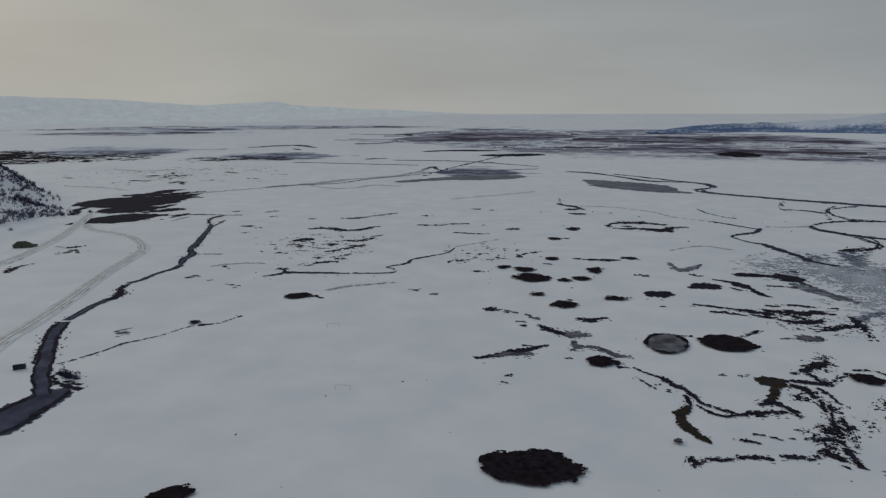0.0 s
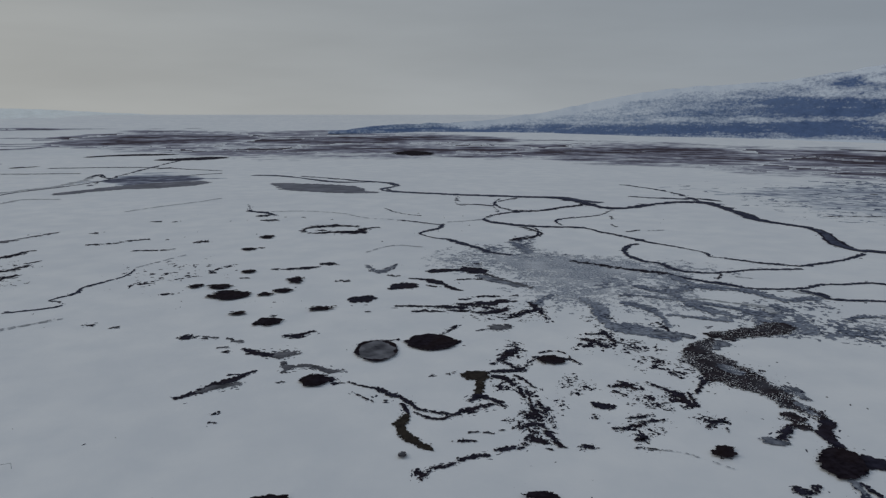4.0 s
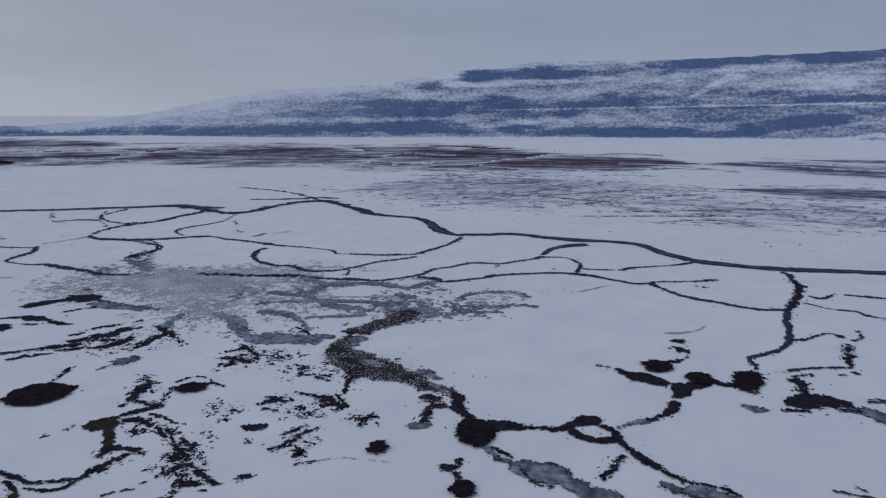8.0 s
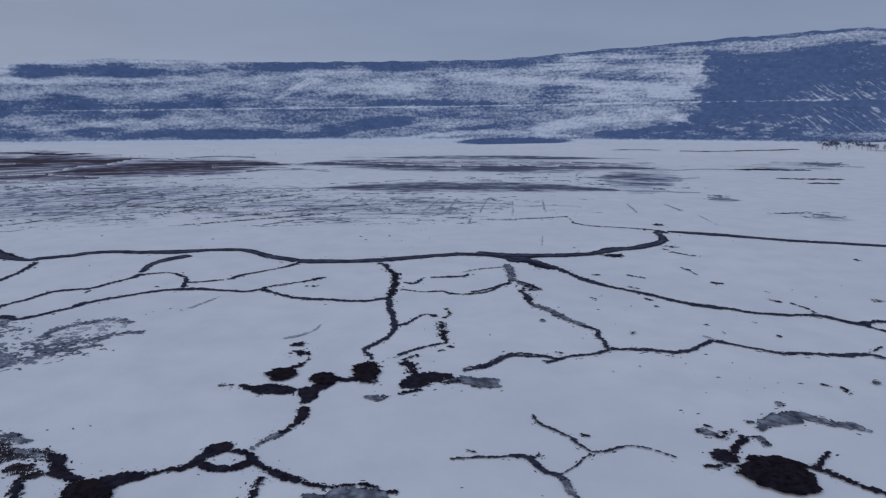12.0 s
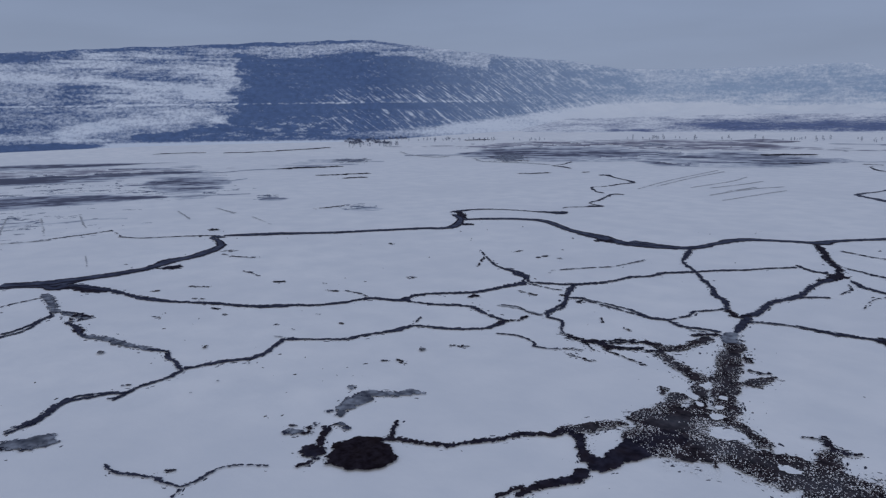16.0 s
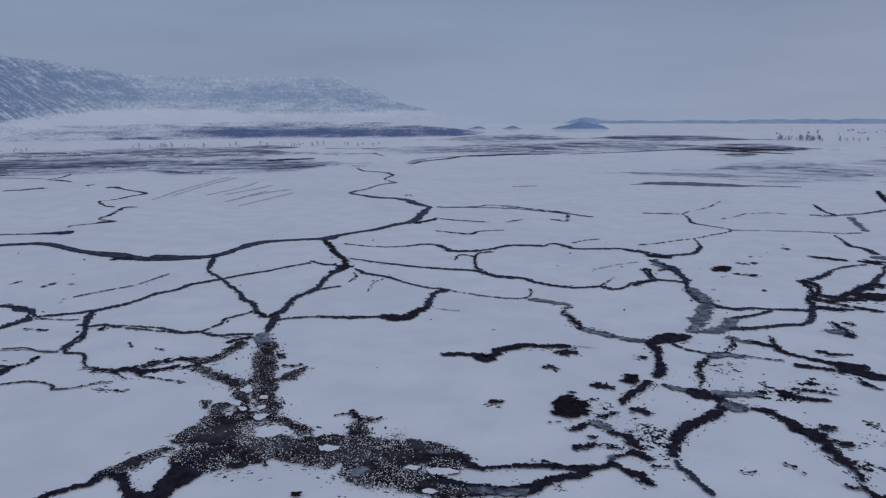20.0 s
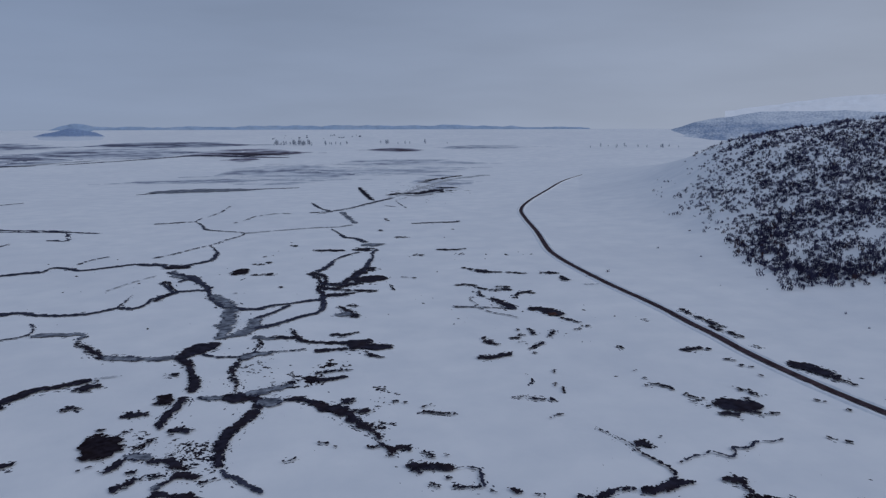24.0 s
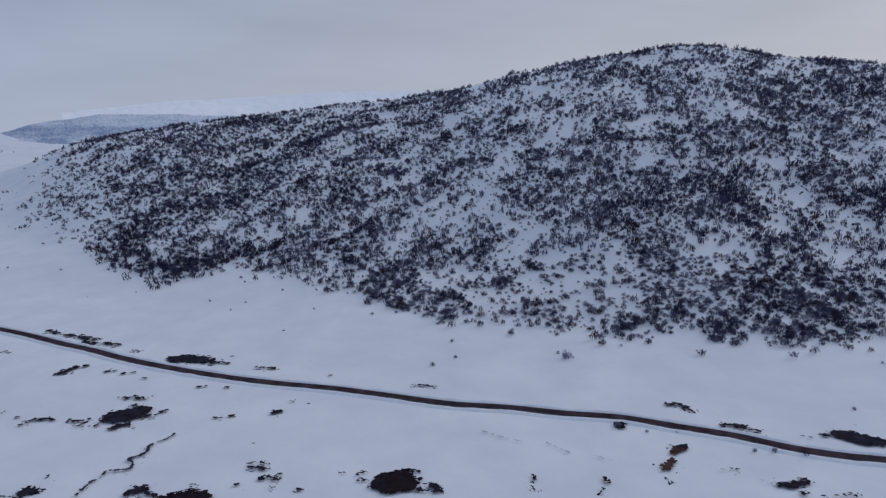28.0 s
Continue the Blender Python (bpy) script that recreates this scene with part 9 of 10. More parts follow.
def mountain(name, label, az0, az1, cols, az_el, foot_el, crest_r, mt, wood_fn, rough=1.0, seed=0, haze_fn=None):
    """A range seen from the plain: its skyline by heading, from its foot on the plain up to the crest."""
    az = np.linspace(az0, az1, cols)
    rows = 120 if cols > 800 else 46
    v = np.linspace(-0.03, 1.0, rows)
    Vv, A = np.meshgrid(v, az, indexing="ij")
    e1 = np.interp(A, [p[0] for p in az_el], [p[1] for p in az_el])
    e0 = np.interp(A, [p[0] for p in foot_el], [p[1] for p in foot_el])
    jag = (cloudy(A / 1.1, A * 0, seed, 4) - 0.5) * 0.22 * rough
    rc = np.interp(A, [p[0] for p in crest_r], [p[1] for p in crest_r])
    rt = EYE_Z / np.tan(np.radians(np.maximum(-e0, 0.1)))
    fx, fy, fz = lie(rt * np.sin(np.radians(A)), rt * np.cos(np.radians(A)))
    r0 = np.minimum(np.hypot(fx, fy), rc - 60)
    z0 = EYE_Z + r0 * np.tan(np.radians(e0)) - 4
    z1 = EYE_Z + rc * np.tan(np.radians(e1 + jag))
    R = r0 + (rc - r0) * Vv
    x, y = R * np.sin(np.radians(A)), R * np.cos(np.radians(A))
    prof = 0.45 * np.clip(Vv, 0, 1) + 0.55 * np.clip(Vv, 0, 1) ** 1.6
    relief = ((cloudy(x / 420, y / 420, seed + 3) - 0.5) * 130 + (cloudy(x / 120, y / 120, seed + 4) - 0.5) * 45) * rough
    relief *= np.sin(np.clip(Vv, 0, 1) * np.pi) * np.clip(Vv * 4, 0, 1) * np.clip((z1 - z0) / 250, 0, 1)
    z = z0 + (z1 - z0) * prof + relief + np.where(Vv < 0, -6, 0)
    el = np.degrees(np.arctan2(z - EYE_Z, R))
    wood = wood_fn(A, el, Vv)
    V = np.stack([x.ravel(), y.ravel(), z.ravel()], 1)
    ob = sheet(name, V, grid_faces(rows, cols), mt, smooth=True)
    layer = ob.data.attributes.new("wood", "FLOAT", "POINT")
    layer.data.foreach_set("value", wood.ravel().astype(np.float32))
    if haze_fn:
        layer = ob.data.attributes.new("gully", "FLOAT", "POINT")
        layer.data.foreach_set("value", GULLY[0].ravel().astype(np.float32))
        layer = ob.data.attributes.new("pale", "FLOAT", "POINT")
        layer.data.foreach_set("value", haze_fn(A, el).ravel().astype(np.float32))
    uv = ob.data.uv_layers.new(name="range")
    loops = np.zeros(len(ob.data.loops), dtype=np.int32)
    ob.data.loops.foreach_get("vertex_index", loops)
    uv.data.foreach_set("uv", np.stack([A.ravel()[loops], el.ravel()[loops]], 1).ravel().astype(np.float32))
    tagged(ob, label, "mountain", kind="structure")
    return ob


def band(v, a, b, soft):
    return np.clip((v - a) / soft, 0, 1) * np.clip((b - v) / soft, 0, 1)


GULLY = [None]


# woods (plus) and snow fields (minus) of the ridge: how much, half thickness, then the line along the slope (heading, height) in degrees
DRIFTS = []
DRIFTS += [(0.30, 0.36, (53.5, 2.41), (54.8, 2.37)), (0.40, 0.40, (58.9, 2.82), (61.0, 3.11), (65.5, 3.08)), (0.25, 0.31, (65.5, 2.79), (69.8, 3.07), (72.8, 3.20), (76.3, 3.45)), (0.35, 0.36, (72.8, 3.84), (76.3, 3.66), (80.8, 3.83), (85.3, 3.84))]
DRIFTS += [(-0.30, 0.22, (57.2, 2.31), (61.7, 2.35), (67.7, 2.62), (71.9, 3.06)), (-0.22, 0.13, (57.0, 3.47), (63.7, 3.78), (69.8, 3.91), (73.7, 3.98)), (0.18, 0.13, (55.4, 1.96), (58.3, 1.97)), (-0.12, 0.44, (52.7, 1.64), (54.7, 1.68))]
DRIFTS += [(0.25, 0.36, (51.3, 0.50), (53.3, 0.43)), (0.25, 0.22, (55.3, 0.33), (56.7, 0.33)), (0.28, 0.44, (58.9, 0.54), (60.2, 0.71), (61.7, 0.64)), (0.20, 0.18, (63.1, 0.56), (64.7, 0.48))]
DRIFTS += [(0.18, 0.22, (54.6, 0.01), (59.6, -0.06), (65.5, -0.15)), (0.30, 0.40, (66.7, 0.36), (68.4, 0.80), (70.1, 1.02), (71.8, 0.90), (74.5, 0.73)), (-0.20, 0.18, (67.2, 1.43), (69.3, 1.87), (71.0, 2.23)), (-0.30, 0.18, (72.7, 0.73), (75.4, 1.13), (77.2, 2.15), (78.1, 2.59))]
DRIFTS += [(-0.26, 0.22, (76.3, 3.23), (79.0, 3.34), (81.7, 3.48)), (-0.24, 0.31, (80.8, 1.94), (85.3, 1.86)), (-0.20, 0.13, (74.0, 0.38), (76.2, 0.60)), (0.25, 0.13, (76.2, 0.38), (79.8, 0.34))]
DRIFTS += [(-0.18, 0.18, (57.4, 0.53), (58.9, 0.54)), (-0.22, 0.18, (52.5, -0.52), (54.5, -0.34), (55.9, -0.26)), (-0.20, 0.18, (57.7, -0.38), (59.2, -0.27)), (0.30, 0.44, (52.4, -1.21), (54.5, -0.96), (57.3, -1.27))]
DRIFTS += [(-0.25, 0.18, (57.6, -1.15), (60.7, -0.93), (63.0, -0.69), (65.0, -0.49)), (0.35, 0.36, (61.8, -1.19), (63.8, -1.54)), (-0.18, 0.27, (63.8, -1.54), (65.8, -0.92), (67.5, -0.58), (70.9, -0.37)), (0.25, 0.31, (66.2, -1.43), (67.5, -1.40))]
DRIFTS += [(0.40, 0.31, (69.1, -1.58), (72.6, -1.61), (74.4, -1.53)), (0.30, 0.36, (80.3, -1.18), (82.6, -0.82), (84.8, -0.51)), (0.20, 0.22, (76.2, -1.62), (79.8, -1.50)), (0.35, 0.40, (83.9, 3.92), (89.8, 4.00), (94.2, 4.00), (96.8, 4.35))]
DRIFTS += [(-0.30, 0.27, (90.7, 2.95), (94.3, 2.71), (98.6, 2.54), (102.8, 2.20), (106.8, 1.82)), (-0.24, 0.27, (83.8, 2.39), (86.2, 2.17)), (0.35, 0.22, (83.8, 0.93), (87.6, 0.93), (91.6, 0.84)), (0.20, 0.09, (92.5, 0.84), (98.3, 0.78))]
DRIFTS += [(-0.16, 0.36, (96.8, 3.84), (99.4, 4.10)), (0.20, 0.31, (100.7, 2.94), (102.8, 2.91), (105.2, 2.87)), (0.25, 0.18, (98.0, 2.12), (99.3, 2.11)), (-0.25, 0.53, (105.3, 3.27), (108.4, 3.40))]
DRIFTS += [(-0.25, 0.53, (106.0, 1.83), (108.2, 1.80)), (-0.18, 0.22, (98.7, 0.60), (102.9, 0.59), (105.3, 0.38)), (-0.40, 0.40, (97.0, -1.24), (99.2, -0.61), (101.3, -0.26), (103.8, -0.17), (106.0, -0.13)), (0.15, 0.62, (106.4, -0.46), (108.9, -0.33))]
DRIFTS += [(0.40, 0.22, (101.8, -1.51), (103.8, -1.45), (105.4, -1.09), (107.0, -1.00)), (-0.40, 0.13, (84.4, -1.91), (87.6, -1.63), (92.2, -1.39), (95.3, -1.51), (98.4, -1.67)), (0.20, 0.18, (91.0, -1.08), (92.8, -0.90)), (0.20, 0.27, (83.2, -0.51), (85.3, -0.60))]
DRIFTS += [(-0.15, 0.27, (60.9, 1.77), (64.8, 1.32), (66.8, 1.51)), (0.15, 0.27, (61.7, 1.99), (63.6, 2.14), (67.7, 2.28)), (-0.15, 0.18, (54.7, 1.29), (58.2, 1.26)), (0.15, 0.22, (78.1, 1.49), (81.7, 1.24))]
DRIFTS += [(-0.20, 0.13, (86.2, -0.82), (89.9, -0.55)), (0.15, 0.18, (88.0, -0.05), (91.7, -0.14)), (-0.20, 0.44, (99.9, 1.46), (104.1, 1.35)), (0.30, 0.31, (43.0, -1.14), (48.4, -1.01), (54.1, -1.18))]
DRIFTS += [(0.18, 0.22, (48.1, 0.80), (52.4, 1.03), (56.8, 0.64)), (0.18, 0.22, (44.3, -0.10), (49.3, 0.11), (55.9, -0.07)), (-0.20, 0.17, (43.1, -0.47), (48.0, -0.58), (51.4, -0.46)), (0.20, 0.26, (34.1, -1.24), (37.7, -1.17), (41.4, -1.38))]
DRIFTS += [(0.15, 0.17, (39.2, -0.49), (42.7, -0.22)), (0.15, 0.17, (49.0, 2.26), (50.3, 2.23))]


def drifts(A, el):
    w = np.zeros_like(A)
    wob = cloudy(A / 1.2, el / 0.25, 88, 4) - 0.5
    for much, thick, *line in DRIFTS:
        az, height = [p[0] for p in line], [p[1] for p in line]
        near = (A > az[0] - 3) & (A < az[-1] + 3)
        a, e, n = A[near], el[near], wob[near]
        past = np.maximum(np.maximum(az[0] - a, a - az[-1]), 0) / 1.4
        q = ((e - np.interp(a, az, height) + 0.22 * n) / (1.25 * thick)) ** 2 + past ** 2
        w[near] += much * (0.68 if much > 0 else 0.55) * np.clip(1.35 - q - 1.5 * n, 0, 1)
    return w


def east_wood(A, el, v):
    w = 0.06 * band(el, -1.9, -0.9, 0.2) + 0.05 * band(el, -1.0, 1.2, 0.4) - 0.04 * band(el, 2.0, 7, 0.4)
    w += drifts(A, el)
    w += (0.12 * (cloudy(A / 4.2 + 0.5 * el, el / 0.62, 76, 4) - 0.5) + 0.30 * (cloudy(A / 1.3 - 0.8 * el, el / 0.17, 86, 4) - 0.5)) * (1 - 0.6 * band(A, 106, 135, 3))
    edge = 108.6 + 2.4 * (cloudy(el * 2.0, el * 0, 71) - 0.5) + np.clip(0.5 - el, 0, 2) * -1.5 + 2.0 * (cloudy(A / 0.8, el / 0.22, 85, 4) - 0.5)
    lip = np.interp(A, (108, 112.7, 118, 122, 126, 128.3, 128.6, 134, 140), (4.9, 4.5, 5.0, 4.75, 4.1, 3.8, 4.7, 4.2, 3.4))
    base = np.interp(A, (104, 110, 116, 122, 125.6, 128, 130.2, 133, 140), (-1.2, -1.6, -1.55, -1.2, -0.75, -0.4, -0.2, 0.15, 0.7))
    steep = np.clip((A - edge) / 0.35, 0, 1) * np.clip((141 - A) / 14, 0, 1) ** 0.7 * band(el, base, lip, 0.35)
    zone = np.clip((A - 111) / 9, 0, 1) * band(el, -1.5, 2.6, 0.5) * (1 - 0.8 * band(el, 0.45, 1.15, 0.15)) + np.clip((A - 123) / 9, 0, 1) * 0.7
    GULLY[0] = 0.58 * steep * np.clip(zone, 0.05, 1)
    w += steep * 0.30
    # broken snow at the foot of the face and over its shoulder
    w -= 0.30 * np.clip((cloudy(A / 0.9, el / 0.16, 89, 4) - 0.44) * 5, 0, 1) * band(A, 105, 118, 2.5) * band(el, -1.7, 0.2, 0.3)
    w += 0.22 * np.clip((cloudy(A / 2.4 - 0.5 * el, el / 0.13, 84, 4) - 0.5) * 5, 0, 1) * band(A, 95, 124, 2) * band(el, 0.6, 6, 0.4)
    w -= 0.30 * np.clip((A - 116) / 8, 0, 1) * np.clip((base + 0.3 - el) / 0.5, 0, 1) * np.clip((el + 1.75) / 0.2, 0, 1)
    # thin dark crest above a snow band
    w += 0.20 * band(A, 96, 123, 3) * band(el, np.interp(A, SKY_AZ, SKY_EL) - 0.28, np.interp(A, SKY_AZ, SKY_EL) + 0.5, 0.08)
    w -= 0.05 * band(A, 96, 109, 3) * band(el, 1.0, 4.8, 0.5)
    grove = np.clip(1.4 - ((A - 94.3) / 4.4) ** 2 - ((el + 2.13 - 0.01 * (A - 94) + 0.12 * (cloudy(A / 0.7, A * 0, 83) - 0.5)) / 0.27) ** 2, 0, 1)
    w += 0.75 * grove
    w -= 0.30 * band(A, 25, 58.5, 2) * np.clip((el - np.interp(A, SKY_AZ, SKY_EL) + 0.7) / 0.5, 0, 1)
    w += 0.14 * band(A, 100, 131, 3) * band(el, -1.95, -1.3, 0.15)
    w -= 0.40 * np.clip((-1.85 - el) / 0.15, 0, 1) * (1 - grove)
    w -= 0.10 * np.clip((52 - A) / 16, 0, 1) * np.clip(el + 0.7, 0, 1)
    w -= 0.12 * np.clip((46 - A) / 6, 0, 1) * np.clip((el + 1.0) / 0.3, 0, 1)
    w += 0.3 * np.clip((cloudy(A / 1.6, el / 0.14, 87) - 0.42) * 3, 0, 1) * band(A, 17, 50, 2.0) * band(el, -1.75, -0.92 - 0.4 * cloudy(A * 0.6, A * 0, 80), 0.12)
    line = np.interp(A, ROAD_AZ, ROAD_EL)
    w -= 0.45 * band(A, 55, 131, 8) * np.clip(1 - np.abs(el - line) / 0.06, 0, 1) * np.clip(0.4 + 2 * cloudy(A * 0.8, A * 0, 79), 0, 1)
    # the hazy end: gullied face over snow fields
    far = np.clip((A - 131) / 6, 0, 1)
    ribs = 0.5 * cloudy((A + 0.7 * el) * 2.3, el * 1.2, 73, 5) + 0.5 * cloudy(A * 0.35, el * 0.8, 74, 4)
    top = np.interp(A, SKY_AZ, SKY_EL)
    face = band(el, 1.0 + 0.6 * cloudy(A * 0.5, A * 0, 75), top - 0.15, 0.6)
    w += far * (face * (0.08 + 0.55 * (ribs - 0.44)) * (1 - 0.6 * band(A, 140, 146, 2)) - 0.3 * band(el, -0.6, 1.1, 0.3) + 0.25 * band(A, 145, 159, 2) * band(el, 0.5, 1.05, 0.15))
    return w


ROAD_AZ, ROAD_EL = (55, 59, 86, 106, 128, 134), (0.22, 0.24, 0.61, 0.93, 1.17, 1.2)
SKY_AZ = (16, 20, 24, 28, 33, 37, 41, 45, 50, 54, 58.8, 64, 74, 84, 93, 99, 103, 108, 112, 119, 122, 128, 133, 135, 138.6, 143.7, 150, 155.1, 157.8, 159.6, 163, 168)
SKY_EL = (-1.5, -1.0, -0.85, -0.7, -0.05, 0.75, 1.6, 2.0, 2.2, 2.7, 3.55, 3.95, 3.98, 4.15, 4.3, 4.75, 5.1, 5.4, 5.6, 5.9, 5.5, 4.8, 4.3, 4.15, 3.5, 3.35, 3.4, 3.5, 2.45, 1.6, 0.6, -0.3)
# aerial haze is mixed into these base colours: blued woods, paler far ends
EAST = slope_material("haze_tinted_slope", (0.094, 0.142, 0.262), (0.69, 0.745, 0.82), 0.465, 0.21, 1.15, (0.40, 1.2), ((0.36, 0.455, 0.58), (0.69, 0.73, 0.78)))
mountain("mountain_range", "long snowy mountain ridge with haze-blue woods and a steep bare face", 16, 168, 950, tuple(zip(SKY_AZ, SKY_EL)),
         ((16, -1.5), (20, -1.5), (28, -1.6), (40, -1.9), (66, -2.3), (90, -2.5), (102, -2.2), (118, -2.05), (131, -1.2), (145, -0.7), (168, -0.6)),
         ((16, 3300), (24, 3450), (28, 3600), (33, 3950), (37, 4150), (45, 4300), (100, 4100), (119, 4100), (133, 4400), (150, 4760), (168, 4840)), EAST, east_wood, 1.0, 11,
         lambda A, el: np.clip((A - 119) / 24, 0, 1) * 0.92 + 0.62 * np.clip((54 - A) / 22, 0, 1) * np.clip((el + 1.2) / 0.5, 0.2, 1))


def foot_wood(A, el, v):
    dense = band(A, 141, 168, 4)
    return -0.06 + dense * (0.10 * band(el, -1.25, -0.2, 0.25) + 0.08 * band(el, -1.3, -0.5, 0.2)) + 0.14 * band(A, 137.5, 141.5, 0.8) * band(el, -1.35, -1.05, 0.1)


# thicket colour lifted towards blue to carry the distance haze
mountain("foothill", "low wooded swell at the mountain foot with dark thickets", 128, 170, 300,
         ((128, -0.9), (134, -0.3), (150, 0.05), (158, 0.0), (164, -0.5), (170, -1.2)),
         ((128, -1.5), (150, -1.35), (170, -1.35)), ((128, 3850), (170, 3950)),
         slope_material("hazed_thicket_slope", (0.125, 0.16, 0.275), (0.75, 0.78, 0.82), 0.50, 0.10, 0.5, (0.35, 3.2)), foot_wood, 0.25, 27)

# blue tint and glow imitate the haze before the shore
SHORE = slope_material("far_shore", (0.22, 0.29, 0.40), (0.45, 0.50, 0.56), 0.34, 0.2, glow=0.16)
mountain("far_shore", "thin haze-blue line of distant wooded shore", 163, 214, 300,
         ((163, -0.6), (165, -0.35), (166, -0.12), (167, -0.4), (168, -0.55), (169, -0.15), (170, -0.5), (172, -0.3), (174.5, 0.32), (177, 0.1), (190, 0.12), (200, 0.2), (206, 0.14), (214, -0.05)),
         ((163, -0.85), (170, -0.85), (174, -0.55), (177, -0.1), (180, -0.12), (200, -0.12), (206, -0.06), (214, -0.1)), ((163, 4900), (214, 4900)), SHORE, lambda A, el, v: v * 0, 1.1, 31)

# the hill's haze is painted: pale blue wood and snow colours
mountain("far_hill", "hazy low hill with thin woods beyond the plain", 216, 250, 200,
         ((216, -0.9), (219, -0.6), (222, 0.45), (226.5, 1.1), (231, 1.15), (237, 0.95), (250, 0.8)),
         ((216, -1.0), (250, -1.6)), ((216, 4620), (250, 4500)), slope_material("hazed_hill_slope", (0.235, 0.30, 0.42), (0.70, 0.745, 0.80), 0.555, 0.15, 1.0, (0.6, 1.9)), lambda A, el, v: 0.16 * band(el, -0.7, 0.5, 0.4) + 0.2 * band(A, 222, 224.5, 0.6) * band(el, -1.2, -0.5, 0.15) - 0.02, 0.6, 41)
# near-sky colours that glow a little paint this ridge into haze
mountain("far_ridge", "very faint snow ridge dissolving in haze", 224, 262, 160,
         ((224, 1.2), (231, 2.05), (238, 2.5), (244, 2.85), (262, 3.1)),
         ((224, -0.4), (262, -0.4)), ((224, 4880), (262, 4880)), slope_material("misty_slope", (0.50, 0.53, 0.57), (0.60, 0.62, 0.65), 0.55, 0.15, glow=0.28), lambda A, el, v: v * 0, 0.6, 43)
# haze again put into colour and glow, with almost no contrast
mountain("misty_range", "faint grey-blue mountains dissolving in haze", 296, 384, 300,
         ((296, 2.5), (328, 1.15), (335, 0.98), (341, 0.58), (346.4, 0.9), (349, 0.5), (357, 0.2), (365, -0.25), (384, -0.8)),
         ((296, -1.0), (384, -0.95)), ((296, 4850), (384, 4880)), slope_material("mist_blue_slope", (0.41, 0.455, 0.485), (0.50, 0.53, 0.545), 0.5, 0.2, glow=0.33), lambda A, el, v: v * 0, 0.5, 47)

# woods coloured as through haze: light blue, no glow
mountain("wooded_mound", "low haze-blue wooded mounds far across the plain", 164.2, 177, 260,
         ((164.2, -0.85), (165.2, -0.6), (166.1, -0.32), (166.9, -0.55), (167.5, -0.7), (168.2, -0.5), (168.9, -0.33), (169.6, -0.55), (170.8, -0.72), (172.2, -0.5), (173.4, -0.2), (174.2, 0.02), (175.0, -0.12), (176.0, -0.3), (177, -0.7)),
         ((164.2, -0.9), (177, -0.9)), ((164.2, 4200), (177, 4200)), slope_material("hazed_mound_slope", (0.215, 0.285, 0.43), (0.64, 0.68, 0.74), 0.32, 0.15, 0.4, (1.2, 4.0)), lambda A, el, v: 0.5 * np.clip((el + 0.66) / 0.2, 0, 1) - 0.45, 0.8, 57)


# ---- the road, the tracks ----
def road_strip(name, label, line, mt, wide, z, rag=0.12):
    S, N = spline([(x, y, wide) for x, y in line], 3.0)
    n = len(S)
    t = np.linspace(-1, 1, 9)
    w = np.full(n, wide / 2)
    d = w[:, None] * (1 + rag) * t[None, :]
    X, Y = S[:, 0:1] + N[:, 0:1] * d, S[:, 1:2] + N[:, 1:2] * d
    F = np.abs(d) - w[:, None] * (1 - rag + 2 * rag * cloudy(X / 5, Y / 5, 3))
    F[0], F[-1], F[:, 0], F[:, -1] = 0.1, 0.1, 0.05, 0.05
    V2, T, edge = cut(X, Y, F)
    ob = sheet(name, np.column_stack([V2, np.full(len(V2), z)]), T, mt)
    tagged(ob, label, "road", kind="structure")
    return ob, S, N


def berm(S, N, off, wide, high, parent, side):
    """A ridge of ploughed snow along a road."""
    n = len(S)
    prof = np.array([0.0, 0.35, 0.75, 1.0, 0.8, 0.45, 0.0])
    t = np.linspace(0, 1, 7)
    d = side * (off[:, None] + wide * t[None, :])
    X, Y = S[:, 0:1] + N[:, 0:1] * d, S[:, 1:2] + N[:, 1:2] * d
    z = high * prof[None, :] * (0.5 + 1.0 * cloudy(X / 7, Y / 7, 15))
    sheet("snow_berm", np.stack([X.ravel(), Y.ravel(), z.ravel()], 1), grid_faces(n, 7), BANK, parent, smooth=True)


def ground_z(x, y):
    """Height of the snow under a place on the near hill or the plain."""
    return float(max(hill_height(np.array([x]), np.array([y]))[0], 0.0))


ROAD_LINE = [(-1636, -2224), (-1243, -1850), (-1017, -1626), (-816, -1382), (-666, -1196), (-584, -1077), (-533, -970), (-477, -836), (-432, -737), (-410, -684),
             (-393, -623), (-380, -560), (-371, -510), (-364, -459), (-358, -423), (-350, -387), (-344, -354), (-336, -320), (-330, -281), (-326, -237), (-326, -200),
             (-328, -167), (-327, -131), (-326, -97), (-330, -67), (-331, -38), (-334, -10), (-331, 17), (-328, 43), (-322, 66), (-320, 89), (-321, 110), (-318, 180), (-306, 270), (-292, 345)]
main_road, RS, RN = road_strip("road", "wet brown dirt road cleared through deep snow", ROAD_LINE, ROAD, 5.2, 0.9)
for side in (-1, 1):
    berm(RS, RN, np.full(len(RS), 2.8), 4.2, 1.5 if side > 0 else 1.2, main_road, side)


TRACK_RUT = material("grey_rut", (0.27, 0.262, 0.26), (0.50, 0.49, 0.485), 0.2, 0.8, 0.1)


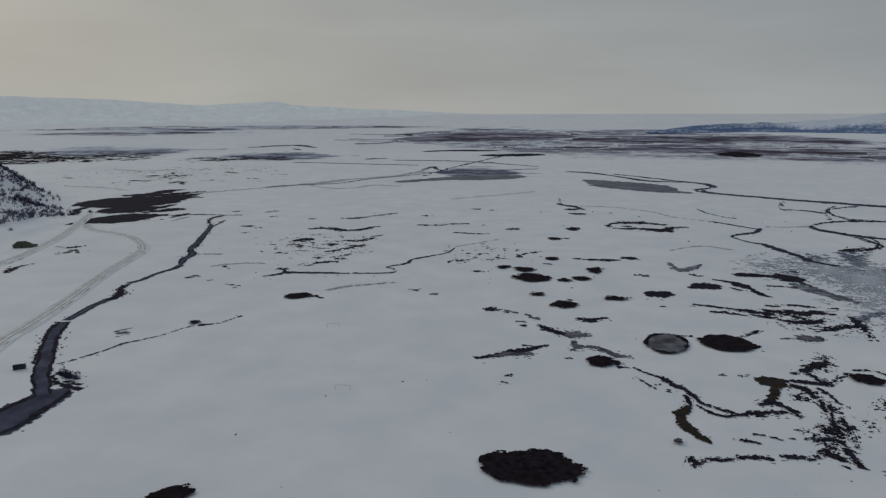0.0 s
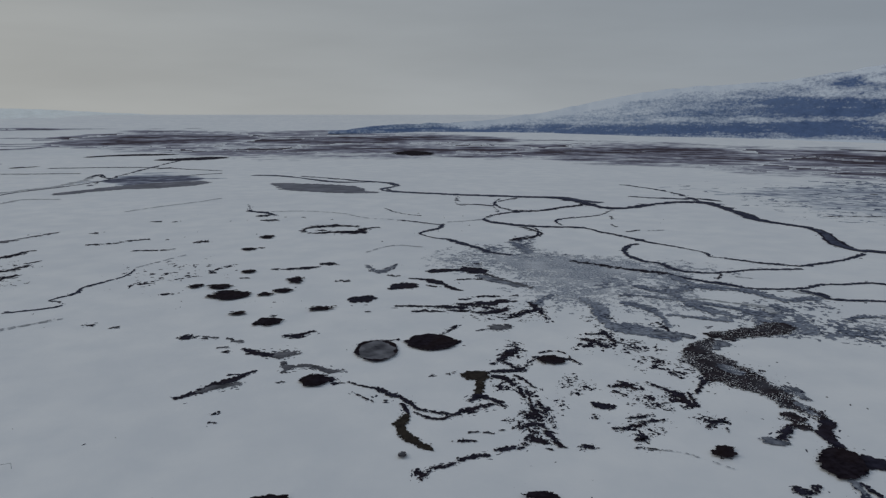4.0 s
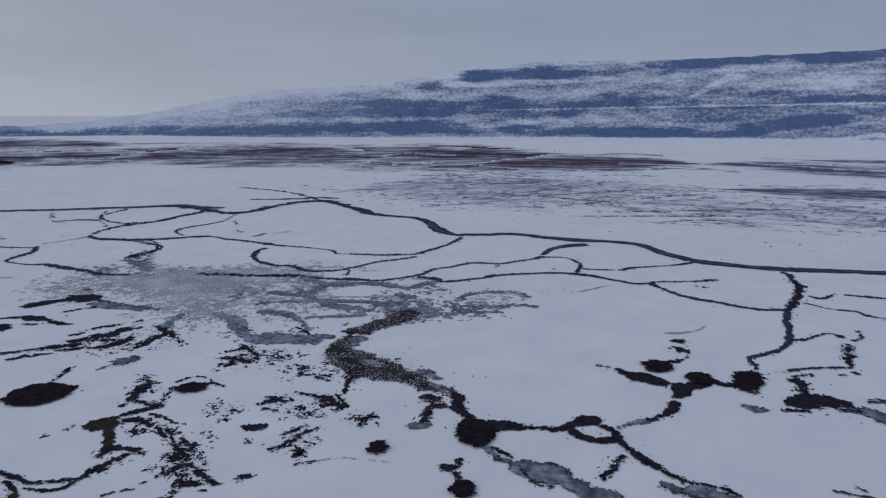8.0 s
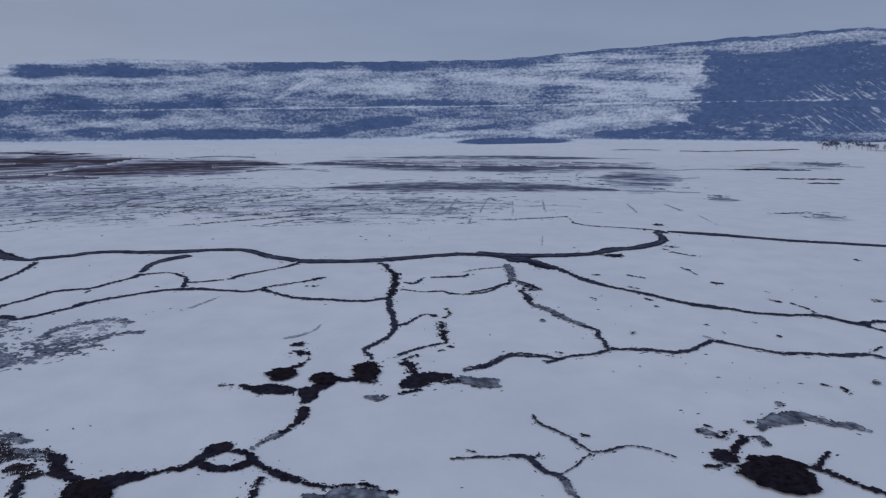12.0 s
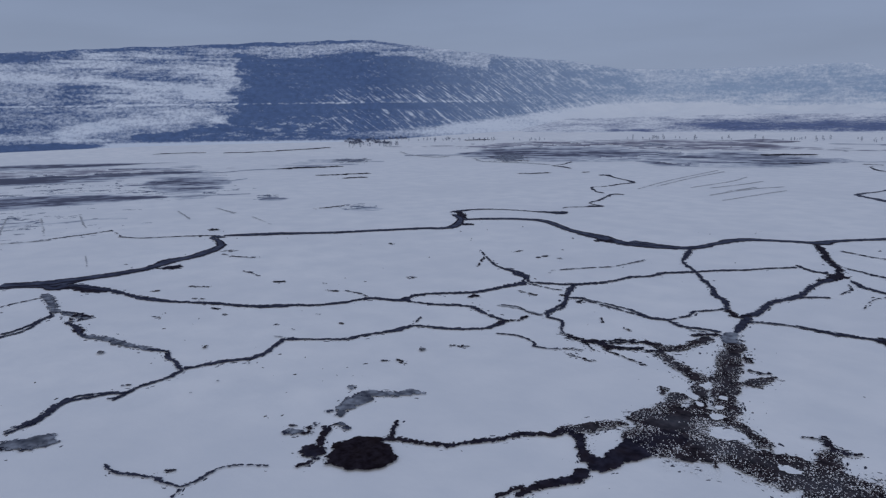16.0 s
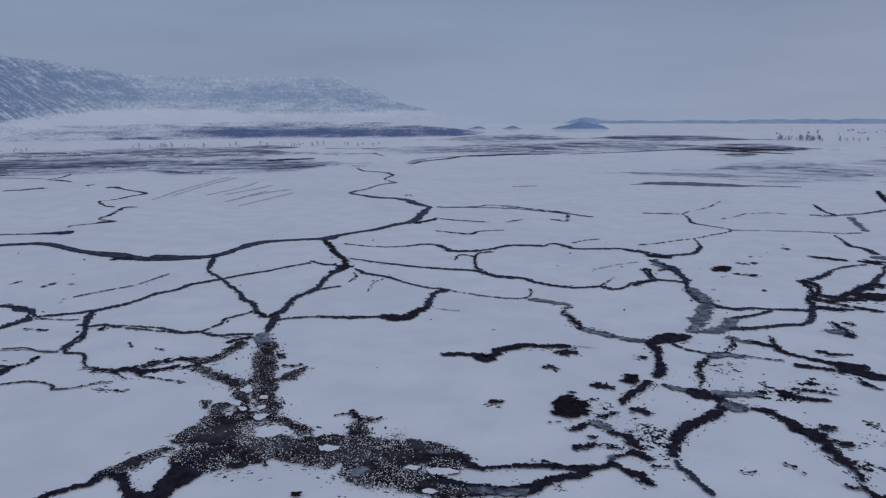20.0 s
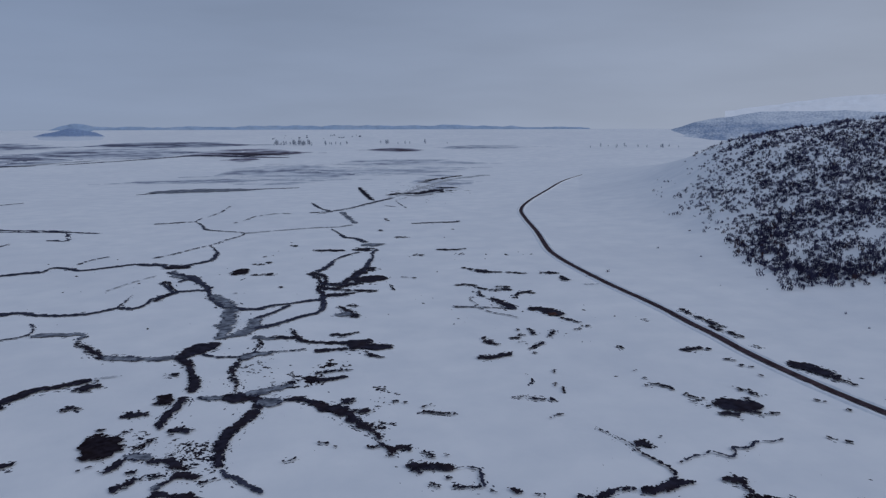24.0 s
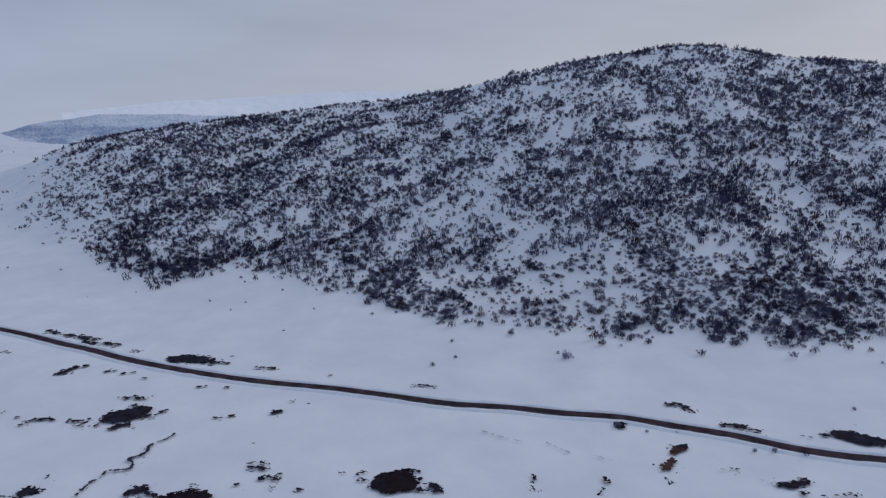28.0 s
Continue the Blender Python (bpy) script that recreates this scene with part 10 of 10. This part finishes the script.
def ruts(S, N, off, parent, mt=ROAD, z=0.93):
    n = len(S)
    for side in (-1, 1):
        d = side * off + np.array([-0.45, 0.45])[None, :] + (cloudy(S[:, 0:1] / 9, S[:, 1:2] / 9, 4) - 0.5) * 0.8
        X, Y = S[:, 0:1] + N[:, 0:1] * d, S[:, 1:2] + N[:, 1:2] * d
        sheet("rut", np.stack([X.ravel(), Y.ravel(), np.full(X.size, z)], 1), grid_faces(n, 2), mt, parent)


ruts(RS, RN, 1.2, main_road)
for line in TRACKS:
    tr, TS, TN = road_strip("snow_track", "packed grey snow track with wheel marks across the field", line, TRACK, 8.6, 0.7, 0.25)
    ruts(TS, TN, 1.7, tr, TRACK_RUT, 0.74)
    for side in (-1, 1):
        berm(TS, TN, np.full(len(TS), 4.1), 2.8, 0.9, tr, side)


# ---- football goals ----
def goal(x0, y0, x1, y1):
    base = new("football_goal")
    base.location = ((x0 + x1) / 2, (y0 + y1) / 2, 0)
    tagged(base, "weathered white steel football goal without net in snow", "football goal", "goals of the snowed-in pitch")
    a = math.atan2(y1 - y0, x1 - x0)
    base.rotation_euler = (0, 0, a)
    for sx in (-3.66, 3.66):
        bm = bmesh.new()
        bmesh.ops.create_cone(bm, cap_ends=True, segments=10, radius1=0.09, radius2=0.09, depth=2.44)
        bmesh.ops.translate(bm, vec=(sx, 0, 1.22), verts=bm.verts)
        part("post", bm, STEEL, base)
    bm = bmesh.new()
    bmesh.ops.create_cone(bm, cap_ends=True, segments=10, radius1=0.09, radius2=0.09, depth=7.5)
    bmesh.ops.rotate(bm, matrix=Matrix.Rotation(radians(90), 3, "Y"), verts=bm.verts)
    bmesh.ops.translate(bm, vec=(0, 0, 2.44), verts=bm.verts)
    part("crossbar", bm, STEEL, base)
    return base


goal(-67.8, 279.4, -60.5, 279.1)
goal(-87.9, 378.7, -80.4, 380.2)


# ---- the green-roofed farm building by the track ----
def box_bm(x0, x1, y0, y1, z0, z1, bevel=0.05):
    bm = bmesh.new()
    bmesh.ops.create_cube(bm, size=1.0)
    bmesh.ops.scale(bm, vec=(x1 - x0, y1 - y0, z1 - z0), verts=bm.verts)
    bmesh.ops.translate(bm, vec=((x0 + x1) / 2, (y0 + y1) / 2, (z0 + z1) / 2), verts=bm.verts)
    if bevel:
        bmesh.ops.bevel(bm, geom=bm.edges[:], offset=bevel, segments=1, affect="EDGES")
    return bm


def hip_roof(x0, x1, y0, y1, z, rise, thick=0.25):
    bm = bmesh.new()
    inset = (y1 - y0) / 2
    ym = (y0 + y1) / 2
    low = [bm.verts.new(p) for p in ((x0, y0, z), (x1, y0, z), (x1, y1, z), (x0, y1, z))]
    mid = [bm.verts.new((v.co.x, v.co.y, z + thick)) for v in low]
    r0, r1 = bm.verts.new((x0 + inset * 0.8, ym, z + rise)), bm.verts.new((x1 - inset * 0.8, ym, z + rise))
    bm.faces.new(low[::-1])
    for i in range(4):
        j = (i + 1) % 4
        bm.faces.new((low[i], low[j], mid[j], mid[i]))
    bm.faces.new((mid[0], mid[1], r1, r0))
    bm.faces.new((mid[1], mid[2], r1))
    bm.faces.new((mid[2], mid[3], r0, r1))
    bm.faces.new((mid[3], mid[0], r0))
    return bm


def farm_building(x, y, turn):
    base = new("farm_building")
    base.location, base.rotation_euler = (x, y, ground_z(x, y)), (0, 0, radians(turn))
    tagged(base, "low farm building with moss-green sheet roof in snow", "building")
    for nm, args in (("wall", (-8, 6, -4.2, -3.9, 0, 2.8)), ("wall", (-8, 6, 3.9, 4.2, 0, 2.8)), ("wall", (-8.3, -8, -4.2, 4.2, 0, 2.8)), ("wall", (6, 6.3, -4.2, 4.2, 0, 2.8))):
        part(nm, box_bm(*args), WALLING, base)
    part("roof", hip_roof(-8.9, 6.9, -4.9, 4.9, 2.75, 3.6), MOSS_TIN, base, "moss-green hipped sheet roof")
    for args in ((6.3, 12, -3.2, -2.9, 0, 2.1), (6.3, 12, 2.9, 3.2, 0, 2.1), (11.7, 12, -2.9, 2.9, 0, 2.1)):
        part("annex_wall", box_bm(*args), WALLING, base)
    part("annex_roof", hip_roof(6.35, 12.5, -3.6, 3.6, 2.1, 1.3), MOSS_TIN, base, "lower green annex roof")
    door = part("door", box_bm(-1.2, 1.0, -4.27, -4.21, 0, 2.2, 0.01), ROCK, base, "dark plank door")
    part("door_handle", box_bm(0.65, 0.8, -4.33, -4.28, 1.0, 1.08, 0.01), STEEL, door)
    for wx in (-5.5, 3.2):
        win = part("window", box_bm(wx - 0.6, wx + 0.6, -4.25, -4.21, 1.1, 2.0, 0.01), ROCK, base)
        part("window_sill", box_bm(wx - 0.7, wx + 0.7, -4.36, -4.22, 1.0, 1.08, 0.01), WALLING, win)
    return base


farm_building(-436, 648, 12)


# ---- stone abutment of a small bridge, with a plank deck ----
def abutment(x, y, turn):
    base = new("bridge_abutment")
    base.location, base.rotation_euler = (x, y, 0), (0, 0, radians(turn))
    tagged(base, "dark stone bridge abutment beside the river with snow on top", "bridge")
    rng = random.Random(4)
    for row in range(4):
        for k in range(4):
            bm = box_bm(-2.9 + k * 1.45 + (row % 2) * 0.3, -1.55 + k * 1.45 + (row % 2) * 0.3, -1.2, 1.2 + rng.uniform(-0.1, 0.15), row * 0.75, row * 0.75 + 0.71, 0.1)
            part("stone", bm, ROCK, base)
    part("snow_cap", box_bm(-3.0, 3.3, -1.25, 1.35, 3.02, 3.3, 0.12), BANK, base, "thin snow on the stones")


abutment(-237, 308, 25)


# ---- shrubs: leafless bushes on the hill and along the road ----
def bush_template(seed, blades=44, broad=1.0):
    """Crown of a leafless bush: short upright sprays of twigs that fill an uneven dome; unit radius."""
    rng = random.Random(seed)
    V, Fs = [], []
    lobes = [(rng.uniform(0, 6.28), rng.uniform(0.1, 0.5), rng.uniform(0.8, 1.3)) for k in range(4)]
    for k in range(blades):
        la, lr, lh = lobes[k % 4]
        a, q = rng.uniform(0, 6.28), math.sqrt(rng.uniform(0, 1)) * 0.6
        x, y = math.cos(la) * lr + math.cos(a) * q, math.sin(la) * lr + math.sin(a) * q
        top = lh * math.sqrt(max(0.08, 1 - (q / 0.66) ** 2)) * rng.uniform(0.8, 1.15)
        start = Vector((x, y, top * rng.uniform(0.0, 0.8)))
        out = Vector((x * 0.4 + rng.uniform(-0.35, 0.35), y * 0.4 + rng.uniform(-0.35, 0.35), rng.uniform(0.7, 1.2))).normalized()
        tip = start + out * rng.uniform(0.28, 0.55) * broad ** 0.5
        side = out.cross(Vector((rng.uniform(-1, 1), rng.uniform(-1, 1), rng.uniform(-0.4, 0.4)))).normalized() * rng.uniform(0.04, 0.085) * broad
        i = len(V)
        V += [tuple(start - side * 0.5), tuple(tip - side), tuple(tip + side)]
        Fs.append((i, i + 1, i + 2))
    return np.array(V), Fs


TEMPLATES = [bush_template(s, 84) for s in range(6)]
FAR_TEMPLATES = [bush_template(40 + s, 22, 2.3) for s in range(6)]


def stem_mesh():
    bm = bmesh.new()
    for k in range(4):
        a = k * 1.6
        g = bmesh.ops.create_cone(bm, cap_ends=True, segments=5, radius1=0.06, radius2=0.02, depth=0.7)
        bmesh.ops.rotate(bm, matrix=Matrix.Rotation(0.5, 3, Vector((math.sin(a), -math.cos(a), 0))), verts=g["verts"])
        bmesh.ops.translate(bm, vec=(math.cos(a) * 0.12, math.sin(a) * 0.12, 0.22), verts=g["verts"])
    me = bpy.data.meshes.new("stem")
    bm.to_mesh(me)
    bm.free()
    me.materials.append(TWIG)
    return me


def bush_things():
    made = []
    stem = stem_mesh()
    for V, Fs in TEMPLATES:
        me = bpy.data.meshes.new("crown")
        me.from_pydata(V.tolist(), [], Fs)
        me.materials.append(SHRUB)
        me.attributes.new("tone", "FLOAT", "POINT").data.foreach_set("value", np.full(len(V), 0.18 + 0.12 * (len(made) % 5), dtype=np.float32))
        made.append((me, stem))
    return made


MASTERS = bush_things()


def shrub(x, y, size, rng, label="leafless dark purple-brown shrub standing in deep snow", group="shrubs on the hill"):
    crown, stem = MASTERS[rng.randrange(len(MASTERS))]
    ob = new("shrub")
    ob.location, ob.rotation_euler = (x, y, ground_z(x, y) - 0.1), (0, 0, rng.uniform(0, 6.28))
    ob.scale = (size, size, size * rng.uniform(0.95, 1.5))
    tagged(ob, label, "shrub", group)
    for nm, me in (("crown", crown), ("stem", stem)):
        c = new(nm, me)
        c.parent = ob


def scatter():
    rng = np.random.default_rng(8)
    pr = random.Random(9)
    n = 110000
    az = rng.uniform(219, 334, n)
    u = rng.uniform(-0.06, 1.04, n)
    foot, top = np.interp(az, HILL_AZ, HILL_FOOT) - 25, np.interp(az, HILL_AZ, HILL_TOP)
    r = foot + (top - foot) * u
    x, y = r * np.sin(np.radians(az)), r * np.cos(np.radians(az))
    # lower edge of the thicket along the slope
    edge = np.interp(az, (219, 223, 225.5, 229, 231, 233.5, 236.5, 240, 245, 251, 260, 270, 285, 320, 326, 333), (0.22, 0.14, 0.02, -0.01, 0.04, 0.09, 0.11, 0.07, 0.01, 0.0, 0.0, 0.01, 0.02, 0.10, 0.16, 0.10))
    edge = edge + (cloudy(az * 0.45, az * 0, 90) - 0.5) * 0.09
    clump = 0.5 * cloudy(x / 55, y / 55, 91) + 0.5 * cloudy(x / 17, y / 17, 92, 3)
    density = np.clip((clump - 0.38) * 4.0, 0.12, 1.0) * np.clip((u - edge) / 0.05, 0, 1) + 0.004
    density *= np.interp(u, (0, 0.25, 0.5, 0.8, 1.0), (1.45, 1.3, 1.3, 1.05, 0.7)) * (r / 900)
    density *= np.where(az > 316, 0.34, np.where(az > 290, 0.25, np.interp(az, (222, 226, 232, 240, 250, 262, 272, 285), (0.9, 1.3, 1.5, 1.35, 1.0, 0.9, 1.2, 1.8)))) * np.clip((330 - az) / 1.5, 0, 1)
    density *= np.clip((az - 218.5 - 6 * cloudy(u * 6, u * 0, 95)) / 7, 0.02, 1)
    keep = rng.uniform(0, 1, n) < density
    x, y, u, az, r = x[keep], y[keep], u[keep], az[keep], r[keep]
    size = rng.uniform(0, 1, len(x)) ** 1.7 * 2.5 + 1.0
    size *= 0.7 + 0.7 * cloudy(x / 60, y / 60, 93)
    near = np.argsort(np.hypot(x + 480, y - 20))
    singles = near[:290]
    for i in singles:
        shrub(float(x[i]), float(y[i]), float(size[i]), pr)
    rest = near[290:]
    z = np.maximum(hill_height(x, y), 0) - 0.1
    verts, faces, base = [], [], 0
    kinds = rng.integers(0, len(TEMPLATES), len(x))
    turn = rng.uniform(0, 6.28, len(x))
    tall = rng.uniform(1.0, 1.7, len(x))
    # stands of one kind: dark, grey-violet or rusty
    stand = 0.9 * (cloudy(x / 38, y / 38, 96) - 0.5) + np.interp(az, (228, 240, 252), (0.13, 0.24, 0.41)) + rng.normal(0, 0.21, len(x))
    stand = np.where(rng.uniform(0, 1, len(x)) < 0.05 + 0.10 * (cloudy(x / 80, y / 80, 97) > 0.56), 0.9, np.clip(stand, 0, 0.84))
    tones = []
    close = r < 600
    for t, (V, Fs) in enumerate(TEMPLATES + FAR_TEMPLATES):
        idx = rest[(kinds[rest] == t % 6) & (close[rest] == (t < 6))]
        c, s = np.cos(turn[idx])[:, None], np.sin(turn[idx])[:, None]
        sz = size[idx][:, None]
        px = x[idx][:, None] + sz * (V[None, :, 0] * c - V[None, :, 1] * s)
        py = y[idx][:, None] + sz * (V[None, :, 0] * s + V[None, :, 1] * c)
        pz = z[idx][:, None] + sz * V[None, :, 2] * tall[idx][:, None]
        verts.append(np.stack([px, py, pz], -1).reshape(-1, 3))
        tones.append(np.repeat(stand[idx], len(V)))
        faces.append((np.array(Fs)[None] + (base + np.arange(len(idx)) * len(V))[:, None, None]).reshape(-1, 3))
        base += len(idx) * len(V)
    ob = sheet("shrub_thicket", np.concatenate(verts), np.concatenate(faces), SHRUB)
    ob.data.attributes.new("tone", "FLOAT", "POINT").data.foreach_set("value", np.concatenate(tones).astype(np.float32))
    tagged(ob, "dense leafless purple-brown shrubs covering the snowy hillside", "shrubs", kind="stuff")

scatter()
lone = random.Random(5)
for bx, by, bs_ in ((-322, -11, 2.6), (-316, 59, 1.6), (-314, 50, 1.5), (-316, 72, 1.7), (-428, -128, 1.6), (-381, -126, 2.0), (-399, -117, 1.6), (-321, 3, 1.0),
                    (-325, 17, 1.0), (-380, 105, 1.6), (-472, -206, 1.8), (-479, -324, 1.2), (-404, -566, 1.8), (-475, -356, 1.4), (-543, -659, 1.6), (-543, -587, 1.6),
                    (-646, -721, 2.0), (-653, -682, 2.0), (-205, 295, 3.0), (-210, 299, 2.6), (-200, 293, 2.4), (-203, 300, 2.0), (-490, 892, 4.0), (-512, 882, 4.5), (-500, 878, 4.0), (-496, 726, 3.0),
                    (-389, 642, 1.6), (-383, 648, 1.6), (-376, 652, 1.4)):
    shrub(bx, by, bs_, lone, "lone leafless dark shrub in the open snow", "lone shrubs")


# ---- far trees on the plain ----
# twig colour made light and bluish to stand for distance haze
FAR_TWIG = material("misty_twigs", (0.22, 0.25, 0.31), (0.32, 0.35, 0.41), 0.05, 0.95, 0.05)


def far_tree(x, y, high, rng):
    px, py, pz = lie(np.array([x]), np.array([y]))
    ob = new("bare_tree")
    ob.location = (float(px[0]), float(py[0]), float(pz[0]) - 0.5)
    ob.rotation_euler = (0, 0, rng.uniform(0, 6.28))
    ob.scale = (high * 0.3, high * 0.3, high)
    tagged(ob, "tall leafless tree far across the snowy plain", "tree", "far trees on the plain")
    for nm, me in FAR_TREE:
        c = new(nm, me)
        c.parent = ob


def far_tree_meshes():
    rng = random.Random(2)
    bm = bmesh.new()
    bmesh.ops.create_cone(bm, cap_ends=True, segments=6, radius1=0.08, radius2=0.02, depth=0.9)
    bmesh.ops.translate(bm, vec=(0, 0, 0.45), verts=bm.verts)
    for k in range(7):
        g = bmesh.ops.create_cone(bm, cap_ends=True, segments=4, radius1=0.03, radius2=0.01, depth=0.5)
        a = k * 0.9
        bmesh.ops.rotate(bm, matrix=Matrix.Rotation(0.7, 3, Vector((math.sin(a), -math.cos(a), 0))), verts=g["verts"])
        bmesh.ops.translate(bm, vec=(math.cos(a) * 0.15, math.sin(a) * 0.15, 0.35 + 0.07 * k), verts=g["verts"])
    trunk = bpy.data.meshes.new("trunk")
    bm.to_mesh(trunk)
    bm.free()
    V, Fs = [], []
    for k in range(110):
        a, h = rng.uniform(0, 6.28), rng.uniform(0.22, 1.0)
        rad = math.sin(min(h * 1.05, 1) * math.pi) ** 0.6 * 0.8 + 0.12
        p = Vector((math.cos(a) * rad * rng.uniform(0.3, 1), math.sin(a) * rad * rng.uniform(0.3, 1), h))
        q = p + Vector((rng.uniform(-0.3, 0.3), rng.uniform(-0.3, 0.3), rng.uniform(0.03, 0.14)))
        s = Vector((rng.uniform(-1, 1), rng.uniform(-1, 1), 0)).normalized() * 0.10
        i = len(V)
        V += [tuple(p - s), tuple(p + s), tuple(q)]
        Fs.append((i, i + 1, i + 2))
    crown = bpy.data.meshes.new("crown")
    crown.from_pydata(V, [], Fs)
    for me in (trunk, crown):
        me.materials.append(FAR_TWIG)
    return [("trunk", trunk), ("crown", crown)]


FAR_TREE = far_tree_meshes()
grow = random.Random(12)
for az0, az1, dist, count, high in ((188.6, 194.5, 6000, 30, 22), (189.5, 191.5, 6000, 14, 22), (196, 203, 6300, 12, 18), (214, 221, 5200, 16, 16), (117, 121, 3300, 18, 16), (120, 133, 4000, 34, 13), (138, 158, 4300, 46, 15)):
    for k in range(count):
        a, d = radians(grow.uniform(az0, az1)), dist * grow.uniform(0.95, 1.05)
        far_tree(d * math.sin(a), d * math.cos(a), high * grow.uniform(0.6, 1.3), grow)


# ---- low thickets along the mountain foot ----
THICKET = material("blue_grey_thicket", (0.075, 0.09, 0.14), (0.14, 0.158, 0.22), 0.02, 0.95, 0.05)


def far_thicket(az0, az1, el0, el1, count, high, seed):
    rng = np.random.default_rng(seed)
    a, e = rng.uniform(az0, az1, count), rng.uniform(el0, el1, count)
    mid, half = (az0 + az1) / 2, (az1 - az0) / 2
    n = 0.5 * cloudy(a * 0.9, e * 6, seed) + 0.5 * cloudy(a * 4, e * 20, seed + 9, 3)
    keep = n - 0.10 * ((a - mid) / half) ** 2 > 0.47
    a, e = a[keep], e[keep]
    R = EYE_Z / np.tan(np.radians(-e))
    x, y, z = lie(R * np.sin(np.radians(a)), R * np.cos(np.radians(a)))
    size = high * rng.uniform(0.35, 1.0, len(x)) ** 1.5
    kinds, verts, faces, base = rng.integers(0, 6, len(x)), [], [], 0
    for t, (V, Fs) in enumerate(FAR_TEMPLATES):
        idx = np.flatnonzero(kinds == t)
        if not len(idx):
            continue
        sz = size[idx][:, None]
        P = np.stack([x[idx][:, None] + sz * V[None, :, 0] * 1.2, y[idx][:, None] + sz * V[None, :, 1] * 1.2, z[idx][:, None] + sz * V[None, :, 2]], -1)
        verts.append(P.reshape(-1, 3))
        f = np.array(Fs)
        faces.append((f[None] + (base + np.arange(len(idx)) * len(V))[:, None, None]).reshape(-1, 3))
        base += len(idx) * len(V)
    if verts:
        tagged(sheet("thicket", np.concatenate(verts), np.concatenate(faces), THICKET), "dark blue-grey leafless thicket on the far plain", "shrubs", kind="stuff")


for k, (az0, az1, el0, el1, count, high) in enumerate((
        (110, 118, -1.75, -1.35, 160, 13), (116.6, 120.2, -2.25, -1.85, 150, 11), (118.8, 122.6, -1.9, -1.72, 90, 9), (124, 128.5, -1.98, -1.85, 60, 6),
        (99, 108, -1.75, -1.35, 330, 11),
        (188, 196, -0.9, -0.6, 60, 7))):
    far_thicket(az0, az1, el0, el1, count, high, 300 + k)

for az, el in ((70.6, -2.8), (71.2, -3.25), (71.6, -3.24), (73.5, -3.2), (75.2, -3.12), (67.5, -3.02), (63.9, -3.07), (64.6, -3.2), (65.2, -3.14), (65.6, -3.15)):
    d = EYE_Z / math.tan(radians(-el))
    far_tree(d * math.sin(radians(az)), d * math.cos(radians(az)), 7.0, grow)
